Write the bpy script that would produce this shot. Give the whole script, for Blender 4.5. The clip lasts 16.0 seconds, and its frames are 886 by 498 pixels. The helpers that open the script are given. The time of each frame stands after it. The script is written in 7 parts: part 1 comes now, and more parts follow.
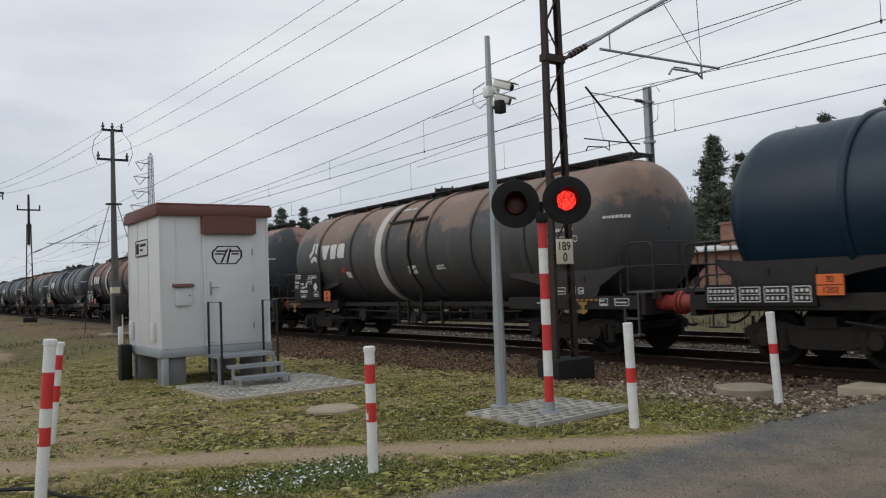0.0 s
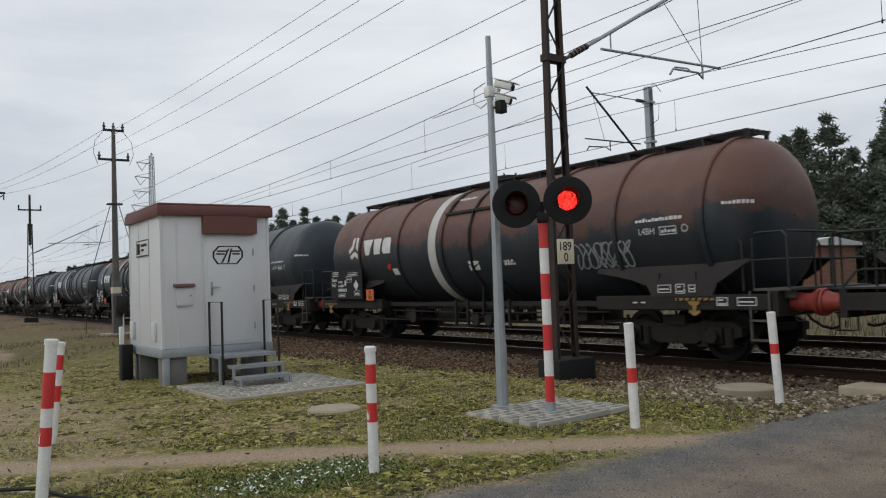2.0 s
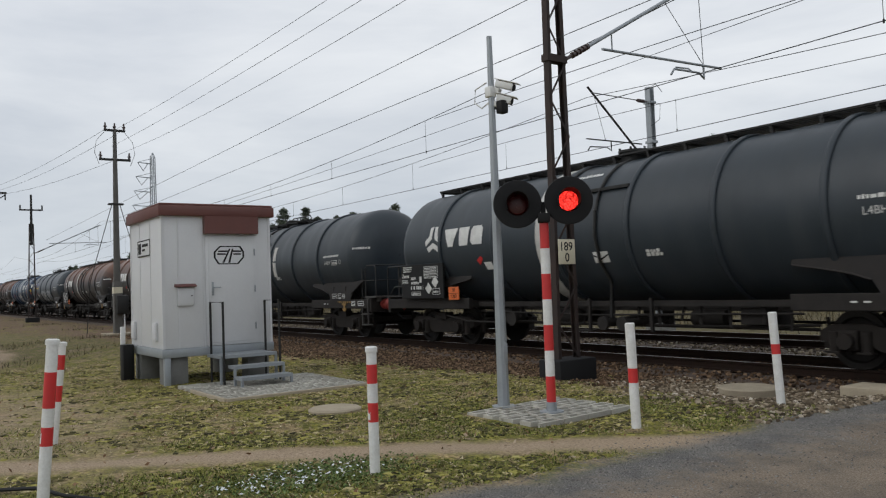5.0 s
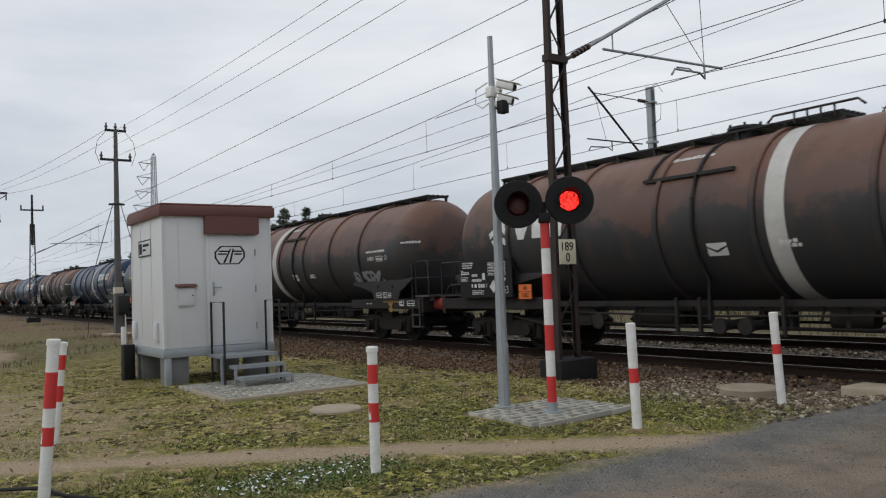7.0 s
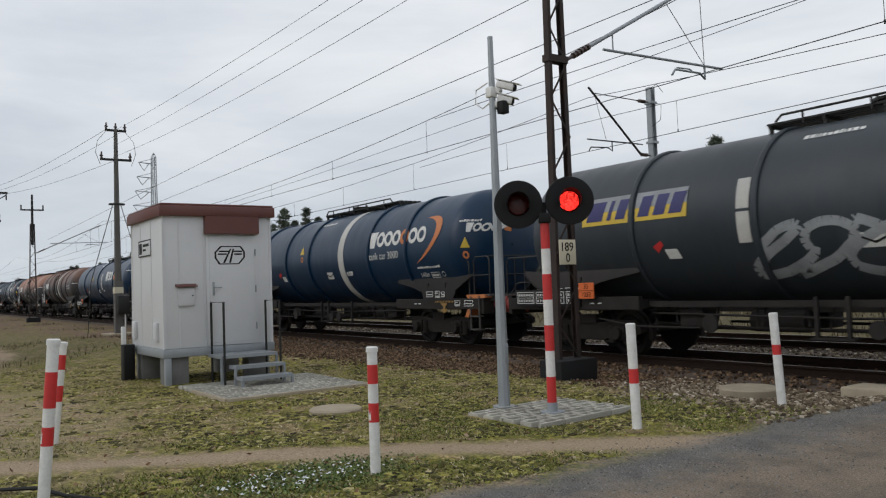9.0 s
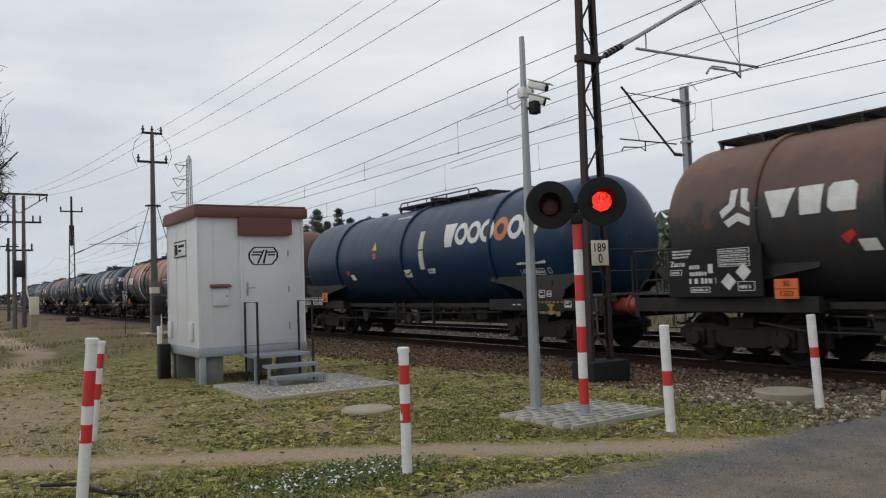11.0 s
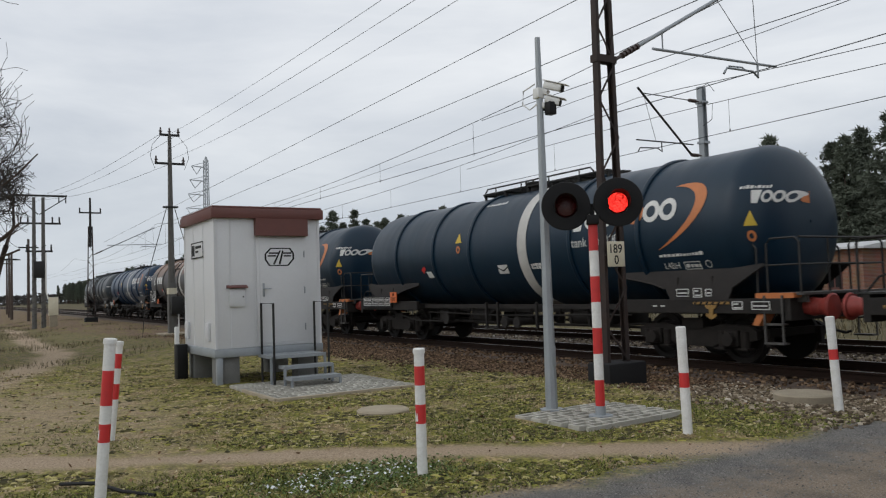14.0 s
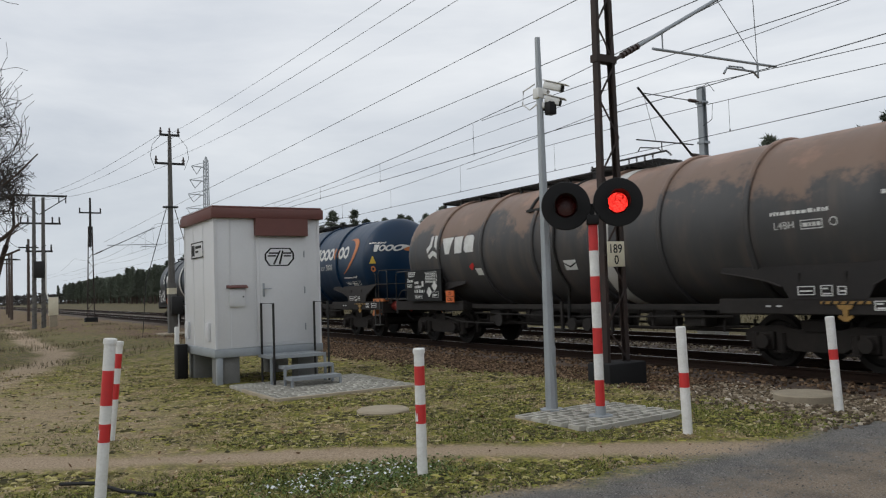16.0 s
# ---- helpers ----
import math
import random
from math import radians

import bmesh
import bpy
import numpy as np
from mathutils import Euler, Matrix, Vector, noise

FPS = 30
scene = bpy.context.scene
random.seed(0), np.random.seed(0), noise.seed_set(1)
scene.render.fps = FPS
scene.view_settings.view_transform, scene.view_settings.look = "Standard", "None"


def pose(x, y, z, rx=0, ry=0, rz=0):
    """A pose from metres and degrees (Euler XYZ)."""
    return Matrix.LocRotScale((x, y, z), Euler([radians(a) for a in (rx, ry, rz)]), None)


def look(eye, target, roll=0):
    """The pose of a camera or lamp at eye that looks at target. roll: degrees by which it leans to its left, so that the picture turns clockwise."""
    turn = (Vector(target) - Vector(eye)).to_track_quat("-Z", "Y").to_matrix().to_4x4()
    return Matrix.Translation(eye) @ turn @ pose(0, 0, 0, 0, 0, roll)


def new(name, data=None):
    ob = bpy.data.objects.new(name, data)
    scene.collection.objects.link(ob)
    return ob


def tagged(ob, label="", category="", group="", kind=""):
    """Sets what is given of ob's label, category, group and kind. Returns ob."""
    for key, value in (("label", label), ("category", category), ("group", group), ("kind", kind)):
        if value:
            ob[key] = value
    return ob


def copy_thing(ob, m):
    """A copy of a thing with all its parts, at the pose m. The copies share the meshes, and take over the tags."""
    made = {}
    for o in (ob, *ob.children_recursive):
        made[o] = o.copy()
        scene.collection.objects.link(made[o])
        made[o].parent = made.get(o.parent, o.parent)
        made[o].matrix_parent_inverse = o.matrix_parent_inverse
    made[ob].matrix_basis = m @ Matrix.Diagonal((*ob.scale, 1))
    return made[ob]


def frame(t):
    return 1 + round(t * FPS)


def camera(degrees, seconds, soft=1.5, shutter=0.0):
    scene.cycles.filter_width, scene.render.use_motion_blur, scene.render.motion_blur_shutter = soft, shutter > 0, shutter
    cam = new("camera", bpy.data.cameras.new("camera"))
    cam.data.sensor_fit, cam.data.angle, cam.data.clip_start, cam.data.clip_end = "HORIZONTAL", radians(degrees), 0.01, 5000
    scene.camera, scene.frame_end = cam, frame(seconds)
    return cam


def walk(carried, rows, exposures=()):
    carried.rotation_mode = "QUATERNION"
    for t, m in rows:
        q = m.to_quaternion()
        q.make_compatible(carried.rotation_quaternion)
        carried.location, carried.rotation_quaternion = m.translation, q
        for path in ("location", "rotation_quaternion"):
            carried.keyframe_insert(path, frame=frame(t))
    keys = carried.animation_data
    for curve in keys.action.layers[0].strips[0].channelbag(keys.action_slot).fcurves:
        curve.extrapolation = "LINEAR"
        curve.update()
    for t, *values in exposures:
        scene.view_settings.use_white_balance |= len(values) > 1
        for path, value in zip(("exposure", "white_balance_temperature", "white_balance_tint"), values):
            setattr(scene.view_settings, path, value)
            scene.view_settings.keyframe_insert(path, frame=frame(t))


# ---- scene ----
# The track runs along x at y = 12.95 (rail top z = 0.02), the road along y at x > -4.85, the camera stands on the road.
EYE = 1.55
cam = camera(58.9, 16.0, soft=1.2, shutter=0.06)
walk(cam, [
    (0, pose(0, 0, EYE, 92.626, 2.139, 54.772)),
    (0.5, pose(0, 0, EYE, 92.629, 2.133, 54.829)),
    (2, pose(0, 0, EYE, 92.629, 2.139, 54.835)),
    (3, pose(0, 0, EYE, 92.635, 2.138, 54.859)),
    (4, pose(0, 0, EYE, 92.636, 2.134, 54.873)),
    (6.5, pose(0, 0, EYE, 92.651, 2.111, 54.966)),
    (8, pose(0, 0, EYE, 92.639, 2.146, 54.950)),
    (9, pose(0, 0, EYE, 92.664, 2.073, 54.963)),
    (9.2, pose(0, 0, EYE, 92.664, 2.073, 54.963)),
    (11.3, pose(0, 0, EYE, 92.824, 1.933, 57.747)),
    (11.5, pose(0, 0, EYE, 92.840, 1.920, 58.014)),
    (12, pose(0, 0, EYE, 92.903, 1.897, 58.268)),
    (12.5, pose(0, 0, EYE, 92.916, 1.883, 58.329)),
    (13, pose(0, 0, EYE, 92.918, 1.888, 58.383)),
    (16, pose(0, 0, EYE, 92.918, 1.888, 58.383)),
])

# ---- world and light: thin, even overcast ----
world = bpy.data.worlds.new("overcast")
world.use_nodes = True
scene.world = world
wn, wl = world.node_tree.nodes, world.node_tree.links
wn.clear()
w_out, w_bg = wn.new("ShaderNodeOutputWorld"), wn.new("ShaderNodeBackground")
w_sky = wn.new("ShaderNodeTexSky")
w_sky.sky_type, w_sky.sun_disc = "NISHITA", False
w_sky.sun_elevation, w_sky.sun_rotation = radians(32), radians(200)
w_hsv = wn.new("ShaderNodeHueSaturation")
w_hsv.inputs["Saturation"].default_value, w_hsv.inputs["Value"].default_value = 0.25, 0.1
w_co, w_map = wn.new("ShaderNodeTexCoord"), wn.new("ShaderNodeMapping")
w_map.inputs["Scale"].default_value = (1.0, 1.0, 4.2)
w_noise, w_ramp, w_mix = wn.new("ShaderNodeTexNoise"), wn.new("ShaderNodeValToRGB"), wn.new("ShaderNodeMix")
w_noise.inputs["Scale"].default_value, w_noise.inputs["Detail"].default_value = 2.4, 6.0
w_noise.inputs["Roughness"].default_value, w_noise.inputs["Distortion"].default_value = 0.55, 0.25
w_ramp.color_ramp.elements[0].position, w_ramp.color_ramp.elements[0].color = 0.32, (0.585, 0.625, 0.685, 1)
w_ramp.color_ramp.elements[1].position, w_ramp.color_ramp.elements[1].color = 0.68, (0.81, 0.835, 0.865, 1)
w_mix.data_type = "RGBA"
w_mix.inputs["Factor"].default_value = 0.9
wl.new(w_co.outputs["Generated"], w_map.inputs["Vector"])
wl.new(w_map.outputs["Vector"], w_noise.inputs["Vector"])
wl.new(w_noise.outputs["Fac"], w_ramp.inputs["Fac"])
wl.new(w_sky.outputs["Color"], w_hsv.inputs["Color"])
wl.new(w_hsv.outputs["Color"], w_mix.inputs["A"])
wl.new(w_ramp.outputs["Color"], w_mix.inputs["B"])
# an overcast sky is darker towards the horizon
w_sep, w_low, w_dim = wn.new("ShaderNodeSeparateXYZ"), wn.new("ShaderNodeMapRange"), wn.new("ShaderNodeMix")
w_low.interpolation_type = "SMOOTHSTEP"
w_low.inputs["From Min"].default_value, w_low.inputs["From Max"].default_value = -0.02, 0.34
w_dim.data_type, w_dim.blend_type = "RGBA", "MULTIPLY"
w_dim.inputs["B"].default_value = (0.70, 0.735, 0.765, 1)
w_inv = wn.new("ShaderNodeMath")
w_inv.operation = "SUBTRACT"
w_inv.inputs[0].default_value = 1.0
wl.new(w_co.outputs["Generated"], w_sep.inputs["Vector"])
wl.new(w_sep.outputs["Z"], w_low.inputs["Value"])
wl.new(w_low.outputs["Result"], w_inv.inputs[1])
wl.new(w_inv.outputs["Value"], w_dim.inputs["Factor"])
wl.new(w_mix.outputs["Result"], w_dim.inputs["A"])
wl.new(w_dim.outputs["Result"], w_bg.inputs["Color"])
wl.new(w_bg.outputs["Background"], w_out.inputs["Surface"])
w_bg.inputs["Strength"].default_value = 1.14
sun = new("sun", bpy.data.lights.new("sun", "SUN"))
sun.data.energy, sun.data.angle, sun.data.color = 0.6, radians(40), (1.0, 0.97, 0.92)
sun.matrix_world = look((-6, -14, 12), (0, 0, 0))
scene.view_settings.exposure = 0.0


# ---- mesh helpers ----
def link_mesh(bm, name, material, smooth=True):
    me = bpy.data.meshes.new(name)
    bm.to_mesh(me)
    bm.free()
    for m in material if isinstance(material, (list, tuple)) else [material]:
        me.materials.append(m)
    if smooth and me.polygons:
        me.polygons.foreach_set("use_smooth", [True] * len(me.polygons))
        me.set_sharp_from_angle(angle=radians(38))
    return me


def thing(name, bm, material, label, category, kind="", group="", m=None):
    ob = new(name, link_mesh(bm, name, material) if bm is not None else None)
    if m is not None:
        ob.matrix_basis = m
    return tagged(ob, label, category, group, kind)


def part(name, bm, material, parent, label="", m=None):
    me = bm if isinstance(bm, bpy.types.Mesh) else link_mesh(bm, name, material)
    ob = new(name, me)
    ob.parent = parent
    if m is not None:
        ob.matrix_basis = m
    return tagged(ob, label)


def box(bm, lo, hi, bevel=0.0, m=None, mat=0):
    c = [(a + b) / 2 for a, b in zip(lo, hi)]
    s = [abs(b - a) for a, b in zip(lo, hi)]
    t = Matrix.Translation(c) @ Matrix.Diagonal((*s, 1))
    r = bmesh.ops.create_cube(bm, size=1, matrix=(m @ t) if m else t)
    faces = {f for v in r["verts"] for f in v.link_faces}
    if bevel:
        edges = list({e for f in faces for e in f.edges})
        r2 = bmesh.ops.bevel(bm, geom=edges, offset=bevel, segments=2, affect="EDGES", profile=0.5)
        faces |= set(r2["faces"])
    for f in faces:
        if f.is_valid:
            f.material_index = mat
    return bm


def cyl(bm, a, b, r, r2=None, n=12, mat=0, caps=True):
    a, b = Vector(a), Vector(b)
    d = b - a
    q = d.to_track_quat("Z", "Y").to_matrix().to_4x4()
    m = Matrix.Translation((a + b) / 2) @ q
    res = bmesh.ops.create_cone(bm, cap_ends=caps, segments=n, radius1=r, radius2=r if r2 is None else r2, depth=d.length, matrix=m)
    for f in {f for v in res["verts"] for f in v.link_faces}:
        f.material_index = mat
    return bm


def tube(bm, pts, r, n=6, mat=0):
    """A round bar along a line of points, with joints at the bends."""
    pts = [Vector(p) for p in pts]
    rings = []
    for i, p in enumerate(pts):
        d = (pts[min(i + 1, len(pts) - 1)] - pts[max(i - 1, 0)]).normalized()
        u = d.cross(Vector((0, 0, 1)) if abs(d.z) < 0.9 else Vector((1, 0, 0))).normalized()
        v = d.cross(u)
        rr = r[i] if isinstance(r, (list, tuple)) else r
        rings.append([bm.verts.new(p + (u * math.cos(2 * math.pi * k / n) + v * math.sin(2 * math.pi * k / n)) * rr) for k in range(n)])
    for a, b in zip(rings, rings[1:]):
        for k in range(n):
            f = bm.faces.new((a[k], a[(k + 1) % n], b[(k + 1) % n], b[k]))
            f.material_index = mat
    bm.faces.new(rings[0]).material_index = mat
    bm.faces.new(rings[-1][::-1]).material_index = mat
    return bm


def prism(bm, outline, axis, lo, hi, mat=0):
    """An outline of (u, v) pairs pushed along an axis: x takes (y, z), y takes (x, z), z takes (x, y)."""
    def at(p, w):
        return {"x": (w, p[0], p[1]), "y": (p[0], w, p[1]), "z": (p[0], p[1], w)}[axis]
    a = [bm.verts.new(at(p, lo)) for p in outline]
    b = [bm.verts.new(at(p, hi)) for p in outline]
    k = len(outline)
    fs = [bm.faces.new(a[::-1]), bm.faces.new(b)]
    for i in range(k):
        fs.append(bm.faces.new((a[i], a[(i + 1) % k], b[(i + 1) % k], b[i])))
    for f in fs:
        f.material_index = mat
    bmesh.ops.recalc_face_normals(bm, faces=fs)
    return bm


def revolve(bm, prof, n=48, mat=0, a0=0.0, a1=2 * math.pi, axis="x", centre=(0, 0, 0)):
    """A profile of (along, radius) pairs turned about an axis through the centre."""
    full = abs(a1 - a0 - 2 * math.pi) < 1e-6
    steps = n if full else n + 1
    rows = []
    cx, cy, cz = centre
    for u, r in prof:
        row = []
        for k in range(steps):
            a = a0 + (a1 - a0) * k / n
            s, c = r * math.sin(a), r * math.cos(a)
            row.append(bm.verts.new((cx + u, cy + s, cz + c) if axis == "x" else ((cx + s, cy + u, cz + c) if axis == "y" else (cx + c, cy + s, cz + u))))
        rows.append(row)
    fs = []
    for p, q in zip(rows, rows[1:]):
        for k in range(n):
            k2 = (k + 1) % steps
            fs.append(bm.faces.new((p[k], p[k2], q[k2], q[k])))
    for f in fs:
        f.material_index = mat
    bmesh.ops.recalc_face_normals(bm, faces=fs)
    return bm


# ---- materials ----
def shader(name, base, rough=0.6, metal=0.0, dark=None, spread=0.5, scale=6.0, fine=60.0, bump=0.15, fine_mix=0.35, per_object=0.0, spec=0.5, coord="Object"):
    """A surface with broad blotches between two colours, fine grain and relief."""
    m = bpy.data.materials.new(name)
    m.use_nodes = True
    n, l = m.node_tree.nodes, m.node_tree.links
    bsdf = n["Principled BSDF"]
    bsdf.inputs["Metallic"].default_value = metal
    bsdf.inputs["Specular IOR Level"].default_value = spec
    co = n.new("ShaderNodeTexCoord")
    big, small = n.new("ShaderNodeTexNoise"), n.new("ShaderNodeTexNoise")
    big.inputs["Scale"].default_value, big.inputs["Detail"].default_value, big.inputs["Roughness"].default_value = scale, 5, 0.6
    small.inputs["Scale"].default_value, small.inputs["Detail"].default_value = fine, 4
    for k in (big, small):
        l.new(co.outputs[coord], k.inputs["Vector"])
    add = n.new("ShaderNodeMix")
    add.inputs["Factor"].default_value = fine_mix
    l.new(big.outputs["Fac"], add.inputs["A"])
    l.new(small.outputs["Fac"], add.inputs["B"])
    ramp = n.new("ShaderNodeValToRGB")
    dark = dark or tuple(c * 0.7 for c in base)
    ramp.color_ramp.elements[0].position, ramp.color_ramp.elements[0].color = 0.5 - spread / 2, (*dark, 1)
    ramp.color_ramp.elements[1].position, ramp.color_ramp.elements[1].color = 0.5 + spread / 2, (*base, 1)
    l.new(add.outputs["Result"], ramp.inputs["Fac"])
    colour = ramp.outputs["Color"]
    if per_object:
        info, hsv, mr = n.new("ShaderNodeObjectInfo"), n.new("ShaderNodeHueSaturation"), n.new("ShaderNodeMapRange")
        mr.inputs["To Min"].default_value, mr.inputs["To Max"].default_value = 1 - per_object, 1 + per_object
        l.new(info.outputs["Random"], mr.inputs["Value"])
        l.new(mr.outputs["Result"], hsv.inputs["Value"])
        l.new(colour, hsv.inputs["Color"])
        colour = hsv.outputs["Color"]
    l.new(colour, bsdf.inputs["Base Color"])
    rr = n.new("ShaderNodeMapRange")
    rr.inputs["To Min"].default_value, rr.inputs["To Max"].default_value = max(0.05, rough - 0.12), min(1, rough + 0.12)
    l.new(add.outputs["Result"], rr.inputs["Value"])
    l.new(rr.outputs["Result"], bsdf.inputs["Roughness"])
    if bump:
        b = n.new("ShaderNodeBump")
        b.inputs["Strength"].default_value, b.inputs["Distance"].default_value = bump, 0.02
        l.new(small.outputs["Fac"], b.inputs["Height"])
        l.new(b.outputs["Normal"], bsdf.inputs["Normal"])
    return m


def tank_paint(name, base, dirt, rust, rust_amount, seed, rough=0.45, top=0.55, dust=(0.30, 0.17, 0.12), gain=0.55):
    """Tank paint with dust settled in uneven clouds, vertical runs and worn patches."""
    m = bpy.data.materials.new(name)
    m.use_nodes = True
    n, l = m.node_tree.nodes, m.node_tree.links
    bsdf = n["Principled BSDF"]
    co, mp = n.new("ShaderNodeTexCoord"), n.new("ShaderNodeMapping")
    mp.inputs["Location"].default_value = (seed * 7.3, seed * 3.1, seed * 1.7)
    l.new(co.outputs["Object"], mp.inputs["Vector"])
    streak = n.new("ShaderNodeMapping")
    streak.inputs["Scale"].default_value = (1.0, 0.25, 0.22)
    l.new(mp.outputs["Vector"], streak.inputs["Vector"])
    cloud, runs, patch = (n.new("ShaderNodeTexNoise") for _ in range(3))
    cloud.inputs["Scale"].default_value, cloud.inputs["Detail"].default_value, cloud.inputs["Roughness"].default_value = 0.55, 8, 0.62
    runs.inputs["Scale"].default_value, runs.inputs["Detail"].default_value = 3.0, 6
    patch.inputs["Scale"].default_value, patch.inputs["Detail"].default_value, patch.inputs["Roughness"].default_value = 0.8, 10, 0.68
    l.new(mp.outputs["Vector"], cloud.inputs["Vector"])
    l.new(streak.outputs["Vector"], runs.inputs["Vector"])
    l.new(mp.outputs["Vector"], patch.inputs["Vector"])
    sep = n.new("ShaderNodeSeparateXYZ")
    l.new(co.outputs["Object"], sep.inputs["Vector"])
    height = n.new("ShaderNodeMapRange")
    height.inputs["From Min"].default_value, height.inputs["From Max"].default_value = 1.4, 4.2
    l.new(sep.outputs["Z"], height.inputs["Value"])

    def ramp(sock, lo, hi):
        r = n.new("ShaderNodeMapRange")
        r.interpolation_type = "SMOOTHSTEP"
        r.inputs["From Min"].default_value, r.inputs["From Max"].default_value = lo, hi
        l.new(sock, r.inputs["Value"])
        return r.outputs["Result"]

    def mix(fac, a, b):
        x = n.new("ShaderNodeMix")
        x.data_type = "RGBA"
        l.new(fac, x.inputs["Factor"])
        for s, v in (("A", a), ("B", b)):
            if isinstance(v, tuple):
                x.inputs[s].default_value = (*v, 1)
            else:
                l.new(v, x.inputs[s])
        return x.outputs["Result"]

    def arith(op, a, b):
        x = n.new("ShaderNodeMath")
        x.operation = op
        for i, v in enumerate((a, b)):
            if isinstance(v, (int, float)):
                x.inputs[i].default_value = v
            else:
                l.new(v, x.inputs[i])
        return x.outputs["Value"]

    c = mix(ramp(runs.outputs["Fac"], 0.42, 0.72), base, dirt)
    c = mix(arith("MULTIPLY", ramp(cloud.outputs["Fac"], 0.45, 0.7), 0.5), c, tuple(x * 0.62 for x in base))
    # settled dust and worn-off paint, thicker towards the crown of the tank
    worn = arith("ADD", patch.outputs["Fac"], arith("MULTIPLY", arith("SUBTRACT", height.outputs["Result"], top), gain))
    worn = arith("ADD", worn, rust_amount - 0.5)
    c = mix(arith("MULTIPLY", ramp(worn, 0.5, 0.62), 0.85), c, rust)
    c = mix(arith("MULTIPLY", ramp(worn, 0.72, 0.9), 0.7), c, dust)
    l.new(c, bsdf.inputs["Base Color"])
    bsdf.inputs["Specular IOR Level"].default_value = 0.36
    rg = n.new("ShaderNodeMapRange")
    rg.inputs["To Min"].default_value, rg.inputs["To Max"].default_value = rough - 0.1, rough + 0.22
    l.new(runs.outputs["Fac"], rg.inputs["Value"])
    l.new(rg.outputs["Result"], bsdf.inputs["Roughness"])
    b = n.new("ShaderNodeBump")
    b.inputs["Strength"].default_value, b.inputs["Distance"].default_value = 0.08, 0.03
    l.new(patch.outputs["Fac"], b.inputs["Height"])
    l.new(b.outputs["Normal"], bsdf.inputs["Normal"])
    return m


def glow(name, colour, strength):
    m = bpy.data.materials.new(name)
    m.use_nodes = True
    n, l = m.node_tree.nodes, m.node_tree.links
    bsdf = n["Principled BSDF"]
    bsdf.inputs["Base Color"].default_value = (*colour, 1)
    co, vor, rp = n.new("ShaderNodeTexCoord"), n.new("ShaderNodeTexVoronoi"), n.new("ShaderNodeMapRange")
    vor.inputs["Scale"].default_value = 46
    l.new(co.outputs["Object"], vor.inputs["Vector"])
    rp.inputs["From Min"].default_value, rp.inputs["From Max"].default_value = 0.0, 0.7
    rp.inputs["To Min"].default_value, rp.inputs["To Max"].default_value = strength * 1.9, strength * 0.12
    l.new(vor.outputs["Distance"], rp.inputs["Value"])
    bsdf.inputs["Emission Color"].default_value = (*colour, 1)
    l.new(rp.outputs["Result"], bsdf.inputs["Emission Strength"])
    return m


WHITE = shader("white_paint", (0.78, 0.78, 0.76), 0.5, dark=(0.62, 0.62, 0.60), scale=4, bump=0.05)
POST_WHITE = shader("post_white", (0.80, 0.80, 0.79), 0.45, dark=(0.60, 0.59, 0.56), scale=9, spread=0.35, bump=0.05)
POST_RED = shader("post_red", (0.62, 0.03, 0.03), 0.45, dark=(0.48, 0.03, 0.03), scale=9, bump=0.05)
HUT_WALL = shader("hut_panel", (0.64, 0.645, 0.66), 0.45, dark=(0.57, 0.575, 0.59), scale=1.6, fine=25, bump=0.03)
HUT_BROWN = shader("brown_sheet", (0.15, 0.052, 0.042), 0.5, dark=(0.11, 0.04, 0.034), scale=3, bump=0.04)
HUT_BASE = shader("grey_concrete", (0.21, 0.21, 0.20), 0.85, dark=(0.12, 0.12, 0.115), scale=5, bump=0.3)
GALV = shader("galvanised_steel", (0.36, 0.39, 0.41), 0.5, metal=0.35, dark=(0.27, 0.29, 0.31), scale=5, bump=0.05)
DARK_STEEL = shader("dark_steel", (0.020, 0.019, 0.018), 0.55, metal=0.3, dark=(0.02, 0.02, 0.02), scale=5, bump=0.08)
RUST_STEEL = shader("rusty_steel", (0.048, 0.027, 0.021), 0.75, metal=0.1, dark=(0.014, 0.012, 0.013), scale=3.5, spread=0.4, bump=0.2)
RAIL_TOP = shader("rail_head", (0.30, 0.29, 0.28), 0.3, metal=0.9, bump=0.02)
RAIL_SIDE = shader("rail_web", (0.024, 0.013, 0.009), 0.9, dark=(0.012, 0.008, 0.006), scale=8, bump=0.2, spec=0.15)
CONCRETE = shader("old_concrete", (0.40, 0.345, 0.25), 0.9, dark=(0.24, 0.20, 0.145), scale=4, bump=0.35, per_object=0.12)
SLEEPER = shader("sleeper", (0.055, 0.036, 0.026), 0.9, dark=(0.025, 0.017, 0.013), scale=4, bump=0.3, per_object=0.2)
GRID_STONE = shader("grid_paver", (0.52, 0.50, 0.44), 0.9, dark=(0.30, 0.29, 0.25), scale=3, bump=0.3, per_object=0.15)
STONE = shader("ballast_stone", (0.30, 0.25, 0.21), 0.9, dark=(0.13, 0.10, 0.08), scale=1.7, fine=30, spread=0.5, bump=0.3)
BLACK = shader("black_paint", (0.012, 0.012, 0.013), 0.6, dark=(0.006, 0.006, 0.006), scale=4, bump=0.05, spec=0.25)
BLACK_MATT = shader("black_board", (0.012, 0.012, 0.013), 0.75, dark=(0.008, 0.008, 0.009), scale=6, bump=0.04, spec=0.3)
UNDER = shader("sooty_steel", (0.034, 0.030, 0.027), 0.75, dark=(0.011, 0.010, 0.010), scale=3, bump=0.2, spec=0.25)
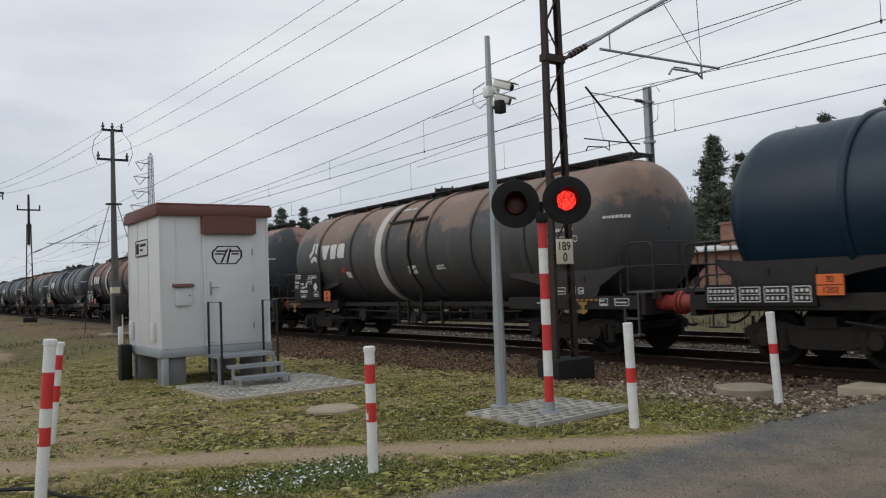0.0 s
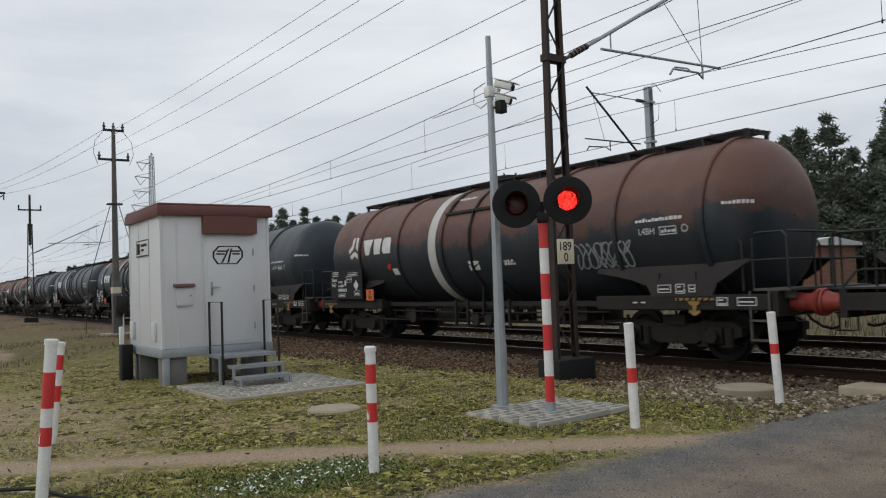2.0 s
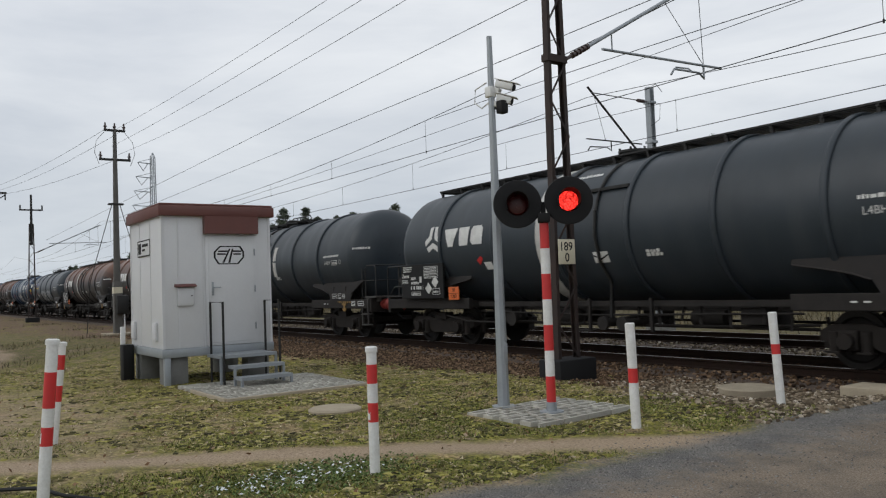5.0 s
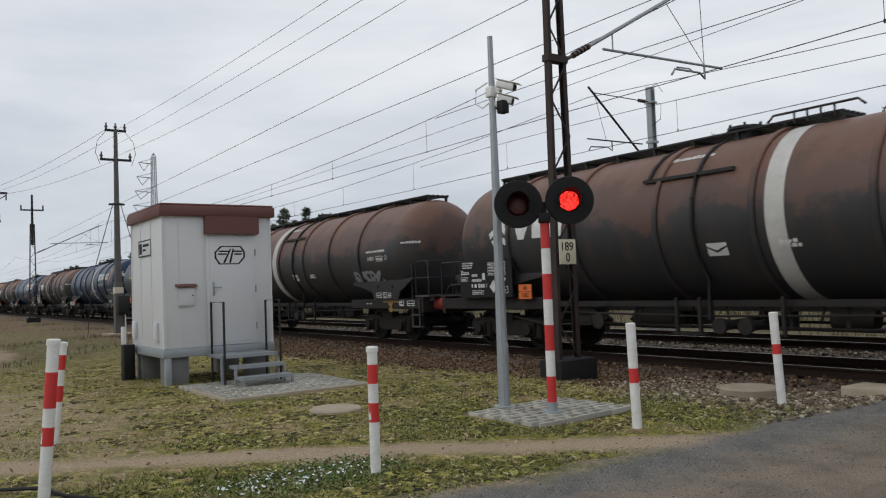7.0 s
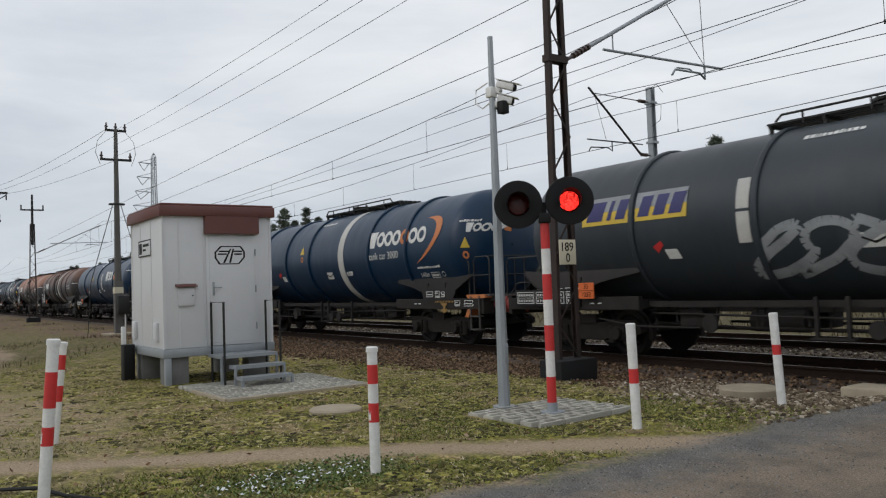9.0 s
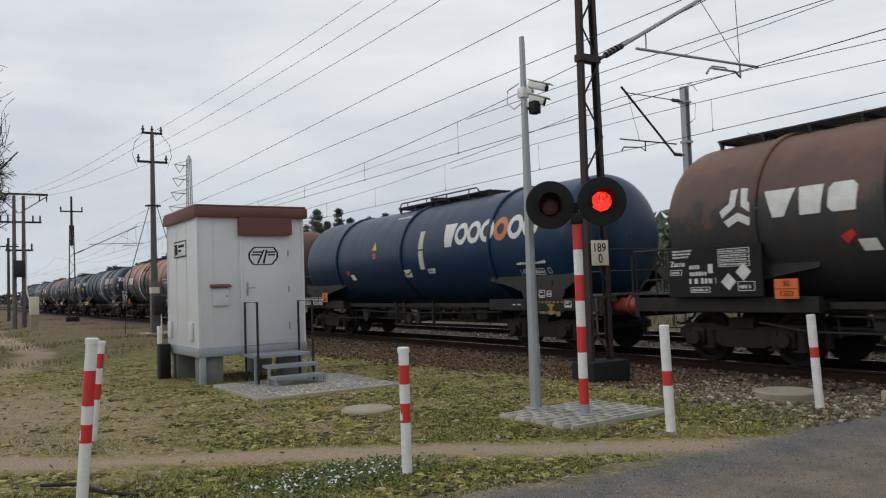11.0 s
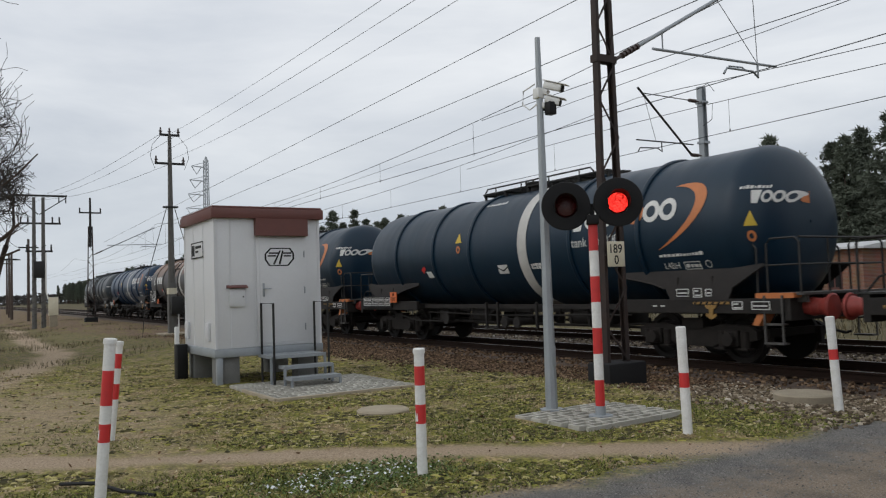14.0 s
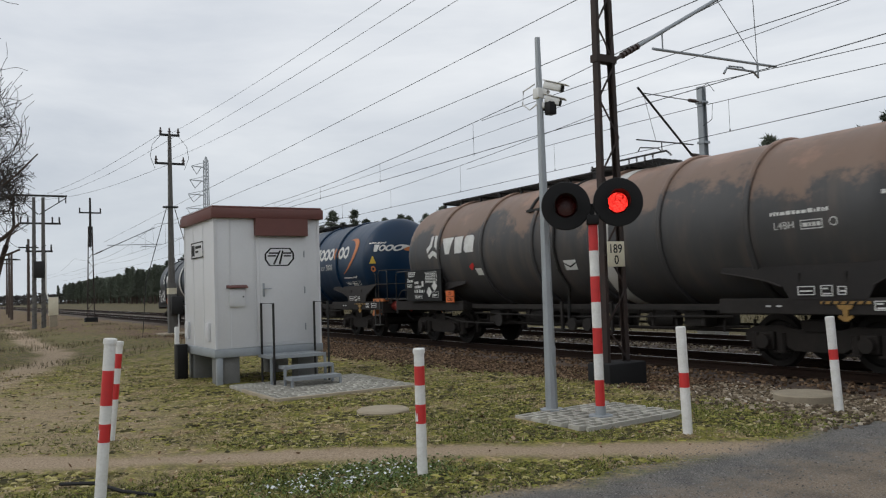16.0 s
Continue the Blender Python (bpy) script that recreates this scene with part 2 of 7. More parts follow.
PLATFORM_STEEL = shader("platform_steel", (0.11, 0.105, 0.10), 0.7, metal=0.2, dark=(0.05, 0.046, 0.043), scale=4, bump=0.2)
HOOK_YELLOW = shader("hook_yellow", (0.40, 0.23, 0.05), 0.6, dark=(0.14, 0.08, 0.03), scale=7, bump=0.05)
CRADLE = shader("grimy_cradle", (0.034, 0.029, 0.027), 0.75, dark=(0.013, 0.012, 0.012), scale=2.2, spread=0.45, bump=0.1, spec=0.3, per_object=0.3)
BOGIE_MAT = shader("bogie_steel", (0.028, 0.023, 0.020), 0.75, dark=(0.009, 0.008, 0.007), scale=4, bump=0.2, spec=0.22)
WHEEL_MAT = shader("wheel_steel", (0.018, 0.015, 0.013), 0.65, metal=0.2, dark=(0.008, 0.007, 0.006), scale=5, bump=0.1, spec=0.25)
BUFFER_RED = shader("buffer_red", (0.36, 0.045, 0.034), 0.55, dark=(0.15, 0.026, 0.02), scale=5, bump=0.1)
ORANGE = shader("orange_plate", (0.72, 0.16, 0.03), 0.5, dark=(0.6, 0.12, 0.025), scale=5, bump=0.03)
ORANGE_STEEL = shader("orange_steel", (0.60, 0.20, 0.06), 0.55, dark=(0.40, 0.13, 0.04), scale=5, bump=0.08)
LETTER = shader("letter_white", (0.72, 0.72, 0.70), 0.55, dark=(0.5, 0.5, 0.48), scale=5, spread=0.35, bump=0.02)
SPRAY = shader("spray_paint", (0.34, 0.36, 0.38), 0.55, dark=(0.16, 0.17, 0.18), scale=3, bump=0.02)
YELLOW = shader("yellow_paint", (0.70, 0.50, 0.05), 0.55, dark=(0.5, 0.34, 0.04), scale=5, bump=0.03)
BLUE_LETTER = shader("blue_letter", (0.015, 0.015, 0.13), 0.5, bump=0.02)
RED_SIGN = shader("red_sign", (0.60, 0.03, 0.03), 0.5, bump=0.02)
CREAM = shader("sign_cream", (0.70, 0.66, 0.52), 0.6, dark=(0.58, 0.52, 0.38), scale=7, bump=0.03)
BAND = shader("white_band", (0.60, 0.59, 0.56), 0.6, dark=(0.36, 0.35, 0.33), scale=2.2, spread=0.45, bump=0.04)
WIRE = shader("wire", (0.03, 0.035, 0.035), 0.6, metal=0.3, bump=0)
PORCELAIN = shader("insulator", (0.07, 0.045, 0.04), 0.3, bump=0)
LENS_LIT = glow("lens_lit", (1.0, 0.035, 0.025), 2.0)
LENS_DARK = shader("lens_dark", (0.10, 0.008, 0.008), 0.25, dark=(0.06, 0.006, 0.006), scale=30, bump=0.2)
BARK = shader("bark", (0.10, 0.07, 0.055), 0.95, dark=(0.04, 0.03, 0.025), scale=6, bump=0.5)
# needles are paled and greyed: distance haze is put into their colour
NEEDLES = shader("pine_needles", (0.120, 0.138, 0.100), 0.85, dark=(0.066, 0.080, 0.058), scale=0.9, fine=9, spread=0.6, bump=0.2, per_object=0.25)
TWIG = shader("twig", (0.060, 0.052, 0.047), 0.9, dark=(0.03, 0.027, 0.025), scale=6, bump=0.1)
BRICK = shader("brick", (0.38, 0.17, 0.10), 0.9, dark=(0.22, 0.10, 0.065), scale=5, bump=0.2, per_object=0.2)
ROOF_SHEET = shader("pale_roof", (0.62, 0.63, 0.64), 0.6, dark=(0.5, 0.5, 0.5), scale=2, bump=0.05)

# ---- ground ----
TRACK, TRACK_FAR, RAIL_Z = 12.95, 17.45, 0.02
ROAD_EDGE = -4.85


def smooth(a, b, v):
    t = min(1.0, max(0.0, (v - a) / (b - a)))
    return t * t * (3 - 2 * t)


def on_pad(x, y):
    return (-13.6 < x < -11.1 and 3.9 < y < 6.4) or (-7.75 < x < -6.38 and 5.66 < y < 7.25)


def ground_z(x, y):
    z = 0.035 * noise.noise((x * 0.35, y * 0.35, 0.0)) + 0.012 * noise.noise((x * 1.9, y * 1.9, 3.0))
    z *= smooth(0.0, 1.2, ROAD_EDGE - x) if x < 0 else 0.15
    z -= 0.20 * smooth(8.0, 10.6, y) * smooth(0.0, 2.0, ROAD_EDGE - x + 0.6)
    z -= 0.10 * smooth(19.6, 22.0, y)
    if y > 11.2 and y < 19.6:
        z = min(z, -0.23)
    z -= 0.25 * smooth(-16.0, -26.0, x) * smooth(6.5, 3.0, y)
    if on_pad(x, y):
        z = -0.035 + 0.006 * noise.noise((x * 9, y * 9, 1.0))
    return z


def worn_patch(x, y):
    """Trodden soil beside the road posts."""
    return smooth(2.4, 0.5, math.hypot((x + 12.0) * 0.42, (y - 0.9) * 0.9) + 0.9 * noise.noise((x * 0.9, y * 0.9, 11.0)))


def path_y(x):
    return 0.34 + (x + 8.87) * 1.43 + 0.12 * math.sin(x * 1.7)


def spaced(stops):
    out = []
    for (a, b, step) in stops:
        k = max(1, round((b - a) / step))
        out += [a + (b - a) * i / k for i in range(k)]
    return out + [stops[-1][1]]


GX = spaced([(-3000, -600, 400), (-600, -150, 50), (-150, -50, 5), (-50, -20, 0.6), (-20, -3, 0.085), (-3, 8, 0.5), (8, 60, 8), (60, 600, 90), (600, 3000, 600)])
GY = spaced([(-1500, -200, 260), (-200, -20, 20), (-20, -1, 1.2), (-1, 11, 0.085), (11, 24, 0.65), (24, 100, 6), (100, 600, 60), (600, 3000, 400)])
verts = [(x, y, ground_z(x, y)) for y in GY for x in GX]
nx = len(GX)
faces = [(j * nx + i, j * nx + i + 1, (j + 1) * nx + i + 1, (j + 1) * nx + i) for j in range(len(GY) - 1) for i in range(nx - 1)]
me = bpy.data.meshes.new("ground")
me.from_pydata(verts, [], faces)
zone = me.color_attributes.new("zone", "FLOAT_COLOR", "POINT")
cols = np.zeros((len(verts), 4), dtype=np.float32)
for i, (x, y, z) in enumerate(verts):
    wob = 0.28 * noise.noise((x * 1.1, y * 1.1, 7.0)) + 0.10 * noise.noise((x * 5.0, y * 5.0, 2.0))
    road = smooth(-0.25, 0.25, x - ROAD_EDGE + wob + 0.10 * math.sin(y * 0.9)) if x < 6 else 1 - smooth(6.0, 6.8, x)
    d = abs(y - path_y(x)) * 0.57 + wob * 0.5
    dirt = smooth(0.42, 0.10, d) * smooth(-20.0, -10.0, x)
    if -62 < x < -13:
        lane = 0.7 + (-18.5 - x) * 0.19 if x > -30 else 2.9 + 0.2 * math.sin((x + 30) * 0.16) - 0.02 * max(0, -46 - x)
        dirt = max(dirt, 0.9 * smooth(0.75, 0.25, abs(y - lane) + wob) * smooth(-13, -17, x))
    dirt = max(dirt, 0.55 * worn_patch(x, y))
    rough = smooth(8.0, 9.0, y + wob * 2.2 + 0.10 * (x + 11.0) * -1.0 * smooth(-11, -15, x)) * smooth(20.5, 19.3, y)
    scrub = max(0.85 * smooth(20.0, 23.0, y + wob), 0.55 * smooth(-18.0, -30.0, x) * smooth(8.5, 7.0, y), 0.9 if on_pad(x, y) else 0.0)
    cols[i] = (road, dirt, rough, scrub)
zone.data.foreach_set("color", cols.ravel())


def ground_material():
    m = bpy.data.materials.new("ground")
    m.use_nodes = True
    n, l = m.node_tree.nodes, m.node_tree.links
    bsdf = n["Principled BSDF"]
    co = n.new("ShaderNodeTexCoord")

    def nz(scale, detail=6, rough=0.6):
        k = n.new("ShaderNodeTexNoise")
        k.inputs["Scale"].default_value, k.inputs["Detail"].default_value, k.inputs["Roughness"].default_value = scale, detail, rough
        l.new(co.outputs["Object"], k.inputs["Vector"])
        return k.outputs["Fac"]

    def ramp(fac, *stops):
        r = n.new("ShaderNodeValToRGB")
        e = r.color_ramp.elements
        while len(e) < len(stops):
            e.new(0.5)
        for k, (p, c) in zip(e, stops):
            k.position, k.color = p, (*c, 1)
        l.new(fac, r.inputs["Fac"])
        return r.outputs["Color"]

    def mix(fac, a, b):
        x = n.new("ShaderNodeMix")
        x.data_type = "RGBA"
        l.new(fac, x.inputs["Factor"])
        l.new(a, x.inputs["A"])
        l.new(b, x.inputs["B"])
        return x.outputs["Result"]

    def edge(sock, lo, hi):
        r = n.new("ShaderNodeMapRange")
        r.interpolation_type = "SMOOTHSTEP"
        r.inputs["From Min"].default_value, r.inputs["From Max"].default_value = lo, hi
        l.new(sock, r.inputs["Value"])
        return r.outputs["Result"]

    att, sep = n.new("ShaderNodeAttribute"), n.new("ShaderNodeSeparateColor")
    att.attribute_name = "zone"
    l.new(att.outputs["Color"], sep.inputs["Color"])
    fine, mid, broad, speck = nz(22, 8, 0.75), nz(2.6, 8, 0.7), nz(0.5), nz(75, 4, 0.7)
    straw = ramp(fine, (0.32, (0.055, 0.040, 0.022)), (0.46, (0.225, 0.168, 0.092)), (0.58, (0.40, 0.31, 0.175)), (0.72, (0.60, 0.50, 0.33)))
    moss = ramp(fine, (0.32, (0.028, 0.033, 0.009)), (0.46, (0.13, 0.13, 0.028)), (0.60, (0.27, 0.25, 0.055)), (0.74, (0.44, 0.39, 0.13)))
    soil = ramp(nz(48, 8, 0.7), (0.30, (0.16, 0.112, 0.074)), (0.50, (0.345, 0.262, 0.18)), (0.70, (0.52, 0.42, 0.31)))
    grass = mix(edge(mid, 0.41, 0.53), straw, moss)
    grass = mix(edge(broad, 0.55, 0.68), grass, straw)
    grass = mix(edge(nz(1.3, 8, 0.7), 0.57, 0.68), grass, soil)
    tuft = ramp(nz(5.0, 10, 0.8), (0.38, (0.22, 0.22, 0.20)), (0.49, (0.92, 0.92, 0.90)), (0.62, (1.45, 1.40, 1.22)))
    mul = n.new("ShaderNodeMix")
    mul.data_type, mul.blend_type = "RGBA", "MULTIPLY"
    mul.inputs["Factor"].default_value = 0.9
    l.new(grass, mul.inputs["A"])
    l.new(tuft, mul.inputs["B"])
    grass = mul.outputs["Result"]
    rank = ramp(fine, (0.30, (0.028, 0.024, 0.014)), (0.52, (0.085, 0.070, 0.042)), (0.74, (0.17, 0.145, 0.090)))
    grass = mix(att.outputs["Alpha"], grass, rank)
    gravel = ramp(nz(30, 8, 0.75), (0.34, (0.030, 0.019, 0.012)), (0.50, (0.135, 0.088, 0.056)), (0.66, (0.27, 0.195, 0.13)))
    gravel = mix(edge(nz(1.1, 8, 0.7), 0.52, 0.62), gravel, moss)
    tar = ramp(speck, (0.34, (0.055, 0.053, 0.050)), (0.50, (0.150, 0.144, 0.136)), (0.66, (0.30, 0.29, 0.275)))
    worn = ramp(nz(60, 8, 0.7), (0.34, (0.115, 0.092, 0.070)), (0.50, (0.205, 0.168, 0.130)), (0.66, (0.32, 0.275, 0.225)))
    pos = n.new("ShaderNodeSeparateXYZ")
    l.new(co.outputs["Object"], pos.inputs["Vector"])
    wob = n.new("ShaderNodeMath")
    wob.operation = "MULTIPLY_ADD"
    l.new(mid, wob.inputs[0])
    wob.inputs[1].default_value = 2.4
    l.new(pos.outputs["X"], wob.inputs[2])
    patches = ramp(nz(1.7, 8, 0.7), (0.38, (0.72, 0.73, 0.75)), (0.60, (1.12, 1.10, 1.07)))
    road = mix(edge(wob.outputs["Value"], -3.30, -2.45), tar, worn)
    age = n.new("ShaderNodeMix")
    age.data_type, age.blend_type = "RGBA", "MULTIPLY"
    age.inputs["Factor"].default_value = 1.0
    l.new(road, age.inputs["A"])
    l.new(patches, age.inputs["B"])
    road = age.outputs["Result"]
    c = mix(sep.outputs["Green"], grass, soil)
    c = mix(sep.outputs["Blue"], c, gravel)
    c = mix(sep.outputs["Red"], c, road)
    l.new(c, bsdf.inputs["Base Color"])
    bsdf.inputs["Roughness"].default_value = 0.95
    bsdf.inputs["Specular IOR Level"].default_value = 0.2
    b = n.new("ShaderNodeBump")
    b.inputs["Strength"].default_value, b.inputs["Distance"].default_value = 0.8, 0.025
    l.new(fine, b.inputs["Height"])
    l.new(b.outputs["Normal"], bsdf.inputs["Normal"])
    return m


me.materials.append(ground_material())
me.polygons.foreach_set("use_smooth", [True] * len(me.polygons))
ground = tagged(new("ground", me), "patchy winter grass, trodden soil and a worn asphalt road", "ground", kind="structure")

# ---- the two tracks ----
RAIL = [(-0.075, -0.17), (0.075, -0.17), (0.075, -0.155), (0.012, -0.135), (0.010, -0.045), (0.036, -0.035), (0.036, -0.004), (0.028, 0.0), (-0.028, 0.0), (-0.036, -0.004), (-0.036, -0.035), (-0.010, -0.045), (-0.012, -0.135), (-0.075, -0.155)]


def rail_mesh():
    bm = bmesh.new()
    prism(bm, RAIL, "x", -700, 120, mat=1)
    for f in bm.faces:
        if f.normal.z > 0.9 and f.calc_center_median().z > -0.005:
            f.material_index = 0
    return link_mesh(bm, "rail", [RAIL_TOP, RAIL_SIDE])


def sleeper_mesh():
    bm = bmesh.new()
    prism(bm, [(-0.13, -0.12), (0.13, -0.12), (0.11, 0.0), (-0.11, 0.0)], "y", -1.27, 1.27)
    for y in (-0.75, 0.75):
        box(bm, (-0.09, y - 0.14, 0.0), (0.09, y + 0.14, 0.02))
    return link_mesh(bm, "sleeper", SLEEPER, smooth=False)


def ballast(y0):
    bm = bmesh.new()
    xs = spaced([(-700, -80, 20), (-80, 10, 0.25), (10, 120, 20)])
    prof = [(-2.55, -0.34), (-2.15, -0.26), (-1.75, -0.185), (-1.3, -0.185), (-0.8, -0.20), (0.0, -0.20), (0.8, -0.20), (1.3, -0.185), (1.75, -0.185), (2.3, -0.27), (2.6, -0.34)]
    rows = []
    for x in xs:
        rows.append([bm.verts.new((x, y0 + u + 0.06 * noise.noise((x * 1.5, u, y0)), RAIL_Z + w + 0.035 * noise.noise((x * 3.1, u * 3.1, y0)))) for u, w in prof])
    for a, b in zip(rows, rows[1:]):
        for k in range(len(prof) - 1):
            bm.faces.new((a[k], b[k], b[k + 1], a[k + 1]))
    return bm


BALLAST_MAT = shader("ballast_bed", (0.13, 0.092, 0.068), 0.95, dark=(0.028, 0.019, 0.014), scale=9, fine=34, fine_mix=0.6, spread=0.35, bump=0.9)
RAIL_ME, SLEEPER_ME = rail_mesh(), sleeper_mesh()
for y0, lbl in ((TRACK, "near railway track with rusty steel rails on stone ballast"), (TRACK_FAR, "far railway track with steel rails on stone ballast")):
    bed = thing("railway_track", ballast(y0), BALLAST_MAT, lbl, "railway track", kind="structure")
    for s in (-1, 1):
        part("rail", RAIL_ME, None, bed, "steel rail with a polished head", m=pose(0, y0 + s * 0.7535, RAIL_Z))
    for i in range(150):
        part("sleeper", SLEEPER_ME, None, bed, m=pose(-80 + i * 0.6, y0, RAIL_Z - 0.18))


# ---- the tank wagons ----
SPEED, PITCH, LENGTH = 18.57, 0.926, 17.2
TANK_R, TANK_Z = 1.49, 2.52


def on_tank(x, z, lift=0.012):
    """A point on the tank's near side at a height z; past the front rim x runs on as length over the dome."""
    dz = z - TANK_Z
    rim, r = -0.92 - DOME, TANK_R
    if x > rim:
        phi = math.pi / 2 * (1 - min(0.98, (x - rim) / 1.75))
        r = TANK_R * math.sin(phi) ** 0.72
        x = rim + DOME * math.cos(phi) + lift
    return Vector((x, -math.sqrt(max(0.0, r * r - dz * dz)) - lift, z))


DOME = 0.72


def decal(bm, outline, lift=0.012, mat=0):
    """A painted shape on the tank's curved near side; outline of (x, z) pairs."""
    zs = [q for _, q in outline]
    t = bmesh.new()
    t.faces.new([t.verts.new((x, 0, z)) for x, z in outline])
    if max(zs) - min(zs) > 0.16:
        k = math.floor(min(zs) / 0.08) + 1
        while k * 0.08 < max(zs):
            bmesh.ops.bisect_plane(t, geom=t.verts[:] + t.edges[:] + t.faces[:], plane_co=(0, 0, k * 0.08), plane_no=(0, 0, 1))
            k += 1
    made = {v: bm.verts.new(on_tank(v.co.x, v.co.z, lift)) for v in t.verts}
    for f in t.faces:
        g = bm.faces.new([made[v] for v in f.verts])
        g.material_index = mat
        g.normal_update()
        if g.normal.y > 0:
            g.normal_flip()
    t.free()
    return bm


def bar(bm, x0, z0, x1, z1, lift=0.012, mat=0, slant=0.0):
    return decal(bm, [(x0, z0), (x1, z0), (x1 + slant, z1), (x0 + slant, z1)], lift, mat)


def writing(body, size, bold=0.0, depth=0.004):
    """A text as a flat bmesh in x, y; with its left end at 0."""
    cu = bpy.data.curves.new("writing", "FONT")
    cu.body, cu.size, cu.extrude, cu.offset = body, size, depth, bold
    ob = new("writing", cu)
    bpy.context.view_layer.update()
    bm = bmesh.new()
    ev = ob.evaluated_get(bpy.context.evaluated_depsgraph_get())
    bm.from_mesh(ev.to_mesh())
    ev.to_mesh_clear()
    bpy.data.objects.remove(ob)
    bpy.data.curves.remove(cu)
    return bm


def tank_mesh(x0, x1):
    bm = bmesh.new()
    dome = DOME
    prof = []
    prof = [(x0 + dome * (1 - math.cos(math.pi / 2 * k / 12)), max(0.02, TANK_R * math.sin(math.pi / 2 * k / 12) ** 0.72)) for k in range(13)]
    back = [(x1 - (u - x0), r) for u, r in prof[::-1]]
    mid = [(x0 + dome + (x1 - x0 - 2 * dome) * k / 12, TANK_R) for k in range(1, 12)]
    revolve(bm, prof + mid + back, n=72, centre=(0, 0, TANK_Z))
    return bm


TANK_PAINT = {
    "brown": tank_paint("tank_brown_grey", (0.058, 0.058, 0.060), (0.092, 0.080, 0.073), (0.215, 0.142, 0.105), 0.50, 1, top=0.55, gain=0.85, dust=(0.33, 0.20, 0.145)),
    "peach": tank_paint("tank_peach", (0.045, 0.049, 0.054), (0.062, 0.060, 0.060), (0.36, 0.185, 0.125), 0.56, 2, top=0.48, dust=(0.40, 0.22, 0.155)),
    "stained": tank_paint("tank_stained_grey", (0.037, 0.045, 0.053), (0.050, 0.056, 0.062), (0.32, 0.175, 0.12), 0.40, 3, dust=(0.36, 0.20, 0.14)),
    "red": tank_paint("tank_red_brown", (0.020, 0.026, 0.033), (0.030, 0.031, 0.034), (0.098, 0.043, 0.031), 0.54, 4, top=0.40, dust=(0.14, 0.066, 0.046), gain=1.5),
    "dark": tank_paint("tank_dark_grey", (0.028, 0.037, 0.046), (0.038, 0.046, 0.054), (0.050, 0.054, 0.058), 0.24, 5, rough=0.38),
    "rust": tank_paint("tank_rust", (0.030, 0.031, 0.034), (0.048, 0.038, 0.034), (0.105, 0.056, 0.041), 0.54, 6, top=0.42, dust=(0.17, 0.085, 0.058), gain=1.0),
    "blue": tank_paint("tank_blue", (0.002, 0.023, 0.060), (0.003, 0.026, 0.062), (0.006, 0.034, 0.074), 0.20, 7, rough=0.32, dust=(0.05, 0.07, 0.10)),
    "navy": tank_paint("tank_navy", (0.002, 0.018, 0.038), (0.003, 0.021, 0.041), (0.007, 0.029, 0.050), 0.22, 8, rough=0.36, dust=(0.06, 0.07, 0.08)),
}
X_REAR, X_FRONT = -LENGTH + 1.10, -0.92
TANK_ME = link_mesh(tank_mesh(X_REAR, X_FRONT), "tank", TANK_PAINT["dark"])


def painted(name, mesh, material, parent, label="", m=None):
    """A part on a shared mesh whose paint belongs to the object."""
    ob = part(name, mesh, None, parent, label, m)
    ob.material_slots[0].link = "OBJECT"
    ob.material_slots[0].material = material
    return ob


def ring_mesh():
    bm = bmesh.new()
    revolve(bm, [(-0.055, TANK_R - 0.02), (-0.055, TANK_R + 0.035), (-0.025, TANK_R + 0.058), (0.025, TANK_R + 0.058), (0.055, TANK_R + 0.035), (0.055, TANK_R - 0.02)], n=64, centre=(0, 0, TANK_Z))
    return link_mesh(bm, "stiffening_ring", TANK_PAINT["dark"])


def band_mesh():
    bm = bmesh.new()
    revolve(bm, [(-0.17, TANK_R), (-0.17, TANK_R + 0.012), (0.17, TANK_R + 0.012), (0.17, TANK_R)], n=64, centre=(0, 0, TANK_Z))
    return link_mesh(bm, "white_band", BAND)


def half_band_mesh():
    bm = bmesh.new()
    for a0, a1 in ((252, 272), (274, 294)):
        revolve(bm, [(-0.12, TANK_R), (-0.12, TANK_R + 0.012), (0.12, TANK_R + 0.012), (0.12, TANK_R)], n=10, a0=radians(a0), a1=radians(a1), centre=(0, 0, TANK_Z))
    return link_mesh(bm, "white_stripe", BAND)


def walkway_mesh(x0, x1):
    bm = bmesh.new()
    z = TANK_Z + TANK_R + 0.10
    for y in (-0.32, -0.16, 0.0, 0.16, 0.32):
        box(bm, (x0, y - 0.05, z), (x1, y + 0.05, z + 0.035))
    k = int((x1 - x0) / 0.9)
    for i in range(k + 1):
        x = x0 + 0.05 + (x1 - x0 - 0.1) * i / k
        box(bm, (x - 0.03, -0.36, z - 0.045), (x + 0.03, 0.36, z - 0.002))
        for y in (-0.3, 0.3):
            box(bm, (x - 0.03, y - 0.03, z - 0.16), (x + 0.03, y + 0.03, z - 0.04))
    return link_mesh(bm, "walkway", DARK_STEEL, smooth=False)


def walkway_rail_mesh(x0, x1):
    bm = bmesh.new()
    z = TANK_Z + TANK_R + 0.13
    for y in (-0.42,):
        tube(bm, [(x0, y, z), (x0 + 0.12, y, z + 0.11), (x1 - 0.12, y, z + 0.11), (x1, y, z)], 0.022)
        for i in range(4):
            x = x0 + 0.5 + (x1 - x0 - 1.0) * i / 3
            tube(bm, [(x, y, z - 0.1), (x, y, z + 0.11)], 0.018)
    return link_mesh(bm, "handrail", DARK_STEEL)


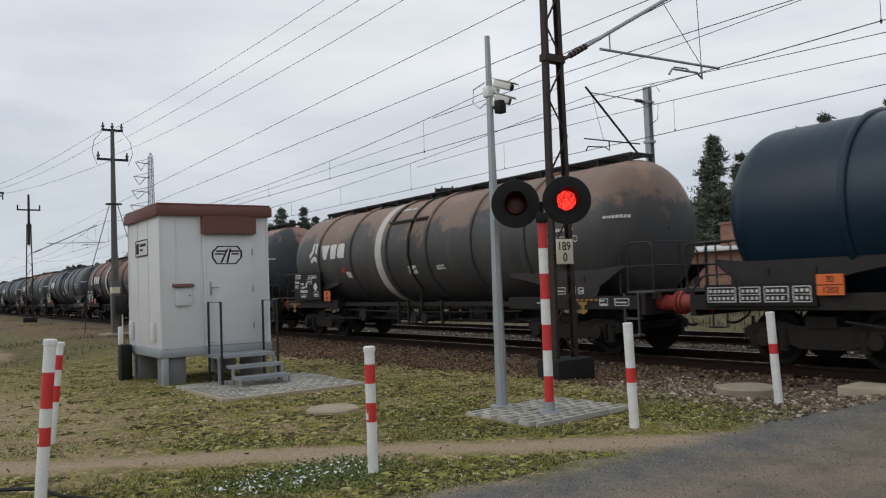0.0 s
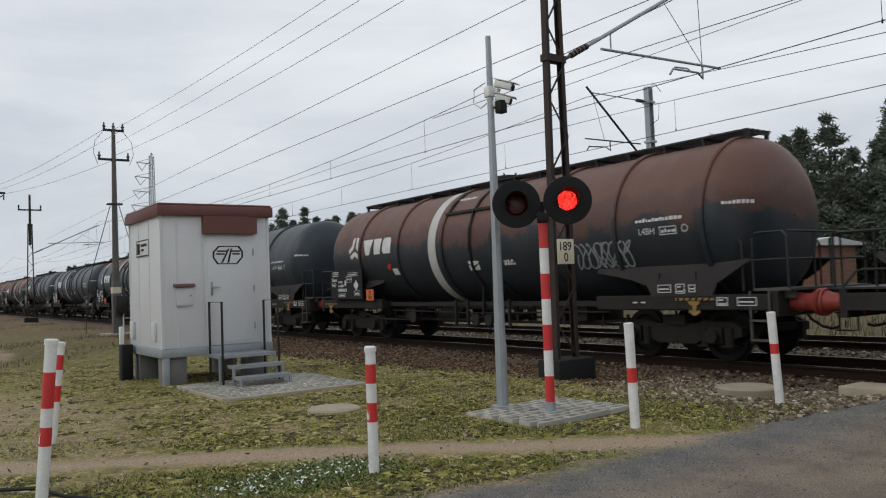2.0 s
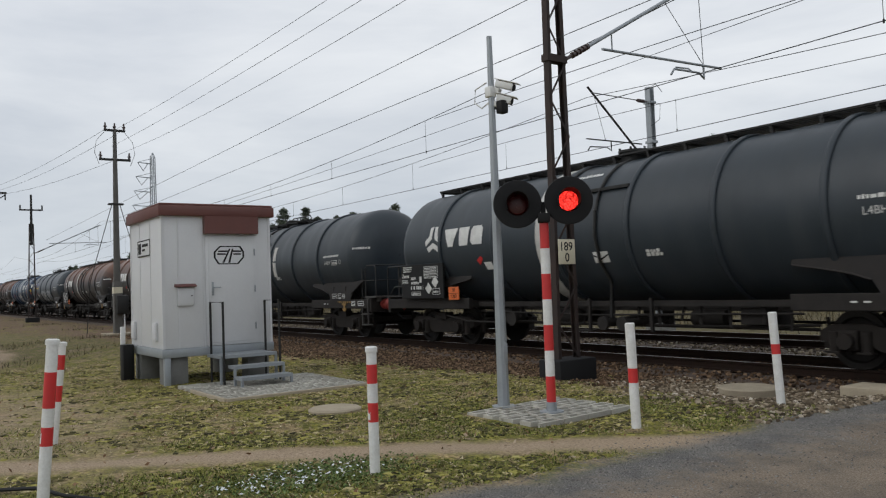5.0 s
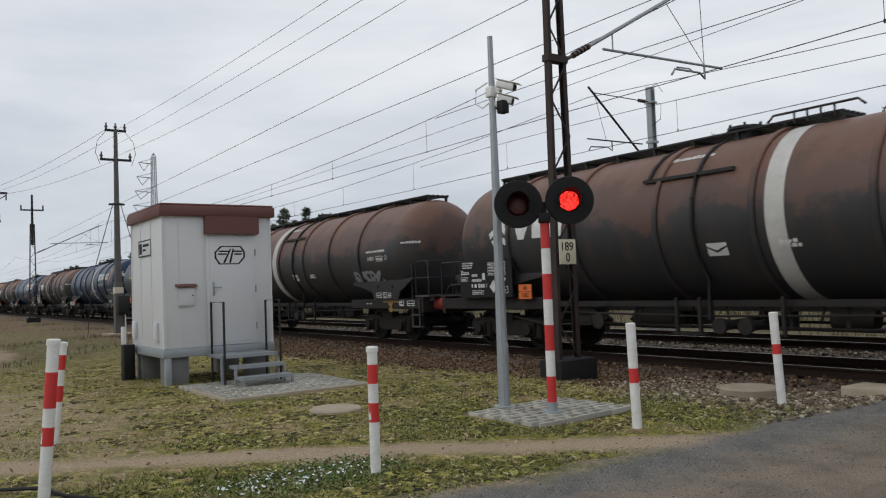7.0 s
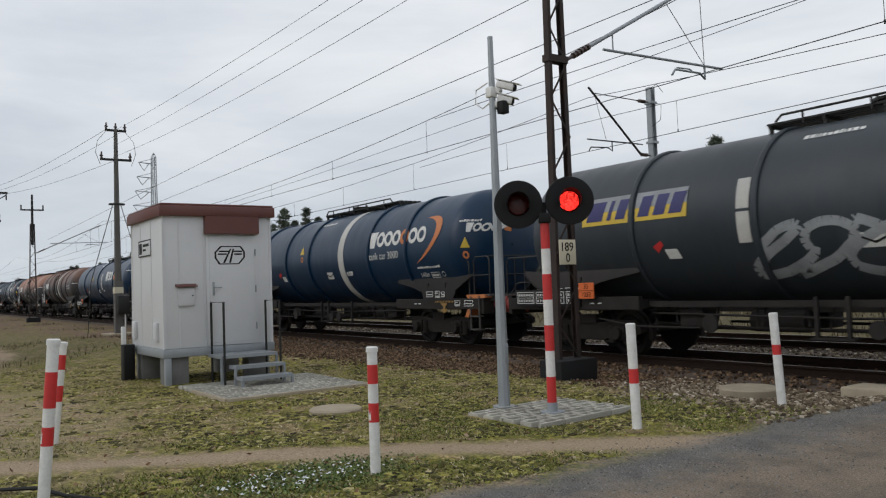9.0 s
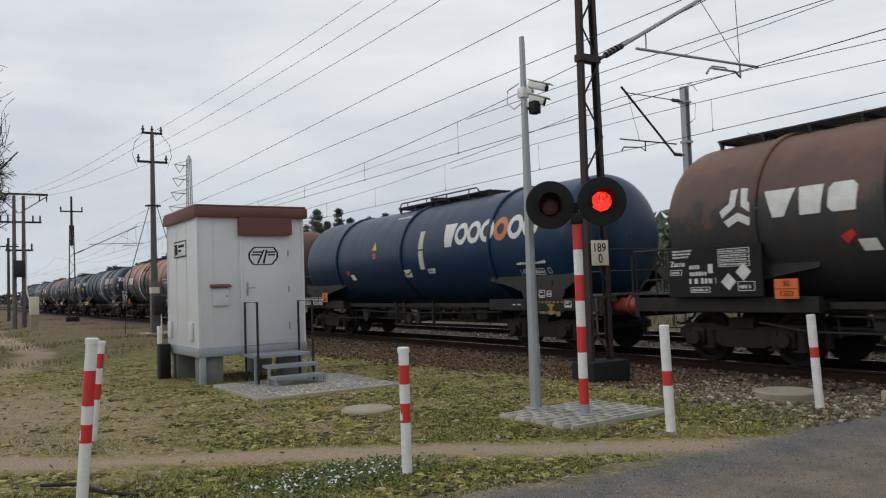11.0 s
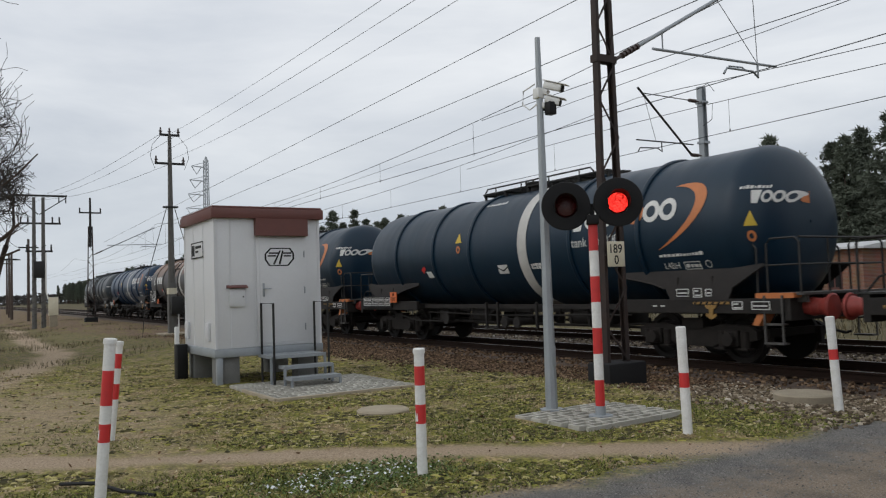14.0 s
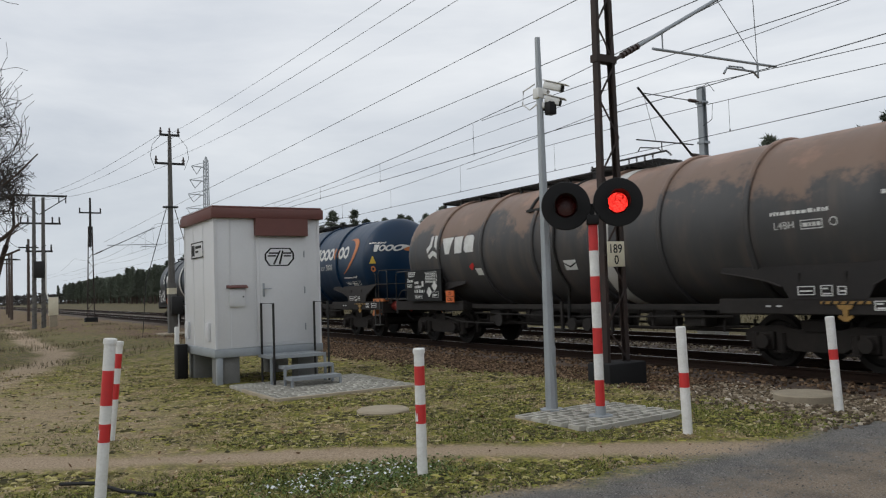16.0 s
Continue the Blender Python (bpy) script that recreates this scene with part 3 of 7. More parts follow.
def hatch_mesh():
    bm = bmesh.new()
    z = TANK_Z + TANK_R
    cyl(bm, (0, 0, z - 0.06), (0, 0, z + 0.18), 0.29, n=20)
    cyl(bm, (0, 0, z + 0.18), (0, 0, z + 0.23), 0.33, n=20)
    for k in range(6):
        a = k * math.pi / 3
        cyl(bm, (0.3 * math.cos(a), 0.3 * math.sin(a), z + 0.12), (0.3 * math.cos(a), 0.3 * math.sin(a), z + 0.28), 0.025, n=6)
    return link_mesh(bm, "hatch", DARK_STEEL)


def one_box(name, lo, hi, bevel=0.0):
    return name, link_mesh(box(bmesh.new(), lo, hi, bevel), name, UNDER, smooth=False)


def sill_meshes():
    """The centre sill with its cross members, the side sills over the bogies and the headstocks."""
    out = [one_box("centre_sill", (-LENGTH + 0.62, -0.32, 0.86), (-0.62, 0.32, 1.08))]
    for a, b in ((-LENGTH + 0.62, -LENGTH + 4.4), (-4.4, -0.62)):
        for s in (-1, 1):
            out.append(one_box("side_sill", (a, s * 1.32 - 0.06, 0.93), (b, s * 1.32 + 0.06, 1.19), 0.012))
        for x in (a + 0.14, (a + b) / 2, b - 0.14):
            for s in (-1, 1):
                out.append(one_box("cross_member", (x - 0.09, s * 0.79 - 0.465, 0.95), (x + 0.09, s * 0.79 + 0.465, 1.12)))
    for x in (-LENGTH + 0.497, -0.617):
        out.append(one_box("headstock", (x, -1.33, 0.82), (x + 0.12, 1.33, 1.24), 0.01))
    for s in (-1, 1):
        out.append(one_box("solebar", (-LENGTH + 4.403, s * 1.05 - 0.04, 0.98), (-4.403, s * 1.05 + 0.04, 1.09)))
    return out


def saddle_mesh(flip, s):
    """The cradle that carries a tank end: a flared skirt with long tapering fins and a short web down to the sill."""
    bm = bmesh.new()
    low = [(-1.42, 1.72), (-1.22, 1.60), (-1.02, 1.47), (-0.86, 1.38), (-0.76, 1.17), (0.54, 1.17), (0.68, 1.38), (0.98, 1.48), (1.4, 1.56), (1.95, 1.645)]
    rows = []
    for u, zl in low:
        zt = 1.74 if u > -0.9 else 1.74 + 0.10 * (-0.9 - u)
        row = []
        for k in range(6):
            f = k / 5
            z = zt + (zl - zt) * f
            g = min(1.0, (1.74 - z) / 0.55) if z < 1.74 else 0.0
            y = 1.262 + 0.125 * g ** 0.6
            row.append((flip * u, s * y, z))
        rows.append(row)
    for d in (0.0, 0.03):
        grid = [[bm.verts.new((x, y - s * d, z)) for x, y, z in row] for row in rows]
        fs = [bm.faces.new((p[k], p[k + 1], q[k + 1], q[k])) for p, q in zip(grid, grid[1:]) for k in range(5)]
        bmesh.ops.recalc_face_normals(bm, faces=fs)
    for u in (-0.40, 0.40):
        box(bm, (flip * u - 0.02, s * 0.95 - 0.40, 1.19), (flip * u + 0.02, s * 0.95 + 0.40, 1.60))
    return link_mesh(bm, "cradle", CRADLE)


def saddle_lip_mesh(flip, s, inner):
    """The rolled lip along the lower edge of one of the cradle's fins."""
    pts = ((0.68, 1.388, 1.385), (0.98, 1.366, 1.482), (1.4, 1.345, 1.562), (1.93, 1.314, 1.645)) if inner else ((-1.40, 1.28, 1.722), (-1.22, 1.335, 1.602), (-1.02, 1.370, 1.472), (-0.86, 1.388, 1.382))
    return link_mesh(tube(bmesh.new(), [(flip * u, s * y, z) for u, y, z in pts], 0.016, n=6), "cradle_lip", CRADLE)


def lifting_mark_mesh():
    """A yellow lifting point on the sill with black slashes and a hook."""
    bm = bmesh.new()
    box(bm, (-0.40, -1.402, 1.095), (0.40, -1.384, 1.140))
    prism(bm, [(-0.13, 1.08), (0.13, 1.08), (0.10, 1.02), (0.045, 1.01), (0.035, 0.90), (0.10, 0.93), (0.12, 0.89), (0.03, 0.83), (-0.03, 0.83), (-0.12, 0.89), (-0.10, 0.93), (-0.035, 0.90), (-0.045, 1.01), (-0.10, 1.02)], "y", -1.405, -1.385)
    for k in range(6):
        x = -0.38 + k * 0.13
        prism(bm, [(x, 1.097), (x + 0.05, 1.097), (x + 0.08, 1.138), (x + 0.03, 1.138)], "y", -1.4065, -1.4025, mat=1)
    return link_mesh(bm, "lifting_mark", [HOOK_YELLOW, BLACK], smooth=False)


def end_notes_mesh(flip):
    """Framed white notes on the cradle web and the sill, too small to read, as bars."""
    bm = bmesh.new()
    def table(x, z, w, h, rows, y):
        for p, q, c, d in ((x, z, x + w, z + 0.014), (x, z + h, x + w, z + h + 0.014), (x, z, x + 0.014, z + h), (x + w - 0.014, z, x + w, z + h)):
            box(bm, (p, y - 0.006, q), (c, y, d))
        for i in range(rows):
            zz = z + h * (i + 0.5) / rows - 0.012
            box(bm, (x + 0.035, y - 0.006, zz), (x + w * (0.6 if i % 2 else 0.85), y, zz + 0.024))
    table(-0.38, 1.24, 0.30, 0.13, 1, -1.402)
    table(0.02, 1.22, 0.20, 0.16, 2, -1.402)
    table(0.30, 1.24, 0.14, 0.12, 1, -1.402)
    table(-0.95 * flip - 0.1, 1.00, 0.22, 0.13, 2, -1.384)
    table(-1.35 * flip - 0.1, 1.00, 0.36, 0.13, 1, -1.384)
    for x in (0.75, 0.95):
        box(bm, (flip * x - 0.05, -1.39, 1.05), (flip * x + 0.05, -1.384, 1.075))
    return link_mesh(bm, "end_note", LETTER, smooth=False)


def rear_rail_mesh():
    """The bent handrail at the rear corner of the frame."""
    bm = bmesh.new()
    x = -LENGTH + 0.42
    for y in (-1.27, 1.27):
        tube(bm, [(x, y, 1.20), (x, y, 2.02), (x + 0.07, y, 2.10), (x + 1.14, y, 2.10)], 0.021)
        tube(bm, [(x + 0.10, y, 1.25), (x + 0.32, y, 1.50), (x + 0.42, y, 1.53), (x + 1.14, y, 1.53)], 0.019)
        tube(bm, [(x + 0.62, y, 1.20), (x + 0.62, y, 2.10)], 0.017)
    box(bm, (x - 0.05, -1.34, 1.245), (x + 1.0, 1.34, 1.275))
    return link_mesh(bm, "rear_handrail", DARK_STEEL)


def buffer_mesh():
    bm = bmesh.new()
    cyl(bm, (-0.62, 0, 0), (-0.22, 0, 0), 0.14, n=16)
    cyl(bm, (-0.22, 0, 0), (-0.07, 0, 0), 0.135, 0.18, n=16)
    cyl(bm, (-0.64, 0, 0), (-0.58, 0, 0), 0.19, n=4)
    cyl(bm, (-0.32, 0, 0), (-0.06, 0, 0), 0.095, n=16)
    cyl(bm, (-0.40, 0, 0), (-0.34, 0, 0), 0.158, n=16)
    revolve(bm, [(-0.07, 0.02), (-0.07, 0.21), (-0.035, 0.225), (-0.01, 0.20), (0.0, 0.02)], n=20)
    return link_mesh(bm, "buffer", BUFFER_RED)


def coupling_mesh():
    bm = bmesh.new()
    box(bm, (-0.66, -0.09, -0.09), (-0.30, 0.09, 0.09), 0.02)
    tube(bm, [(-0.35, 0, 0.05), (-0.1, 0.0, 0.12), (0.02, 0, 0.0), (-0.05, 0, -0.16), (-0.3, 0, -0.10)], 0.035)
    return link_mesh(bm, "coupling", UNDER)


def hose_mesh():
    bm = bmesh.new()
    tube(bm, [(-0.62, -0.40, -0.05), (-0.45, -0.42, -0.30), (-0.25, -0.42, -0.42), (-0.1, -0.42, -0.45), (0.0, -0.42, -0.42)], 0.025, n=8)
    return link_mesh(bm, "brake_hose", BLACK)


def platform_mesh():
    bm = bmesh.new()
    box(bm, (-0.95, -1.28, 1.24), (-0.30, 1.28, 1.28))
    for y in (-1.1, -0.4, 0.4, 1.1):
        box(bm, (-0.75, y - 0.03, 1.12), (-0.32, y + 0.03, 1.24))
    for z in (0.42, 0.74):
        box(bm, (-0.98, -1.40, z), (-0.62, -1.22, z + 0.03))
        box(bm, (-0.98, 1.22, z), (-0.62, 1.40, z + 0.03))
    for x in (-0.98, -0.64):
        for y in (-1.38, 1.36):
            box(bm, (x, y, 0.42), (x + 0.03, y + 0.03, 1.24))
    return link_mesh(bm, "end_platform", PLATFORM_STEEL, smooth=False)


def platform_rail_mesh():
    bm = bmesh.new()
    for y in (-1.22, 1.22):
        tube(bm, [(-1.75, y, 1.20), (-1.75, y, 2.05), (-1.68, y, 2.14), (-1.25, y, 2.14), (-1.18, y, 2.05), (-1.18, y, 1.24)], 0.020)
        tube(bm, [(-1.18, y, 1.75), (-0.36, y, 1.75)], 0.017)
        tube(bm, [(-0.98, y, 1.24), (-0.98, y, 2.12), (-0.90, y, 2.20), (-0.44, y, 2.20), (-0.36, y, 2.12), (-0.36, y, 1.24)], 0.020)
    tube(bm, [(-0.36, -1.22, 2.2), (-0.36, 1.22, 2.2)], 0.020)
    tube(bm, [(-0.36, -1.22, 1.75), (-0.36, 1.22, 1.75)], 0.017)
    for y in (-0.42, 0.42):
        tube(bm, [(-0.36, y, 1.24), (-0.36, y, 2.2)], 0.017)
    return link_mesh(bm, "platform_rail", DARK_STEEL)


def bogie_mesh():
    """A two-axle bogie frame with axle boxes, coil springs and brake gear."""
    bm = bmesh.new()
    for s in (-1, 1):
        out = [(-1.38, 0.60), (-1.38, 0.46), (-1.15, 0.40), (-0.62, 0.40), (-0.42, 0.30), (0.42, 0.30), (0.62, 0.40), (1.15, 0.40), (1.38, 0.46), (1.38, 0.60), (1.2, 0.70), (0.62, 0.72), (0.40, 0.66), (-0.40, 0.66), (-0.62, 0.72), (-1.2, 0.70)]
        prism(bm, out, "y", s * 1.0 - 0.06, s * 1.0 + 0.06)
        for x in (-0.9, 0.9):
            box(bm, (x - 0.15, s * 1.06 - 0.10, 0.32), (x + 0.15, s * 1.06 + 0.12, 0.62), 0.03)
            cyl(bm, (x, s * 1.10, 0.46), (x, s * 1.27, 0.46), 0.12, n=14)
            for d in (-0.24, 0.24):
                cyl(bm, (x + d, s * 1.06, 0.30), (x + d, s * 1.06, 0.60), 0.085, n=10)
                box(bm, (x + d - 0.11, s * 1.06 - 0.11, 0.27), (x + d + 0.11, s * 1.06 + 0.11, 0.30))
            tube(bm, [(x - 0.5, s * 0.75, 0.80), (x - 0.5, s * 0.75, 0.3)], 0.03)
            box(bm, (x - 0.56, s * 0.75 - 0.06, 0.32), (x - 0.47, s * 0.75 + 0.06, 0.62))
            box(bm, (x + 0.47, s * 0.75 - 0.06, 0.32), (x + 0.56, s * 0.75 + 0.06, 0.62))
        box(bm, (-0.25, s * 0.98 - 0.12, 0.64), (0.25, s * 0.98 + 0.12, 0.82))
    box(bm, (-0.22, -1.0, 0.42), (0.22, 1.0, 0.74))
    for x in (-1.3, 1.3):
        box(bm, (x - 0.06, -1.0, 0.48), (x + 0.06, 1.0, 0.62))
    cyl(bm, (0, 0, 0.7), (0, 0, 0.9), 0.28, n=16)
    return link_mesh(bm, "bogie", BOGIE_MAT, smooth=False)


def wheelset_mesh():
    bm = bmesh.new()
    cyl(bm, (0, -1.12, 0), (0, 1.12, 0), 0.08, n=12)
    for s in (-1, 1):
        prof = [(s * 0.68, 0.08), (s * 0.68, 0.488), (s * 0.71, 0.490), (s * 0.73, 0.462), (s * 0.815, 0.455), (s * 0.815, 0.36), (s * 0.77, 0.33), (s * 0.755, 0.16), (s * 0.82, 0.13), (s * 0.82, 0.08)]
        revolve(bm, prof, n=28, axis="y")
        for k in range(4):
            a = k * math.pi / 2
            cyl(bm, (0.24 * math.cos(a), s * 0.75, 0.24 * math.sin(a)), (0.24 * math.cos(a), s * 0.785, 0.24 * math.sin(a)), 0.05, n=8)
    return link_mesh(bm, "wheelset", WHEEL_MAT)


def gear_mesh():
    """Brake cylinder, air tank, valves and pipes slung under the middle."""
    bm = bmesh.new()
    cyl(bm, (-10.9, -0.55, 0.72), (-9.9, -0.55, 0.72), 0.19, n=14)
    cyl(bm, (-6.9, -0.45, 0.74), (-6.2, -0.45, 0.74), 0.16, n=14)
    tube(bm, [(-13.0, -0.7, 0.66), (-10.9, -0.75, 0.60), (-6.2, -0.75, 0.60), (-4.3, -0.7, 0.66)], 0.03)
    tube(bm, [(-12.6, -0.2, 0.55), (-4.6, -0.2, 0.55)], 0.035)
    for x in (-8.4, -7.9):
        cyl(bm, (x, 0, 1.1), (x, 0, 0.55), 0.12, n=12)
        tube(bm, [(x, 0, 0.7), (x, -1.05, 0.66), (x, -1.32, 0.66)], 0.085, n=10)
        cyl(bm, (x, -1.32, 0.66), (x, -1.40, 0.66), 0.14, n=12)
    box(bm, (-12.2, -0.95, 0.62), (-11.7, -0.55, 0.95), 0.02)
    box(bm, (-5.6, -0.95, 0.66), (-5.1, -0.60, 0.95), 0.02)
    for x in (-9.4, -8.9, -7.3):
        box(bm, (x - 0.03, -1.25, 0.50), (x + 0.03, -1.19, 1.15))
    box(bm, (-9.5, -1.28, 0.48), (-8.8, -1.10, 0.51))
    tube(bm, [(-14.0, -1.2, 0.75), (-13.0, -1.28, 0.62), (-11.5, -1.28, 0.62)], 0.02)
    cyl(bm, (-11.3, -1.27, 0.70), (-11.3, -1.31, 0.70), 0.16, n=16)
    rnd = random.Random(2)
    for i in range(16):
        x = -13.0 + i * 0.55 + rnd.uniform(-0.2, 0.2)
        tube(bm, [(x, -0.9, 1.05), (x + rnd.uniform(-0.1, 0.1), -0.95, rnd.uniform(0.5, 0.8))], rnd.uniform(0.015, 0.035), n=5)
    tube(bm, [(-12.8, -1.0, 0.86), (-9.0, -1.02, 0.80), (-4.4, -1.0, 0.86)], 0.022)
    tube(bm, [(-12.4, 0.9, 0.60), (-4.8, 0.9, 0.60)], 0.03)
    for x in (-6.0, -10.4):
        box(bm, (x - 0.35, 0.3, 0.55), (x + 0.35, 0.8, 0.95), 0.03)
    return link_mesh(bm, "brake_gear", UNDER)


def side_frame_mesh():
    """The hose and ladder frame that hangs over the tank's near side."""
    bm = bmesh.new()
    for x in (-8.95, -7.85):
        pts = [on_tank(x, TANK_Z + TANK_R * math.cos(radians(a)), 0.05) for a in (12, 30, 45, 58)]
        if x > -8.5:
            pts += [on_tank(x, TANK_Z + TANK_R * math.cos(radians(a)), 0.05) for a in (75, 95, 115, 135)] + [Vector((x, -1.15, 0.75))]
        tube(bm, pts, 0.035)
    z = TANK_Z + TANK_R * math.cos(radians(57))
    a = on_tank(-9.05, z, 0.06)
    b = on_tank(-7.10, z, 0.06)
    box(bm, (a.x, a.y - 0.02, a.z - 0.03), (b.x, b.y + 0.05, b.z + 0.03))
    return link_mesh(bm, "side_frame", DARK_STEEL)


def data_panel_mesh(seed):
    """The black panel at the rear corner with rows of white writing too small to read, as bars."""
    rnd = random.Random(seed)
    bm = bmesh.new()
    x0 = -LENGTH + 1.55
    box(bm, (x0, -1.52, 1.20), (x0 + 1.98, -1.47, 2.10), 0.008)
    y0, y1 = -1.526, -1.5215

    def dash(x, z, w, h):
        box(bm, (x0 + x, y0, z), (x0 + x + w, y1, z + h), mat=1)

    def line(x, z, w, h):
        end = x + w
        while x < end:
            k = min(rnd.uniform(0.4, 0.75) * h, end - x)
            dash(x, z, k, h * rnd.uniform(0.85, 1.0))
            x += k + h * (0.28 if rnd.random() < 0.8 else 0.75)

    def frame_box(x, z, w, h, t=0.011):
        for a, b, c, d in ((x, z, w, t), (x, z + h, w, t), (x, z, t, h), (x + w, z, t, h + t)):
            dash(a, b, c, d)

    for i in range(3):
        line(0.12, 2.02 - i * 0.055, 0.44 - 0.03 * i, 0.034)
    frame_box(0.05, 1.60, 0.26, 0.09)
    line(0.09, 1.625, 0.18, 0.045)
    line(0.50, 1.70, 0.24, 0.075)
    line(0.50, 1.58, 0.36, 0.075)
    line(0.48, 1.44, 0.58, 0.10)
    frame_box(0.50, 1.28, 0.42, 0.09)
    line(0.54, 1.305, 0.34, 0.045)
    dash(0.90, 1.62, 0.10, 0.16)
    if seed:
        for i in range(4):
            frame_box(1.12, 1.72 + i * 0.075, 0.62, 0.075)
            line(1.15, 1.745 + i * 0.075, 0.54, 0.032)
    else:
        frame_box(1.10, 1.90, 0.60, 0.10)
        line(1.14, 1.925, 0.50, 0.05)
        frame_box(1.00, 1.72, 0.34, 0.16)
        line(1.04, 1.78, 0.26, 0.05)
    frame_box(1.50, 1.30, 0.32, 0.15)
    line(1.54, 1.34, 0.24, 0.06)
    for cx, cz in ((1.62, 1.62), (1.32, 1.46))[: 1 + seed % 2]:
        prism(bm, [(x0 + cx, cz - 0.15), (x0 + cx + 0.15, cz), (x0 + cx, cz + 0.15), (x0 + cx - 0.15, cz)], "y", y0 - 0.003, y1, mat=1)
    t = writing("Zacns", 0.14, bold=0.002)
    bmesh.ops.transform(t, matrix=Matrix.Translation((x0 + 0.06, y0, 1.76)) @ Matrix.Rotation(radians(90), 4, "X"), verts=t.verts)
    tmp = bpy.data.meshes.new("t")
    t.to_mesh(tmp)
    t.free()
    k = len(bm.faces)
    bm.from_mesh(tmp)
    bpy.data.meshes.remove(tmp)
    bm.faces.ensure_lookup_table()
    for f in bm.faces[k:]:
        f.material_index = 1
    return link_mesh(bm, "data_panel", [BLACK, LETTER], smooth=False)


def data_strip_mesh():
    """A row of small framed white tables on the rear side sill."""
    bm = bmesh.new()
    x0 = -LENGTH + 1.3
    box(bm, (x0, -1.44, 1.00), (x0 + 2.0, -1.385, 1.36), 0.006)
    for i, w in enumerate((0.55, 0.38, 0.42, 0.30)):
        x = x0 + 0.06 + sum((0.55, 0.38, 0.42, 0.30)[:i]) + 0.07 * i
        for a, b, c, d in ((x, 1.06, x + w, 1.075), (x, 1.30, x + w, 1.315), (x, 1.075, x + 0.014, 1.30), (x + w - 0.014, 1.075, x + w, 1.30), (x + 0.014, 1.18, x + w - 0.014, 1.19)):
            box(bm, (a, -1.445, b), (c, -1.4405, d), mat=1)
        for k in range(int(w / 0.09)):
            box(bm, (x + 0.04 + k * 0.085, -1.445, 1.22), (x + 0.09 + k * 0.085, -1.4405, 1.27), mat=1)
            box(bm, (x + 0.04 + k * 0.085, -1.445, 1.10), (x + 0.08 + k * 0.085, -1.4405, 1.15), mat=1)
    return link_mesh(bm, "data_strip", [BLACK, LETTER], smooth=False)


def hazard_plate(code, number):
    bm = bmesh.new()
    x0 = -LENGTH + 3.72
    box(bm, (x0, -1.50, 1.16), (x0 + 0.42, -1.475, 1.48), 0.006)
    box(bm, (x0 + 0.01, -1.504, 1.313), (x0 + 0.41, -1.4985, 1.325), mat=1)
    for txt, z in ((code, 1.36), (number, 1.20)):
        t = writing(txt, 0.13)
        w = max(v.co.x for v in t.verts)
        bmesh.ops.transform(t, matrix=Matrix.Translation((x0 + 0.21 - w / 2, -1.501, z)) @ Matrix.Rotation(radians(90), 4, "X"), verts=t.verts)
        tmp = bpy.data.meshes.new("t")
        t.to_mesh(tmp)
        t.free()
        k = len(bm.faces)
        bm.from_mesh(tmp)
        bpy.data.meshes.remove(tmp)
        bm.faces.ensure_lookup_table()
        for f in bm.faces[k:]:
            f.material_index = 1
    return link_mesh(bm, "hazard_plate", [ORANGE, BLACK], smooth=False)


def logo_lobes():
    """A three-lobed emblem and three heavy blocks, as plain shapes."""
    bm = bmesh.new()
    cx, cz = -LENGTH + 3.10, 2.70
    for k in range(3):
        a = radians(30 + 120 * k)
        def at(r, d):
            return (cx + r * math.cos(a + radians(d)), cz + r * math.sin(a + radians(d)))
        decal(bm, [at(0.07, 0), at(0.35, -55), at(0.37, -33), at(0.21, 0)])
        decal(bm, [at(0.07, 0), at(0.21, 0), at(0.37, 33), at(0.35, 55)])
    out = [("emblem", link_mesh(bm, "emblem", LETTER, smooth=False))]
    x = -LENGTH + 3.60
    for pts in ([(x, 2.93), (x + 0.56, 2.93), (x + 0.36, 2.48), (x + 0.16, 2.48)],
                [(x + 0.64, 2.48), (x + 0.98, 2.48), (x + 1.04, 2.93), (x + 0.62, 2.93)],
                [(x + 1.10, 2.56), (x + 1.18, 2.48), (x + 1.54, 2.48), (x + 1.58, 2.85), (x + 1.50, 2.93), (x + 1.20, 2.93), (x + 1.12, 2.85)]):
        out.append(("letter_block", link_mesh(decal(bmesh.new(), pts), "letter_block", LETTER, smooth=False)))
    return out


def ring_shape(bm, cx, cz, r0, r1, mat=0, a0=0, a1=360, n=20, lift=0.012):
    for k in range(n):
        a, b = radians(a0 + (a1 - a0) * k / n), radians(a0 + (a1 - a0) * (k + 1) / n)
        decal(bm, [(cx + r0 * math.cos(a), cz + r0 * math.sin(a)), (cx + r1 * math.cos(a), cz + r1 * math.sin(a)), (cx + r1 * math.cos(b), cz + r1 * math.sin(b)), (cx + r0 * math.cos(b), cz + r0 * math.sin(b))], lift, mat)


def word_shape(x, z, h):
    """A wedge and six letter-sized rings, one of them orange."""
    w, out = h * 0.92, []
    for k in range(7):
        c, g = x + k * w + w / 2, h * 0.40
        bm = bmesh.new()
        if k:
            ring_shape(bm, c, z + h * 0.5, h * (0.25 if k != 4 else 0.22), h * 0.47, n=18)
        else:
            decal(bm, [(c - g * 1.2, z + h), (c + g * 1.1, z + h), (c + g * 0.6, z), (c - g * 0.7, z)])
        out.append(("letter_block", link_mesh(bm, "letter_block", ORANGE_STEEL if k == 4 else LETTER, smooth=False)))
    return out


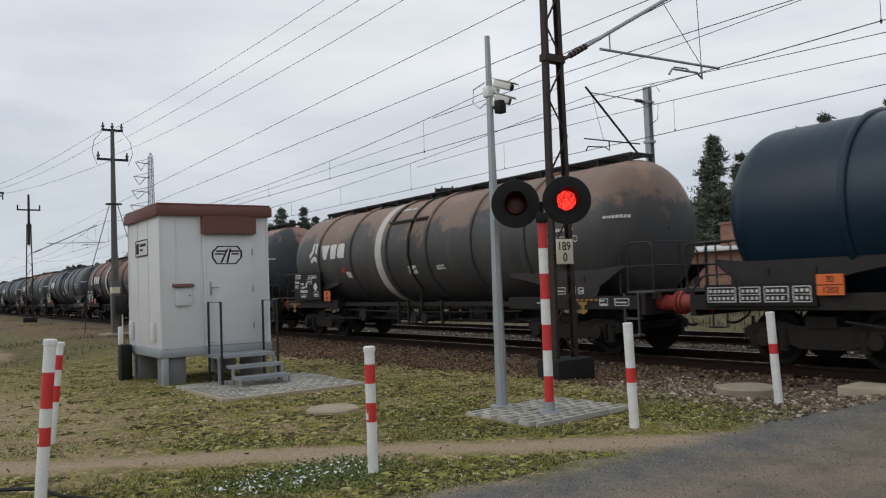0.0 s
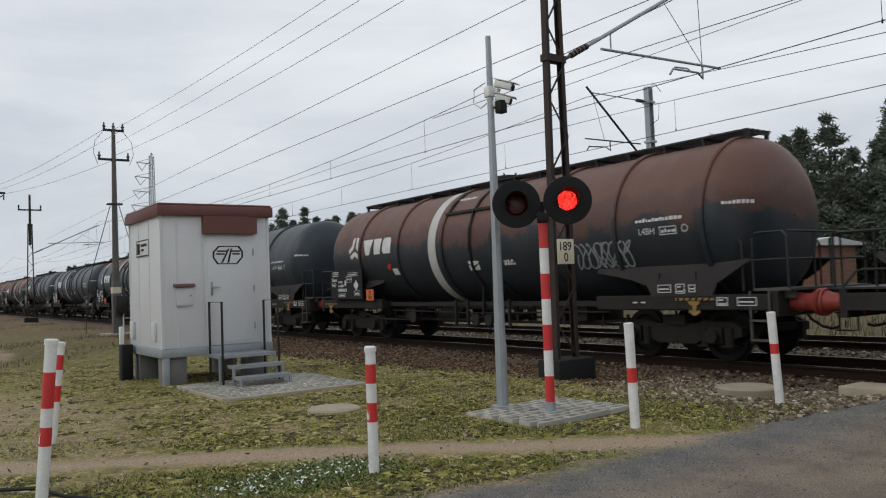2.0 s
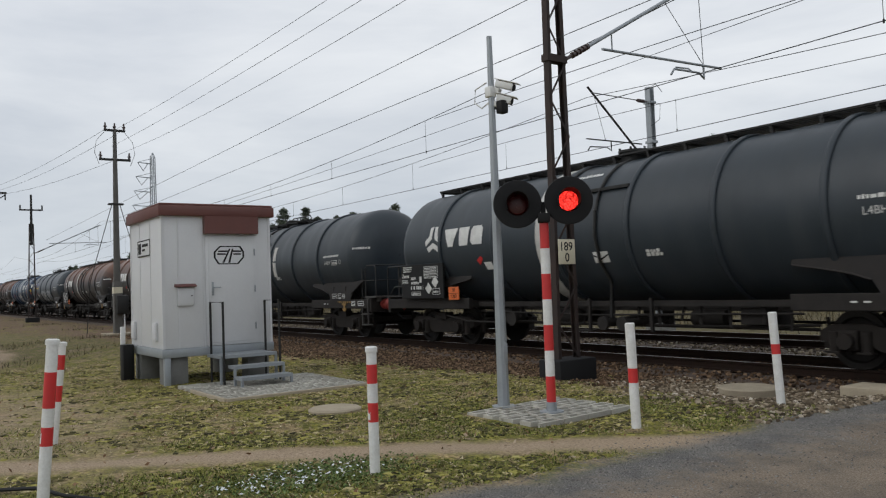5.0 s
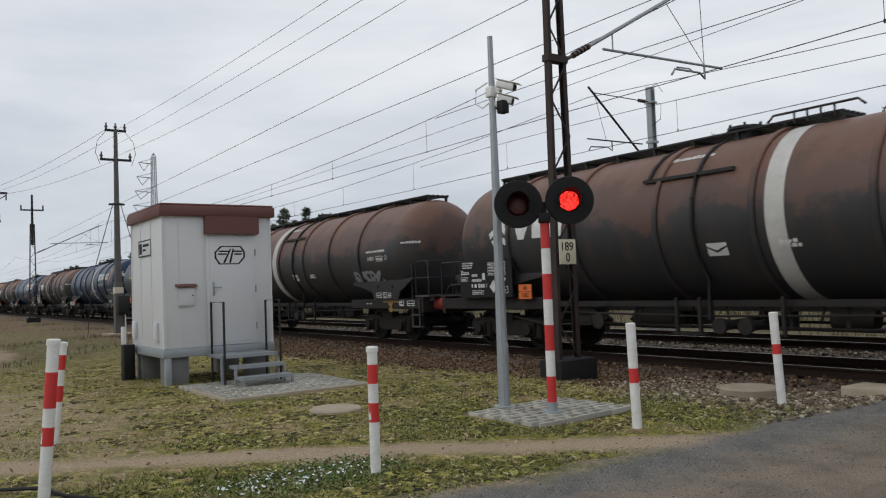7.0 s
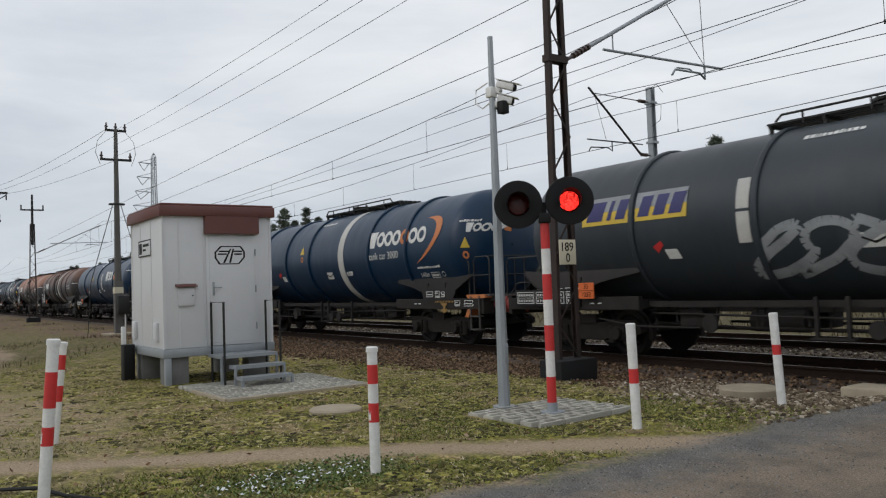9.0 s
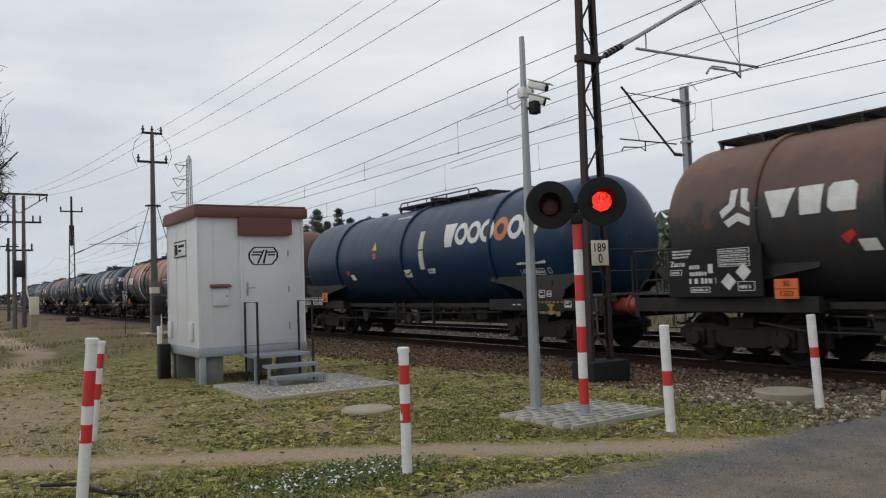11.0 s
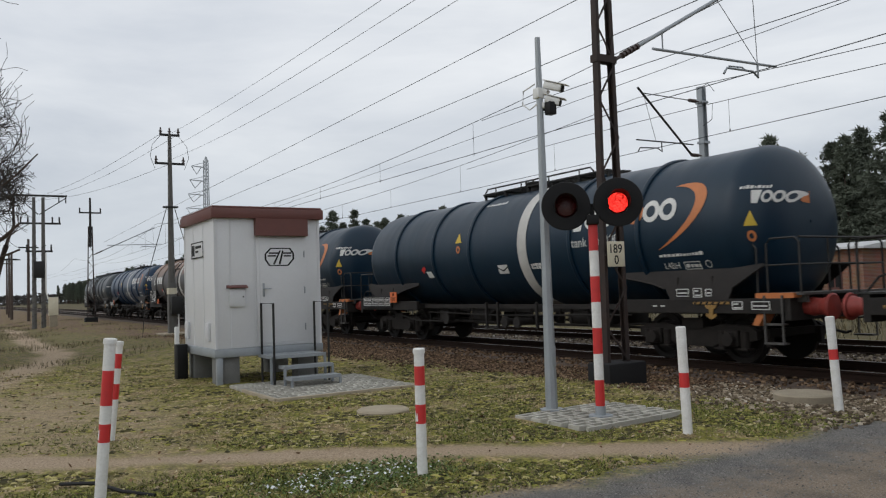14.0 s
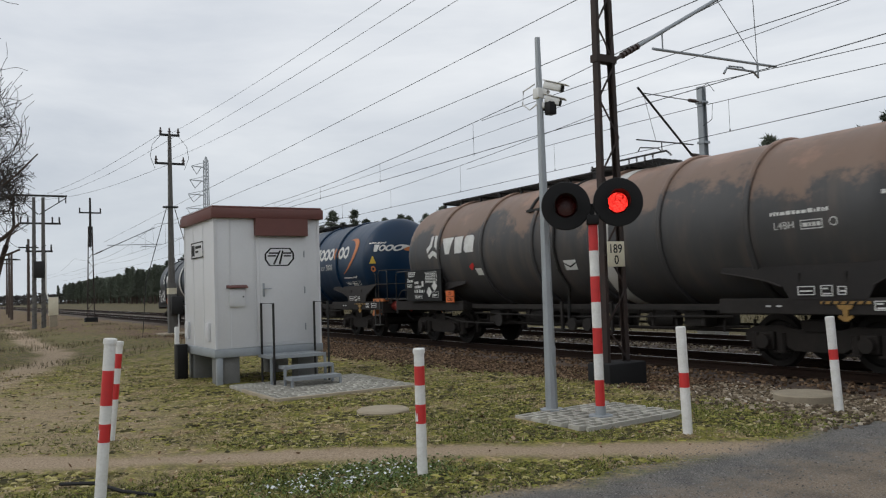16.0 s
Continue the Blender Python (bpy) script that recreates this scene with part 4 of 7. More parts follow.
def crescent():
    """A tapering orange sickle: a hook at the top that thins to a point below."""
    def curve(p, q, f):
        c = ((-2.84, 3.34), p, q, (-3.20, 2.13))
        w = ((1 - f) ** 3, 3 * f * (1 - f) ** 2, 3 * f * f * (1 - f), f ** 3)
        return tuple(sum(w[i] * c[i][j] for i in range(4)) for j in (0, 1))
    bm, n, rows = bmesh.new(), 28, []
    for k in range(n + 1):
        o, i = curve((-1.65, 3.55), (-1.75, 2.60), k / n), curve((-1.95, 3.27), (-2.12, 2.66), k / n)
        rows.append([bm.verts.new(on_tank(*o)), bm.verts.new(on_tank(i[0] + 0.004, i[1]))])
    for p, q in zip(rows, rows[1:]):
        bm.faces.new((p[0], q[0], q[1], p[1]))
    bmesh.ops.recalc_face_normals(bm, faces=bm.faces[:])
    return [("sickle_mark", link_mesh(bm, "sickle_mark", ORANGE_STEEL, smooth=False))]


def lettered(bm, body, size, x, z, mat=0):
    t = writing(body, size, depth=0.0)
    for v in t.verts:
        v.co = on_tank(x + v.co.x, z + v.co.y, 0.013)
    tmp = bpy.data.meshes.new("t")
    t.to_mesh(tmp)
    t.free()
    k = len(bm.faces)
    bm.from_mesh(tmp)
    bpy.data.meshes.remove(tmp)
    bm.faces.ensure_lookup_table()
    for f in bm.faces[k:]:
        f.material_index = mat


def warning_marks(x, z):
    a = decal(bmesh.new(), [(x - 0.15, z), (x + 0.15, z), (x, z + 0.27)])
    b = bmesh.new()
    ring_shape(b, x, z - 0.18, 0.05, 0.10, n=12)
    return [("warning_triangle", link_mesh(a, "warning_triangle", YELLOW, smooth=False)), ("warning_ring", link_mesh(b, "warning_ring", ORANGE_STEEL, smooth=False))]


def logo_word(big):
    out = warning_marks(-LENGTH + 6.95, 2.75)
    if big:
        return out + word_shape(-6.3, 2.60, 0.62)
    out += word_shape(-5.66, 2.68, 0.46)
    bm = bmesh.new()
    lettered(bm, "tank car 3000", 0.29, -5.66, 2.34)
    out.append(("lettering", link_mesh(bm, "lettering", LETTER, smooth=False)))
    out += crescent()
    out += word_shape(-0.98, 2.84, 0.235)
    return out + warning_marks(-0.95, 2.45)


def logo_plate():
    """A yellow and grey name board painted with slanted dark blue blocks."""
    x, out = -LENGTH + 3.12, []
    for a, b in ((0.0, 1.25), (1.38, 2.55)):
        bm = bmesh.new()
        bar(bm, x + a, 2.60, x + b, 2.85, mat=1)
        bar(bm, x + a, 2.853, x + b, 3.14, mat=0)
        out.append(("name_board", link_mesh(bm, "name_board", [SPRAY, YELLOW], smooth=False)))
    u = x + 0.12
    for w, gap in ((0.42, 0.12), (0.10, 0.12), (0.24, 0.32), (0.26, 0.10), (0.26, 0.10), (0.28, 0.0)):
        bm = bmesh.new()
        bar(bm, u, 2.68, u + w, 3.06, lift=0.018, slant=0.10)
        out.append(("letter_block", link_mesh(bm, "letter_block", BLUE_LETTER, smooth=False)))
        u += w + gap
    return out


def scribble_mesh(seed, x0, x1, z0, z1, strokes, width):
    """Looping spray-can strokes that spell nothing."""
    rnd = random.Random(seed)
    bm = bmesh.new()
    step = (x1 - x0) / strokes
    for s in range(strokes):
        cx = x0 + step * (s + 0.5)
        ph, fr = rnd.uniform(0, 6.28), rnd.uniform(1.1, 2.3)
        pts = []
        for k in range(26):
            t = k / 25
            x = cx + step * (0.75 * math.cos(ph + fr * 6.28 * t) * (0.5 + 0.5 * t) + rnd.uniform(-0.03, 0.03))
            z = (z0 + z1) / 2 + (z1 - z0) * 0.5 * math.sin(ph * 2 + fr * 4.4 * t + s)
            pts.append((x, z))
        for (ax, az), (bx, bz) in zip(pts, pts[1:]):
            dx, dz = bx - ax, bz - az
            ln = math.hypot(dx, dz) or 1
            ox, oz = -dz / ln * width / 2, dx / ln * width / 2
            decal(bm, [(ax + ox, az + oz), (bx + ox, bz + oz), (bx - ox, bz - oz), (ax - ox, az - oz)], lift=0.010 + 0.0012 * s)
    return link_mesh(bm, "graffiti", SPRAY, smooth=False)


def side_marks_mesh(seed, low=0.0):
    """Small painted inspection notes on the tank's side, as bars, and a hazard diamond."""
    rnd = random.Random(seed + 50)
    bm = bmesh.new()
    for x, z, w in ((-3.2, 2.55 - low, 1.05), (-2.62, 2.33 - low, 0.30), (-1.25, 2.72 + 0.7 * low, 0.60), (-7.2, 2.0, 0.30), (-7.2, 1.93, 0.34), (-9.6, 3.66, 0.9)):
        u = x
        while u < x + w:
            k = rnd.uniform(0.03, 0.09)
            bar(bm, u, z, u + k, z + rnd.uniform(0.04, 0.07))
            u += k + 0.02
    lettered(bm, "L4BH", 0.17, -3.15, 2.32 - low)
    ring_shape(bm, -2.10, 2.38 - low, 0.055, 0.072, n=12)
    for u0, z0, u1, z1 in ((-2.66, 2.29, -2.28, 2.305), (-2.66, 2.425, -2.28, 2.44), (-2.66, 2.305, -2.645, 2.425), (-2.295, 2.305, -2.28, 2.425)):
        bar(bm, u0, z0 - low, u1, z1 - low)
    bar(bm, -8.55, 1.86, -8.15, 2.08)
    decal(bm, [(-8.55, 2.03), (-8.36, 1.95), (-8.15, 2.03), (-8.15, 2.00), (-8.36, 1.91), (-8.55, 2.00)], lift=0.016, mat=2)
    xd, zd = -LENGTH + 5.0, 1.98
    bar(bm, xd + 0.16, zd - 0.12, xd + 0.44, zd + 0.06, slant=-0.06)
    decal(bm, [(xd - 0.05, zd), (xd + 0.10, zd + 0.14), (xd + 0.05, zd + 0.22), (xd - 0.15, zd + 0.12)], mat=1)
    return link_mesh(bm, "inspection_note", [LETTER, RED_SIGN, BLACK], smooth=False)


def gusset_mesh():
    """Orange crash-energy brackets at the front corners."""
    bm = bmesh.new()
    for s in (0,):
        prism(bm, [(-1.15, 1.28), (-0.42, 1.28), (-0.42, 1.20), (-0.80, 1.18), (-1.12, 0.72), (-1.24, 0.74), (-0.98, 1.18), (-1.15, 1.20)], "y", s * 1.2 - 0.14, s * 1.2 + 0.14)
    return link_mesh(bm, "crash_bracket", ORANGE_STEEL, smooth=False)


ME = {
    "ring": ring_mesh(), "band": band_mesh(), "half": half_band_mesh(), "walk_long": walkway_mesh(-15.3, -1.5), "walk_short": walkway_mesh(-10.6, -5.6), "walk_rear": walkway_mesh(-15.3, -6.6), "rear_loop": walkway_rail_mesh(-7.9, -6.2),
    "walk_rail": walkway_rail_mesh(-10.4, -6.0), "hatch": hatch_mesh(), "sill": sill_meshes(), "saddle_r": [saddle_mesh(1, q) for q in (-1, 1)], "saddle_f": [saddle_mesh(-1, q) for q in (-1, 1)], "lip_r": [saddle_lip_mesh(1, q, i) for q in (-1, 1) for i in (True, False)], "lip_f": [saddle_lip_mesh(-1, q, i) for q in (-1, 1) for i in (True, False)], "hook": lifting_mark_mesh(), "notes_r": end_notes_mesh(1), "notes_f": end_notes_mesh(-1), "rear_rail": rear_rail_mesh(),
    "buffer": buffer_mesh(), "coupling": coupling_mesh(), "hose": hose_mesh(), "platform": platform_mesh(), "platform_rail": platform_rail_mesh(), "bogie": bogie_mesh(),
    "wheelset": wheelset_mesh(), "gear": gear_mesh(), "side_frame": side_frame_mesh(), "panel0": data_panel_mesh(0),
    "panel1": data_panel_mesh(1), "plate_a": hazard_plate("30", "1202"), "plate_b": hazard_plate("33", "1203"), "lobes": logo_lobes(),
    "word": logo_word(False), "word_big": logo_word(True), "name_board": logo_plate(), "marks0": side_marks_mesh(0), "marks1": side_marks_mesh(1), "marks_low": side_marks_mesh(2, 0.55),
    "gusset": gusset_mesh(), "strip": data_strip_mesh(),
}
WHEELSETS, WAGONS = [], []


def wagon(k, paint, label, band="full", logo="lobes", walk_kind="long", graffiti=None, gussets=False, rings=None, build="a"):
    w = tagged(new("tank_wagon"), label, "tank wagon", "wagons of the freight train")
    mat = TANK_PAINT[paint]
    band_at = {"a": 7.20, "b": 10.0, "w": 9.75, "v": 7.69}[build] if logo != "name_board" else 6.78
    rings = rings or {"a": (3.4, 5.52, 7.62, 9.62, 11.55, 13.5), "b": (3.4, 5.5, 7.61, 9.60, 11.55, 13.53), "w": (3.4, 5.6, 7.46, 11.47, 13.53), "v": (3.48, 5.6, 7.17, 11.47, 13.53)}[build]
    tank = painted("tank", TANK_ME, mat, w)
    for r in rings:
        painted("stiffening_ring", ME["ring"], mat, tank, m=pose(-LENGTH + r, 0, 0))
    if band == "full":
        part("white_band", ME["band"], None, tank, "grimy white band round the tank", m=pose(-LENGTH + band_at, 0, 0))
    elif band == "half":
        part("white_stripe", ME["half"], None, tank, "short white stripe on the side", m=pose(-LENGTH + band_at, 0, 0))
    if logo:
        for nm, me_ in ME[logo]:
            mark = part(nm, me_, None, tank)
            if nm == "lettering":
                tagged(mark, kind="stuff")
    tagged(part("inspection_note", ME["marks_low" if logo in ("word", "word_big") else "marks%d" % (k % 2)], None, tank), kind="stuff")
    if graffiti:
        tagged(part("graffiti", scribble_mesh(*graffiti), None, tank, "grey spray-can scrawl"), kind="stuff")
    if build == "b" and walk_kind == "long":
        walk_kind = "rear"
        part("handrail", ME["rear_loop"], None, w)
    part("walkway", ME["walk_" + walk_kind], None, w, "dark steel grating along the crown")
    if walk_kind == "short":
        part("handrail", ME["walk_rail"], None, w)
    part("hatch", ME["hatch"], None, w, m=pose(-LENGTH + 8.6, 0, 0))
    for nm, me_ in ME["sill"]:
        part(nm, me_, None, w)
    for key, x in (("saddle_r", -LENGTH + 2.45), ("saddle_f", -2.45)):
        for q in (0, 1):
            cradle = part("cradle", ME[key][q], None, w, m=pose(x, 0, 0))
            for lip in ME["lip_" + key[-1]][2 * q:2 * q + 2]:
                part("cradle_lip", lip, None, cradle)
            if q == 0 and (key == "saddle_f" or logo == "name_board"):
                tagged(part("end_note", ME["notes_" + key[-1]], None, cradle), kind="stuff")
    part("lifting_mark", ME["hook"], None, w, "yellow and black lifting mark with a hook", m=pose(-2.05, 0, 0))
    if k % 2 == 0:
        part("lifting_mark", ME["hook"], None, w, "yellow and black lifting mark with a hook", m=pose(-LENGTH + 1.25, 0, -0.06))
    part("rear_handrail", ME["rear_rail"], None, w)
    for x, turn in ((0, 0), (-LENGTH, 180)):
        for y in (-0.875, 0.875):
            b = part("buffer", ME["buffer"], None, w, "worn red buffer", m=pose(x - 0.004 if not turn else x + 0.004, y, 1.04, 0, 0, turn))
        part("coupling", ME["coupling"], None, w, m=pose(x - 0.03 if not turn else x + 0.03, 0, 1.04, 0, 0, turn))
        part("brake_hose", ME["hose"], None, w, m=pose(x - 0.03 if not turn else x + 0.03, 0, 1.04, 0, 0, turn))
    part("end_platform", ME["platform"], None, w)
    part("platform_rail", ME["platform_rail"], None, w)
    part("brake_gear", ME["gear"], None, w)
    if logo == "lobes":
        part("side_frame", ME["side_frame"], None, w, m=pose(-0.53 if build == "a" else -0.91, 0, 0))
        part("data_panel", ME["panel%d" % (k % 2)], None, w, "black panel with white writing")
    if logo != "lobes":
        part("data_strip", ME["strip"], None, w, "black strip with white tables", m=pose(-0.40, 0, 0))
    part("hazard_plate", ME["plate_b" if logo == "name_board" else "plate_a"], None, w, "orange hazard plate", m=pose(0 if logo == "lobes" else -0.78, 0, 0))
    if gussets:
        for y in (-1.2, 1.2):
            part("crash_bracket", ME["gusset"], None, w, "orange crash bracket", m=pose(0, y, 0))
    for x in (-2.75, -LENGTH + 2.75):
        bogie = part("bogie", ME["bogie"], None, w, m=pose(x, 0, 0))
        for d in (-0.9, 0.9):
            WHEELSETS.append((part("wheelset", ME["wheelset"], None, bogie, m=pose(d, 0, 0.455)), d))
    WAGONS.append((w, k))
    return w


L_BROWN = "grey-brown tank wagon dusted with ochre, white band"
L_STAIN = "dark grey tank wagon with pale ochre stains on its crown"
L_DARK = "clean dark grey tank wagon with white emblem"
L_BLUE = "deep blue tank wagon with white and orange emblem"
L_RUST = "dark rusty brown tank wagon with white band"
wagon(-1, "navy", "dark navy blue tank wagon with orange hazard plate", band="half", logo="word", walk_kind="short", gussets=True, build="w")
wagon(0, "brown", L_BROWN)
wagon(1, "stained", L_STAIN, graffiti=(3, -6.3, -4.0, 1.7, 2.3, 9, 0.05))
wagon(2, "red", "red-brown and black tank wagon scrawled with graffiti", graffiti=(4, -4.9, -3.4, 1.75, 2.25, 8, 0.035), rings=(3.4, 5.52, 7.62, 9.62, 11.55, 13.45, 15.45))
wagon(3, "dark", L_DARK + " and graffiti", band="half", graffiti=(5, -7.0, -5.2, 1.7, 2.3, 7, 0.05), build="b")
wagon(4, "stained", L_STAIN)
wagon(5, "dark", L_DARK)
wagon(6, "dark", L_DARK, band="half", build="b")
wagon(7, "rust", L_RUST, build="b")
wagon(8, "rust", L_RUST + " and graffiti", graffiti=(8, -4.1, -2.6, 1.6, 2.0, 5, 0.08))
wagon(9, "dark", "dark grey tank wagon with yellow name board and graffiti", band="half", logo="name_board", walk_kind="short", graffiti=(9, -10.3, -5.4, 1.50, 2.30, 6, 0.15), rings=(4.4, 7.0, 10.0, 12.6))
wagon(10, "blue", L_BLUE, logo="word", walk_kind="short", gussets=True, build="w")
wagon(11, "rust", L_RUST)
wagon(12, "blue", L_BLUE + " in large shapes", band="half", logo="word_big", walk_kind="short", rings=(4.2, 8.6, 13.0), build="w")
wagon(13, "rust", L_RUST, build="b")
wagon(14, "peach", "tank wagon faded to pale peach over dark grey")
wagon(15, "navy", "navy blue tank wagon with white and orange emblem", logo="word", walk_kind="short", gussets=True, build="w")
wagon(16, "navy", "navy blue tank wagon with white and orange emblem", logo="word", walk_kind="short", gussets=True, build="v")
wagon(17, "brown", L_BROWN, build="b")
wagon(18, "blue", L_BLUE, logo="word", walk_kind="short", gussets=True, build="w")
wagon(19, "dark", L_DARK)


# ---- the equipment hut ----
def hut():
    x0, x1, y0, y1, zb, zt = -15.82, -13.72, 3.79, 5.74, 0.53, 2.95
    h = tagged(new("equipment_hut"), "pale grey sheet-metal signalling hut with brown roof on concrete blocks", "hut")
    bm = bmesh.new()
    box(bm, (x0, y0, zb + 0.10), (x1, y1, zt), 0.012)
    part("wall", bm, HUT_WALL, h)
    bm = bmesh.new()
    box(bm, (x0 - 0.03, y0 - 0.03, zb - 0.05), (x1 + 0.03, y1 + 0.03, zb + 0.098), 0.01)
    part("base_frame", bm, GALV, h, "grey steel base frame")
    bm = bmesh.new()
    box(bm, (x0 - 0.07, y0 - 0.07, zt - 0.03), (x1 + 0.09, y1 + 0.07, zt + 0.15), 0.015)
    box(bm, (x0 - 0.05, y0 - 0.05, zt + 0.15), (x1 + 0.06, y1 + 0.05, zt + 0.19), 0.015)
    part("roof", bm, HUT_BROWN, h, "flat brown sheet-metal roof")
    bm = bmesh.new()
    prism(bm, [(x1, zt - 0.34), (x1 + 0.13, zt - 0.34), (x1 + 0.13, zt - 0.031), (x1, zt - 0.031)], "y", 4.50, 5.48)
    part("door_canopy", bm, HUT_BROWN, h, "brown box canopy over the door")
    # panel seams as raised cover strips
    for y in (4.06, 4.50):
        bm = bmesh.new()
        box(bm, (x1, y - 0.012, zb + 0.10), (x1 + 0.008, y + 0.012, zt - 0.03))
        part("cover_strip", bm, HUT_WALL, h)
    for x in (-14.45, -15.15):
        bm = bmesh.new()
        box(bm, (x - 0.012, y0 - 0.008, zb + 0.10), (x + 0.012, y0, zt - 0.03))
        part("cover_strip", bm, HUT_WALL, h)
    for x, y in ((x1, y0), (x1, y1), (x0, y0)):
        bm = bmesh.new()
        box(bm, (x - 0.035, y - 0.035, zb + 0.10), (x + 0.012, y + 0.012, zt - 0.03)) if y == y1 else box(bm, (x - 0.035 if x == x1 else x - 0.012, y - 0.012, zb + 0.10), (x + 0.012 if x == x1 else x + 0.035, y + 0.035, zt - 0.03))
        part("corner_trim", bm, HUT_WALL, h)
    bm = bmesh.new()
    box(bm, (x1 - 0.02, 4.53, 0.64), (x1 + 0.016, 5.47, 2.62), 0.006)
    part("door_frame", bm, HUT_WALL, h)
    bm = bmesh.new()
    box(bm, (x1 - 0.02, 4.585, 0.69), (x1 + 0.030, 5.415, 2.58), 0.008)
    door = part("door", bm, HUT_WALL, h, "closed pale grey steel door")
    bm = bmesh.new()
    box(bm, (x1 + 0.030, 4.63, 1.52), (x1 + 0.042, 4.67, 1.76), 0.004)
    tube(bm, [(x1 + 0.04, 4.65, 1.66), (x1 + 0.085, 4.65, 1.66), (x1 + 0.085, 4.78, 1.66)], 0.011)
    part("door_handle", bm, GALV, door, "steel lever handle")
    for z in (0.95, 1.62, 2.28):
        bm = bmesh.new()
        cyl(bm, (x1 + 0.034, 5.432, z - 0.06), (x1 + 0.034, 5.432, z + 0.06), 0.012, n=8)
        part("hinge", bm, GALV, door)
    # emblem: a chamfered outline with slanted strokes
    bm = bmesh.new()
    cy, cz, w, hh = 4.96, 2.23, 0.28, 0.165
    outer = [(-w, -hh * 0.3), (-w * 0.72, -hh), (w * 0.6, -hh), (w, -hh * 0.25), (w, hh * 0.4), (w * 0.75, hh), (-w * 0.62, hh), (-w, hh * 0.35)]
    xs = x1 + 0.0312
    for (a, b), (c, d) in zip(outer, outer[1:] + outer[:1]):
        f = bm.faces.new([bm.verts.new((xs, cy + p * k, cz + q * k)) for p, q, k in ((a, b, 1), (c, d, 1), (c, d, 0.88), (a, b, 0.88))])
    for y, dy, s in ((-0.09, 0.05, 0.10), (0.02, 0.05, 0.04)):
        bm.faces.new([bm.verts.new((xs, cy + p, cz + q)) for p, q in ((y - 0.04, -hh * 0.82), (y + 0.0, -hh * 0.82), (y + s + 0.02, hh * 0.7), (y + s - 0.01, hh * 0.7))])
    for y, z, ww in ((-0.20, 0.07, 0.19), (-0.22, 0.02, 0.16), (0.06, 0.07, 0.17), (0.08, 0.02, 0.14)):
        bm.faces.new([bm.verts.new((xs, cy + p, cz + q)) for p, q in ((y, z - 0.014), (y + ww, z - 0.014), (y + ww, z + 0.014), (y, z + 0.014))])
    bmesh.ops.recalc_face_normals(bm, faces=bm.faces[:])
    for f in bm.faces:
        if f.normal.x < 0:
            f.normal_flip()
    part("emblem", bm, BLACK, door, "dark outlined emblem of slanted strokes")
    bm = bmesh.new()
    box(bm, (x1, 4.03, 1.36), (x1 + 0.045, 4.31, 1.67), 0.006)
    fb = part("meter_box", bm, HUT_WALL, h, "small grey wall box with brown hood")
    bm = bmesh.new()
    prism(bm, [(x1, 1.74), (x1 + 0.10, 1.70), (x1 + 0.10, 1.685), (x1, 1.685)], "y", 3.99, 4.35)
    part("hood", bm, HUT_BROWN, fb)
    bm = bmesh.new()
    cyl(bm, (x1 + 0.045, 4.275, 1.53), (x1 + 0.052, 4.275, 1.53), 0.012, n=10)
    part("lock", bm, BLACK, fb)
    for x in (-14.14, -15.60):
        bm = bmesh.new()
        box(bm, (x - 0.11, y0 - 0.05, 0.76), (x + 0.11, y0, 1.08), 0.008)
        for i in range(5):
            box(bm, (x - 0.09, y0 - 0.058, 0.80 + i * 0.05), (x + 0.09, y0 - 0.045, 0.825 + i * 0.05))
        part("vent", bm, HUT_WALL, h, "small louvred vent")
    bm = bmesh.new()
    box(bm, (-15.26, y0 - 0.012, 2.27), (-14.42, y0, 2.57), 0.003, mat=0)
    for a, b, c, d in ((-15.20, 2.32, -15.02, 2.52), (-14.95, 2.45, -14.55, 2.50), (-14.95, 2.37, -14.75, 2.41)):
        box(bm, (a, y0 - 0.016, b), (c, y0 - 0.011, d), mat=1)
    for a, b, c, d in ((-15.26, 2.27, -14.42, 2.29), (-15.26, 2.55, -14.42, 2.57), (-15.26, 2.29, -15.24, 2.55), (-14.44, 2.29, -14.42, 2.55)):
        box(bm, (a, y0 - 0.016, b), (c, y0 - 0.0115, d), mat=1)
    part("name_plate", bm, [HUT_WALL, BLACK], h, "framed plate with illegible writing")
    for x, y, sx, sy in ((-13.95, 4.02, 0.17, 0.2), (-13.95, 5.50, 0.17, 0.2), (-15.55, 4.02, 0.2, 0.2), (-15.55, 5.50, 0.2, 0.2)):
        bm = bmesh.new()
        box(bm, (x - sx, y - sy, -0.08), (x + sx, y + sy, zb - 0.052), 0.015)
        part("foundation_block", bm, HUT_BASE, h, "grey concrete block")
    bm = bmesh.new()
    box(bm, (-13.80, 3.80, -0.05), (-13.70, 3.90, zb - 0.051), 0.006)
    part("leg", bm, GALV, h)
    # steps
    st = tagged(new("entrance_steps"), "grey galvanised steel steps with dark handrails", "steps")
    for i, (xa, xb, z) in enumerate(((-13.68, -12.98, 0.50), (-12.98, -12.66, 0.335), (-12.66, -12.34, 0.17))):
        bm = bmesh.new()
        ya = 4.52 if i == 0 else 4.64
        for k in range(6):
            xx = xa + (xb - xa) * k / 6
            box(bm, (xx, ya + 0.02, z - 0.03), (xx + (xb - xa) / 6 * 0.8, 5.50, z))
        box(bm, (xa, ya, z - 0.05), (xb, ya + 0.015, z + 0.004))
        box(bm, (xa, 5.505, z - 0.05), (xb, 5.52, z + 0.004))
        box(bm, (xb - 0.012, ya + 0.016, z - 0.05), (xb, 5.504, z + 0.004))
        part("tread", bm, GALV, st)
